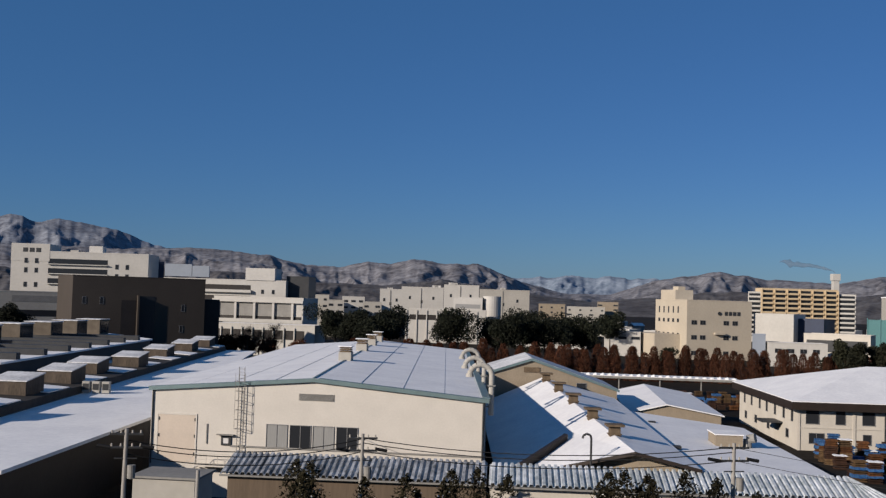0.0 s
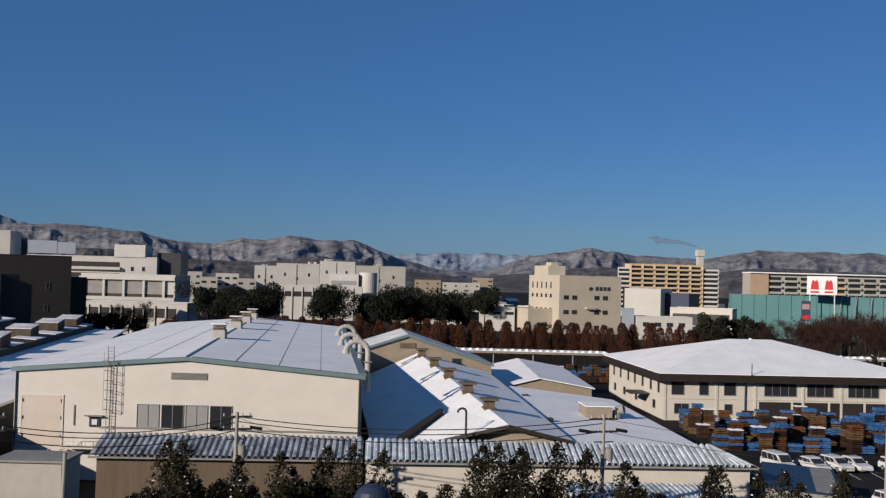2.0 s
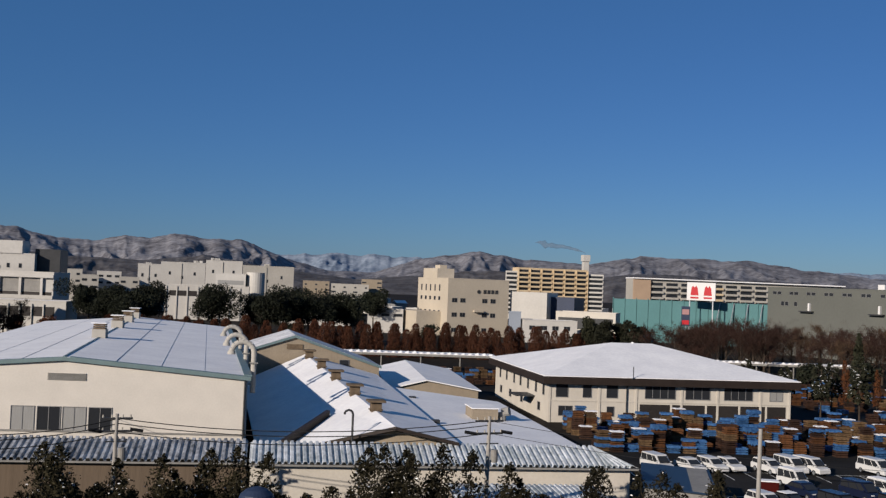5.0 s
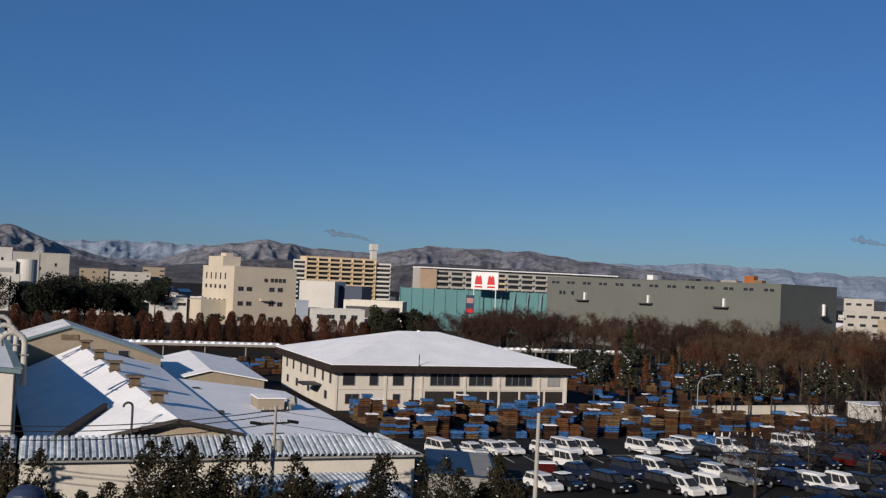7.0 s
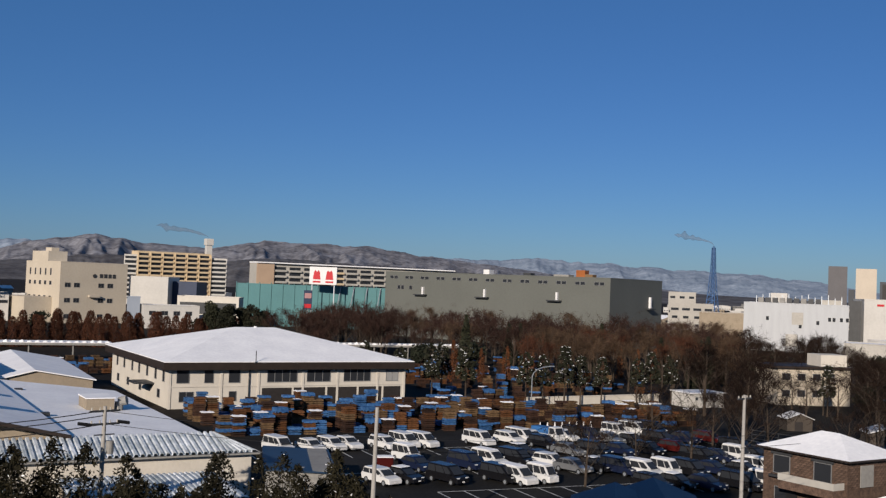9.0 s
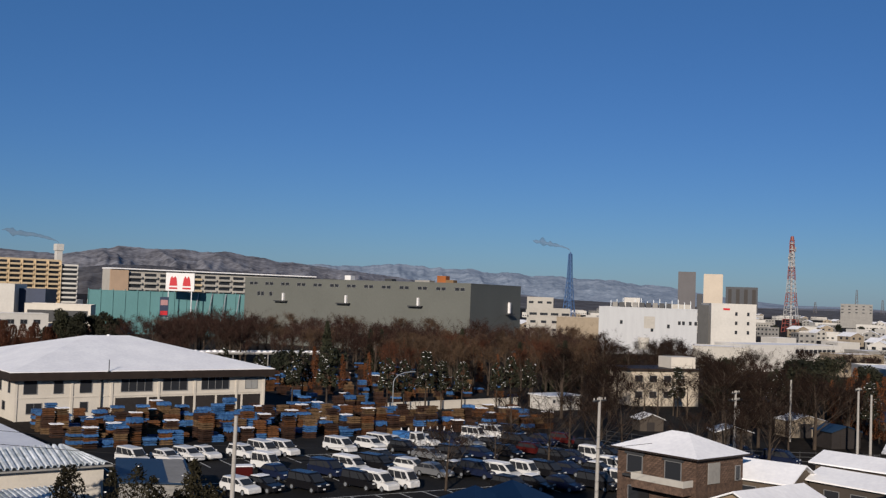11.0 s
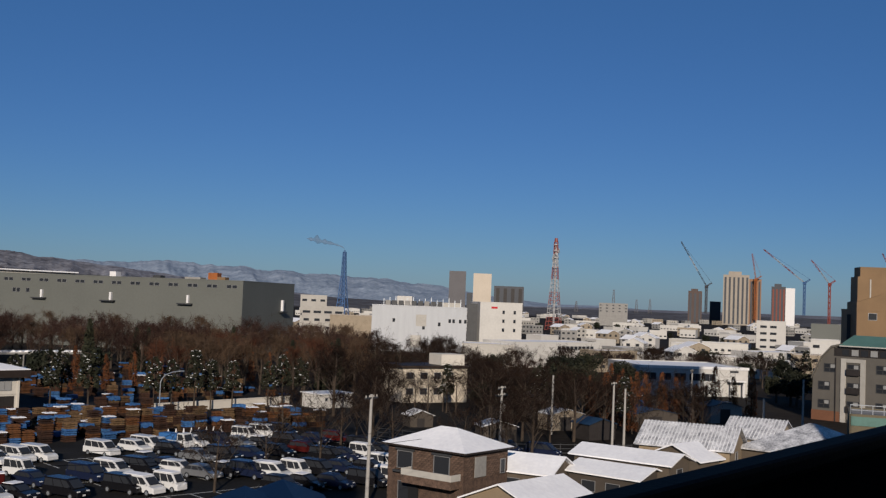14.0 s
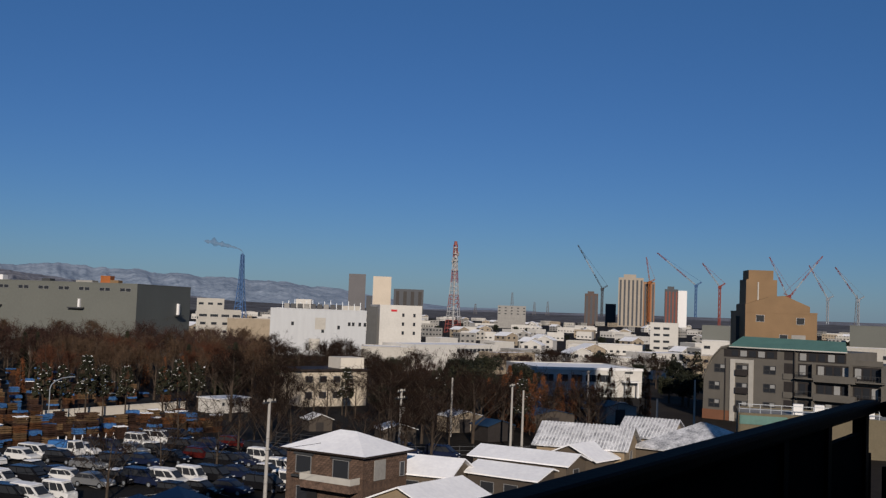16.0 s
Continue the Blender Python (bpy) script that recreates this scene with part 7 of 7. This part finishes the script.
ridge_house("low_house", (90.6, 61.0), (91.5, 55.4), 2.9, 3.5, 4.8, DARKH, "low snowy-roofed house beside the brick house, walls darkened as shade", SNOW)
ridge_house("front_house", (82.4, 50.0), (74.1, 50.6), 3.9, 3.1, 4.7, TANH, "small tan house with snowy gable roof", SNOW)
snow_house("hipped_house", 117.0, 36.3, -3, 13.0, 11.5, 4.6, 7.3, DARKH, "house with a broad snow-dusted hipped roof", TILESNOW, hip=True)

# ---- trees ----
BARK = material("brown_bark", (0.035, 0.026, 0.019), (0.09, 0.066, 0.048), scale=3, rough=0.9, bump=0.3, stretch=(1, 1, 0.2))
TWIG = material("bare_twig_brown", (0.024, 0.013, 0.010), (0.070, 0.038, 0.029), scale=0.8, rough=0.95, bump=0.0, vary=0.25, spec=0.1)
TWIGDARK = material("dark_twig", (0.010, 0.006, 0.0045), (0.032, 0.019, 0.013), scale=0.8, rough=0.95, bump=0.0, vary=0.25, spec=0.1)
TWIGTAN = material("pale_twig_tan", (0.046, 0.029, 0.018), (0.118, 0.075, 0.047), scale=0.8, rough=0.95, bump=0.0, vary=0.25, spec=0.1)
RUSSET = material("russet_redwood_foliage", (0.048, 0.020, 0.012), (0.125, 0.050, 0.028), scale=0.6, rough=0.95, bump=0.0, vary=0.25, spec=0.1)
EVERG = material("dark_evergreen_leaf", (0.008, 0.010, 0.006), (0.022, 0.027, 0.014), scale=0.6, rough=0.8, bump=0.0, vary=0.3, spec=0.2)
CONIF = material("dull_conifer_green", (0.011, 0.014, 0.008), (0.038, 0.038, 0.020), scale=1.2, rough=0.85, bump=0.0, vary=0.25, spec=0.2)


def sprays(points, size, seed, flat=0.0, long=1.0, up=0.0, wide=0.5):
    """Small two-triangle leaf or twig sprays at the given points, as one mesh."""
    r = np.random.RandomState(seed)
    n = len(points)
    a = r.normal(size=(n, 3))
    a[:, 2] = a[:, 2] * (1 - flat) + up
    a /= np.linalg.norm(a, axis=1, keepdims=True) + 1e-9
    b = np.cross(a, r.normal(size=(n, 3)))
    b /= np.linalg.norm(b, axis=1, keepdims=True) + 1e-9
    s = size * r.uniform(0.5, 1.3, (n, 1))
    P = np.asarray(points)
    v = np.stack([P - a * s * long, P + b * s * wide, P + a * s * long, P - b * s * wide], 1).reshape(-1, 3)
    f = np.arange(4 * n).reshape(n, 4)
    return v, f


def spray_part(name, points, size, seed, mat, parent, label="", **kw):
    v, f = sprays(points, size, seed, **kw)
    me = bpy.data.meshes.new(name)
    me.from_pydata(v.tolist(), [], f.tolist())
    return mesh_part(name, me, mat, parent, label)


def trunk_mesh(h, r, seed, limbs, spread, low=0.25, rise_by=0.5):
    """A tapered trunk with limbs that fork twice; returns the bmesh and the limb ends."""
    rr = random.Random(seed)
    bm = bmesh.new()
    ends = []
    top = Vector((rr.uniform(-0.3, 0.3), rr.uniform(-0.3, 0.3), h * 0.8))
    mid = Vector((rr.uniform(-0.2, 0.2), rr.uniform(-0.2, 0.2), h * 0.4))
    tube(bm, (0, 0, 0), mid, r, r * 0.7, n=7)
    tube(bm, mid, top, r * 0.7, r * 0.2, n=6)
    for i in range(limbs):
        f = low + (0.95 - low) * (i + rr.random()) / limbs
        base = Vector((0, 0, 0)).lerp(mid, f * 2) if f < 0.5 else mid.lerp(top, f * 2 - 1)
        a = rr.uniform(0, 6.28)
        ln = spread * (1.15 - f) * rr.uniform(0.7, 1.2)
        tip = base + Vector((math.cos(a) * ln, math.sin(a) * ln, ln * rise_by * rr.uniform(0.7, 1.5)))
        tube(bm, base, tip, r * 0.3 * (1.1 - f), r * 0.1, n=5)
        for k in range(3):
            b2 = base.lerp(tip, rr.uniform(0.45, 1.0))
            a2 = a + rr.uniform(-1.0, 1.0)
            l2 = ln * rr.uniform(0.35, 0.6)
            t2 = b2 + Vector((math.cos(a2) * l2, math.sin(a2) * l2, l2 * rr.uniform(0.4, 1.2)))
            tube(bm, b2, t2, r * 0.1, r * 0.03, n=4)
            ends.append((b2, t2))
    return bm, ends


def bare_tree(seed, h, spread, mat, name="bare_tree", label="bare brown deciduous tree in winter", dense=900, rise_by=0.9):
    """Trunk and forking limbs, with thin twigs that fan upwards from every limb."""
    t = thing(name, label, "tree", group="bare trees")
    bm, ends = trunk_mesh(h, 0.2 * h / 9, seed, 18, spread, 0.2, rise_by)
    part("trunk", bm, BARK, t)
    r = np.random.RandomState(seed)
    pts = []
    for i in range(dense):
        a, b = ends[r.randint(len(ends))]
        q = a.lerp(b, r.uniform(0.1, 1.35))
        pts.append((q.x + r.normal() * 0.3, q.y + r.normal() * 0.3, q.z + r.normal() * 0.3 + 0.15))
    spray_part("crown", pts, 0.62, seed, mat, t, "", up=0.9, long=1.35, flat=0.1, wide=0.05)
    return t


def cone_tree(seed, h, w, mat, name, label, group, n=1500, base=0.12, size=0.34, snow=0.0, lumps=0.0, power=0.9, up=0.0, wide=0.5):
    t = thing(name, label, "tree", group=group)
    bm = bmesh.new()
    tube(bm, (0, 0, 0), (0, 0, h * 0.9), 0.14 * h / 8, 0.03, n=7)
    rr = random.Random(seed)
    for i in range(14):
        z = h * (base + (0.95 - base) * i / 14)
        a = i * 2.4
        ln = w * 0.5 * max(0.0, 1 - z / h) ** power + 0.2
        tube(bm, (0, 0, z), (math.cos(a) * ln, math.sin(a) * ln, z + ln * 0.25), 0.05, 0.02, n=4)
    part("trunk", bm, BARK, t)
    r = np.random.RandomState(seed)
    pts, caps = [], []
    while len(pts) < n:
        f = r.uniform(0, 1) ** 1.25
        z = h * (base + (1 - base) * f)
        a = r.uniform(0, 6.283)
        edge = w * 0.5 * (1 - f) ** power * (0.72 + 0.4 * noise.noise(Vector((math.cos(a) * 1.6, math.sin(a) * 1.6, z * 0.9 + seed * 3.1)))) + 0.12
        rad = edge * r.uniform(0.35, 1.0) ** 0.5
        q = (math.cos(a) * rad, math.sin(a) * rad, z - rad * 0.15)
        if lumps and noise.noise(Vector((q[0] * 1.1 + seed, q[1] * 1.1, q[2] * 1.1))) < -lumps:
            continue
        (caps if snow and r.uniform() < snow else pts).append(q)
    spray_part("crown", pts, size, seed, mat, t, up=up, wide=wide)
    if caps:
        spray_part("snow_tuft", [(x, y, z + 0.12) for x, y, z in caps], size * 0.55, seed + 1, SNOW, t, "clinging snow tufts", flat=0.8, long=1.5, wide=0.3)["kind"] = "stuff"
    return t


def round_tree(seed, h, w, mat, name, label, n=13000, size=0.36):
    t = thing(name, label, "tree", group="evergreen trees")
    bm, ends = trunk_mesh(h, 0.4, seed, 12, w * 0.42)
    part("trunk", bm, BARK, t)
    r = np.random.RandomState(seed)
    blobs = [(r.normal() * w * 0.19, r.normal() * w * 0.19, h * r.uniform(0.38, 0.80), w * r.uniform(0.13, 0.25)) for _ in range(15)] + [(0, 0, h * 0.58, w * 0.34)] * 5
    pts = []
    while len(pts) < n:
        x, y, z, rad = blobs[r.randint(len(blobs))]
        d = r.normal(size=3)
        d /= np.linalg.norm(d)
        rr = rad * r.uniform(0.55, 1.05)
        pts.append((x + d[0] * rr, y + d[1] * rr, z + d[2] * rr * 0.85))
    spray_part("crown", pts, size, seed, mat, t)
    return t


def plant(sources, spots, seed, smin=0.85, smax=1.15, z=0.0):
    rr = random.Random(seed)
    for i, (x, y) in enumerate(spots):
        m = pose(x, y, z, 0, 0, rr.uniform(0, 360))
        s = rr.uniform(smin, smax)
        if i < len(sources):
            sources[i].matrix_basis = m
            sources[i].scale = (s, s, s)
        else:
            src = rr.choice(sources)
            keep = src.scale.copy()
            src.scale = (s, s, s)
            c = copy_thing(src, m)
            src.scale = keep


rp = random.Random(31)
# russet redwood row in front of the works
reds = [cone_tree(200 + k, 8.4, 5.2, RUSSET, "redwood_tree", "russet-brown leafless redwood in a clipped row", "redwood row", n=3200, base=0.02, size=0.36, power=0.34, up=1.2, wide=0.16) for k in range(3)]
spots = []
for k in range(38):
    f = k / 37
    p = Vector((-22, 288)).lerp(Vector((112, 282)), f)
    spots.append((p.x + rp.uniform(-0.8, 0.8), p.y + rp.uniform(-1.5, 1.5)))
for k in range(32):
    f = k / 31
    p = Vector((-24, 300)).lerp(Vector((118, 294)), f)
    spots.append((p.x + rp.uniform(-1, 1), p.y + rp.uniform(-2, 2)))
plant(reds, spots, 5, 0.85, 1.12)
# dark evergreens
rounds = [round_tree(300 + k, 20.5, 16, EVERG, "camphor_tree", "large dark round-crowned evergreen tree") for k in range(3)]
plant(rounds, [tuple(polar(a, r)) for a, r in ((-2.75, 345), (-4.6, 335), (-5.6, 350), (0.55, 335), (2.9, 340), (4.4, 335), (5.6, 330), (6.6, 345), (3.6, 325), (-3.7, 325), (7.6, 340), (-21.9, 360), (9.0, 430))], 6, 0.8, 1.0)
shrubs = [round_tree(320 + k, 8.5, 7, EVERG, "evergreen_shrub", "dark evergreen tree at the edge of the works", n=1600, size=0.4) for k in range(2)]
plant(shrubs, [tuple(polar(a, r)) for a, r in ((20.6, 322), (21.4, 318), (22.4, 322), (20.0, 325), (23.2, 318), (21.9, 312), (41.6, 300), (36.0, 322), (46.2, 262), (45.6, 256), (47.5, 250), (58.3, 250), (59.0, 240), (12.0, 330), (4.8, 310), (34.2, 240), (31.6, 230))], 7, 0.8, 1.25)
bares = [bare_tree(400 + k, h, s, m, dense=d) for k, (h, s, m, d) in enumerate(((12.5, 5.6, TWIG, 1300), (11.0, 5.0, TWIGTAN, 1100), (13.5, 4.2, TWIGTAN, 1100), (9.5, 5.2, TWIG, 1200), (11.5, 5.6, TWIG, 1300)))]
spots = []
while len(spots) < 135:
    az, r = rp.uniform(25, 49), rp.uniform(250, 335)
    p = polar(az, r)
    if r < 262 and az < 36:
        continue
    if all((p - Vector(q)).length > 4.6 for q in spots):
        spots.append((p.x, p.y))
belt = spots
spots = []
while len(spots) < 40:
    az, r = rp.uniform(46, 69), rp.uniform(150, 300)
    p = polar(az, r)
    if az > 60.2 and r > 150 or (49.6 < az < 54.3 and r < 212) or (az > 54 and r > 200):
        continue
    if (p - polar(51.9, 207)).length < 13 or (p - polar(65.5, 262)).length < 26:
        continue
    if any((p - Vector(q)).length < 8 for q in ((132, 70), (116, 80), (138, 134), (114, 51), (129, 47))):
        continue
    if all((p - Vector(q)).length > 5.0 for q in spots):
        spots.append((p.x, p.y))
for a, r in ((-8.8, 330), (-9.6, 335), (-10.2, 320), (-20.5, 340), (-19.6, 345), (55.8, 128), (57.2, 132)):
    p = polar(a, r)
    spots.append((p.x, p.y))
plant(bares, belt, 8, 0.7, 1.15)
plant([bare_tree(460, 11.5, 5.0, TWIGDARK, dense=1000), bare_tree(461, 10.0, 3.8, TWIGDARK, dense=900, rise_by=1.5), bare_tree(462, 12.0, 4.6, TWIGDARK, dense=1000)], spots, 28, 0.75, 1.1)
# pale upright poplars before the belt
pops = []
while len(pops) < 34:
    p = polar(rp.uniform(37.2, 48.5), rp.uniform(205, 252))
    if all((p - Vector(q)).length > 3.0 for q in pops):
        pops.append((p.x, p.y))
plant([bare_tree(470, 12.5, 2.4, TWIGTAN, "bare_poplar", "pale upright bare poplar", 900, 2.4), bare_tree(471, 11.0, 2.2, TWIGTAN, "bare_poplar", "pale upright bare poplar", 800, 2.6), bare_tree(472, 11.5, 2.6, RUSSET, "bare_poplar", "russet upright bare tree", 900, 2.2)], pops, 30, 0.75, 1.05)
# dark firs standing out of the belt
plant([cone_tree(235, 12.0, 5.0, CONIF, "dark_fir", "dark pointed fir among bare trees", "dark firs", n=1500, base=0.1, size=0.4, power=0.8)],
      [tuple(polar(a, r)) for a, r in ((36.3, 262), (36.9, 275), (45.9, 214), (46.7, 222), (47.3, 236), (41.2, 250), (44.3, 235), (34.0, 250))], 29, 0.75, 1.15)
# narrow russet trees on the right
RUSTY = material("rusty_orange_foliage", (0.080, 0.030, 0.013), (0.210, 0.082, 0.036), scale=0.6, rough=0.95, bump=0.0, vary=0.25, spec=0.1)
plant([cone_tree(230, 9.0, 2.6, RUSTY, "narrow_tree", "narrow russet-brown leafless tree", "narrow trees", n=1100, base=0.08, size=0.42, lumps=0.08, power=0.4, up=1.2, wide=0.12)],
      [tuple(polar(a, r)) for a, r in ((61.9, 215), (61.2, 208), (63.9, 205), (66.6, 212), (62.6, 218), (62.2, 190), (63.2, 186), (64.6, 196), (65.6, 188), (67.5, 205), (68.4, 210), (61.0, 180), (60.4, 186), (41.4, 246), (42.2, 242), (43.1, 246), (44.0, 242), (44.8, 250), (37.5, 250), (38.5, 248), (34.9, 215), (36.2, 205), (33.4, 212), (61.6, 178), (62.4, 172), (63.0, 195), (64.0, 182), (65.0, 200), (66.0, 205), (60.2, 196))], 9, 0.75, 1.05)
# snowy conifers along the boundary wall and among the crates
snowy = [cone_tree(250 + k, 9.4, 4.0, CONIF, "snowy_conifer", "dark conifer with tufts of snow on its boughs", "snowy conifers", n=1000, base=0.42, size=0.30, snow=0.10, lumps=-0.06, power=0.3) for k in range(3)]
plant(snowy, [(106.8 + k * 3.9, 140.2 - k * 0.2 + (k % 2) * 0.7) for k in range(9) if k != 5] + [(96, 152), (99.5, 147), (101.8, 158), (94.5, 160), (93.5, 171)] + [tuple(polar(a, r)) for a, r in ((52.6, 190), (57.5, 190), (62.0, 172), (68.8, 330), (69.8, 340), (71, 330))], 10, 0.85, 1.12)
# hedge of garden conifers in the foreground


BUSH = material("brownish_evergreen_leaf", (0.009, 0.009, 0.005), (0.044, 0.037, 0.018), scale=0.9, rough=0.85, bump=0.0, vary=0.35, spec=0.15)


def garden_tree(seed, h, w, n):
    """An untidy evergreen of several upright lobes with gaps between them."""
    t = thing("garden_conifer", "untidy dark evergreen dusted with snow", "tree", group="front hedge")
    r = np.random.RandomState(seed)
    lobes = [(0.0, 0.0, h, w * 0.36)] + [(r.normal() * w * 0.3, r.normal() * w * 0.3, h * r.uniform(0.45, 0.95), w * r.uniform(0.22, 0.38)) for _ in range(9)]
    for x, y, lh, lw in lobes[:3]:
        bm = bmesh.new()
        tube(bm, (x * 0.3, y * 0.3, 0), (x, y, lh * 0.85), 0.09, 0.02, n=5)
        part("stem", bm, BARK, t)
    pts, caps = [], []
    while len(pts) < n:
        x, y, lh, lw = lobes[r.randint(len(lobes))]
        f = r.uniform(0.05, 1.0)
        a = r.uniform(0, 6.283)
        edge = lw * (1.05 - f ** 4.0) * (0.8 + 0.75 * noise.noise(Vector((a * 1.3 + seed, f * lh * 1.2, seed)))) + 0.1
        rad = edge * r.uniform(0.2, 1.15)
        q = (x + math.cos(a) * rad, y + math.sin(a) * rad, f * lh + r.normal() * 0.12)
        if noise.noise(Vector((q[0] * 0.9 + seed, q[1] * 0.9, q[2] * 0.9))) < -0.28:
            continue
        (caps if r.uniform() < 0.018 else pts).append(q)
    spray_part("crown", pts, 0.17, seed, BUSH, t, wide=0.4, up=0.5)
    spray_part("snow_tuft", [(x, y, z + 0.1) for x, y, z in caps], 0.13, seed + 1, SNOW, t, "clinging snow tufts", flat=0.6)["kind"] = "stuff"
    return t


front = [garden_tree(270, 8.2, 4.6, 14000), garden_tree(271, 7.6, 4.0, 12000), garden_tree(272, 6.4, 5.6, 14000), garden_tree(273, 5.8, 5.2, 13000)]
tall = [tuple(polar(a, 76)) for a in (-7.4, -3.8, -1.6, 2.2, 9.9, 16.6, 21.4, 27.4, 13.0, 24.6)]
plant(front[:2], tall, 12, 0.88, 1.04)
plant(front[2:], [tuple(polar(-8.6 + k * 1.3 + rp.uniform(-0.3, 0.3), 76.5 + rp.uniform(-1.5, 1.5))) for k in range(30)], 13, 0.60, 0.86)
plant([shrubs[0]], [tuple(polar(a, r)) for a, r in ((60.0, 205), (58.8, 190), (70.6, 240), (69.9, 300), (68.0, 305), (70.4, 310), (66.5, 320), (56.8, 215), (55.2, 222), (54.4, 185))], 15, 0.6, 1.0)
sparse = bare_tree(440, 7.5, 4.6, TWIGDARK, "lot_tree", "thin bare tree standing between parked cars", 420)
thin = [tuple(polar(a, r)) for a, r in ((40.6, 108), (46.0, 128), (44.0, 146), (43.2, 122), (48.6, 134), (50.9, 188), (52.4, 192), (53.1, 186), (51.6, 180))]
while len(thin) < 36:
    az, r = rp.uniform(47, 66), rp.uniform(128, 205)
    p = polar(az, r)
    if 50.4 < az < 53.4 and r > 140:
        continue
    if any((p - Vector(q)).length < 5.0 for q in thin) or any((p - Vector(q)).length < 10 for q in ((132, 70), (116, 70), (114, 51), (129, 47), (138, 134), (163, 129))):
        continue
    thin.append((p.x, p.y))
plant([sparse], thin, 16, 0.75, 1.1)
town = []
while len(town) < 60:
    az, r = rp.uniform(47, 82), rp.uniform(340, 1000)
    if az > 71.5 and r < 400:
        continue
    town.append(tuple(polar(az, r)))
plant([bares[3], shrubs[1]][1:], town, 17, 0.5, 1.0)
# dark trees between the plots on the far side of the houses
wood = []
while len(wood) < 26:
    az, r = rp.uniform(54.2, 61.6), rp.uniform(168, 300)
    p = polar(az, r)
    if (p - polar(65.5, 262)).length < 24 or any((p - Vector(q)).length < 4.5 for q in wood):
        continue
    wood.append((p.x, p.y))
while len(wood) < 58:
    az, r = rp.uniform(61.5, 73.0), rp.uniform(292, 345)
    p = polar(az, r)
    if any((p - Vector(q)).length < 4.5 for q in wood):
        continue
    wood.append((p.x, p.y))
plant([bare_tree(450, 11.0, 5.2, TWIGDARK, dense=1000), bare_tree(451, 9.0, 5.0, TWIG, dense=900), bare_tree(452, 10.5, 3.6, TWIGDARK, dense=800, rise_by=1.6)], wood, 18, 0.55, 0.9)
plant([round_tree(340, 8.5, 7.5, CONIF, "garden_evergreen", "dark green evergreen between bare trees", n=3200, size=0.32)],
      [tuple(polar(a, r)) for a, r in ((49.1, 236), (49.8, 241), (47.4, 246), (55.6, 190), (56.5, 200), (58.6, 214), (60.6, 226), (57.9, 240), (62.0, 240), (69.6, 250), (70.3, 244), (70.9, 254), (59.8, 262), (55.0, 258))], 19, 0.75, 1.15)
plant([round_tree(341, 8.0, 8.0, RUSSET, "russet_bush", "clipped reddish-brown bush in winter", n=3000, size=0.3)],
      [tuple(polar(a, r)) for a, r in ((-12.6, 322), (-11.2, 322), (-10.2, 325), (-9.1, 321), (-7.6, 318), (-22.2, 290), (-21.2, 292))], 20, 0.8, 1.1)
# tall evergreens and bare trees before the netting
plant([round_tree(345, 15.0, 6.5, CONIF, "tall_evergreen", "tall dark green evergreen beside bare trees", n=4200, size=0.36)],
      [tuple(polar(a, r)) for a, r in ((20.5, 292), (21.4, 289), (22.3, 293), (23.0, 290))], 21, 0.85, 1.05)
edge = []
while len(edge) < 16:
    p = polar(rp.uniform(22.8, 30), rp.uniform(264, 300))
    if all((p - Vector(q)).length > 4 for q in edge):
        edge.append((p.x, p.y))
plant([bare_tree(455, 13.0, 5.6, TWIG, dense=1500)], edge, 22, 0.9, 1.1)
# bricks of the house are laid last
BR = bpy.data.meshes.new("brick")
bm = boxes((-0.22, 0.22, -0.05, 0.0, -0.09, 0.09), bevel=0.0)
bm.to_mesh(BR)
bm.free()
BR.materials.append(BRICK)
for side, length in (("left", 9.2), ("front", 7.2)):
    z = 3.2
    row = 0
    while z < 5.4:
        u = 0.24 + (row % 2) * 0.23
        while u < length - 0.2:
            hid = (side == "left" and (abs(u - 2.2) < 1.1 or abs(u - 6.7) < 1.1) and 3.2 < z < 5.2) or (side == "front" and 1.4 < u < 3.6 and 3.1 < z < 5.2) or (side == "left" and u > 2.9 and u < 9 and z < 3.1)
            if not hid:
                b = mesh_part("brick", BR, None, BH)
                b.matrix_basis = facing(u, 0.002, z, side, 7.2, 9.2)
            u += 0.46
        z += 0.2
        row += 1
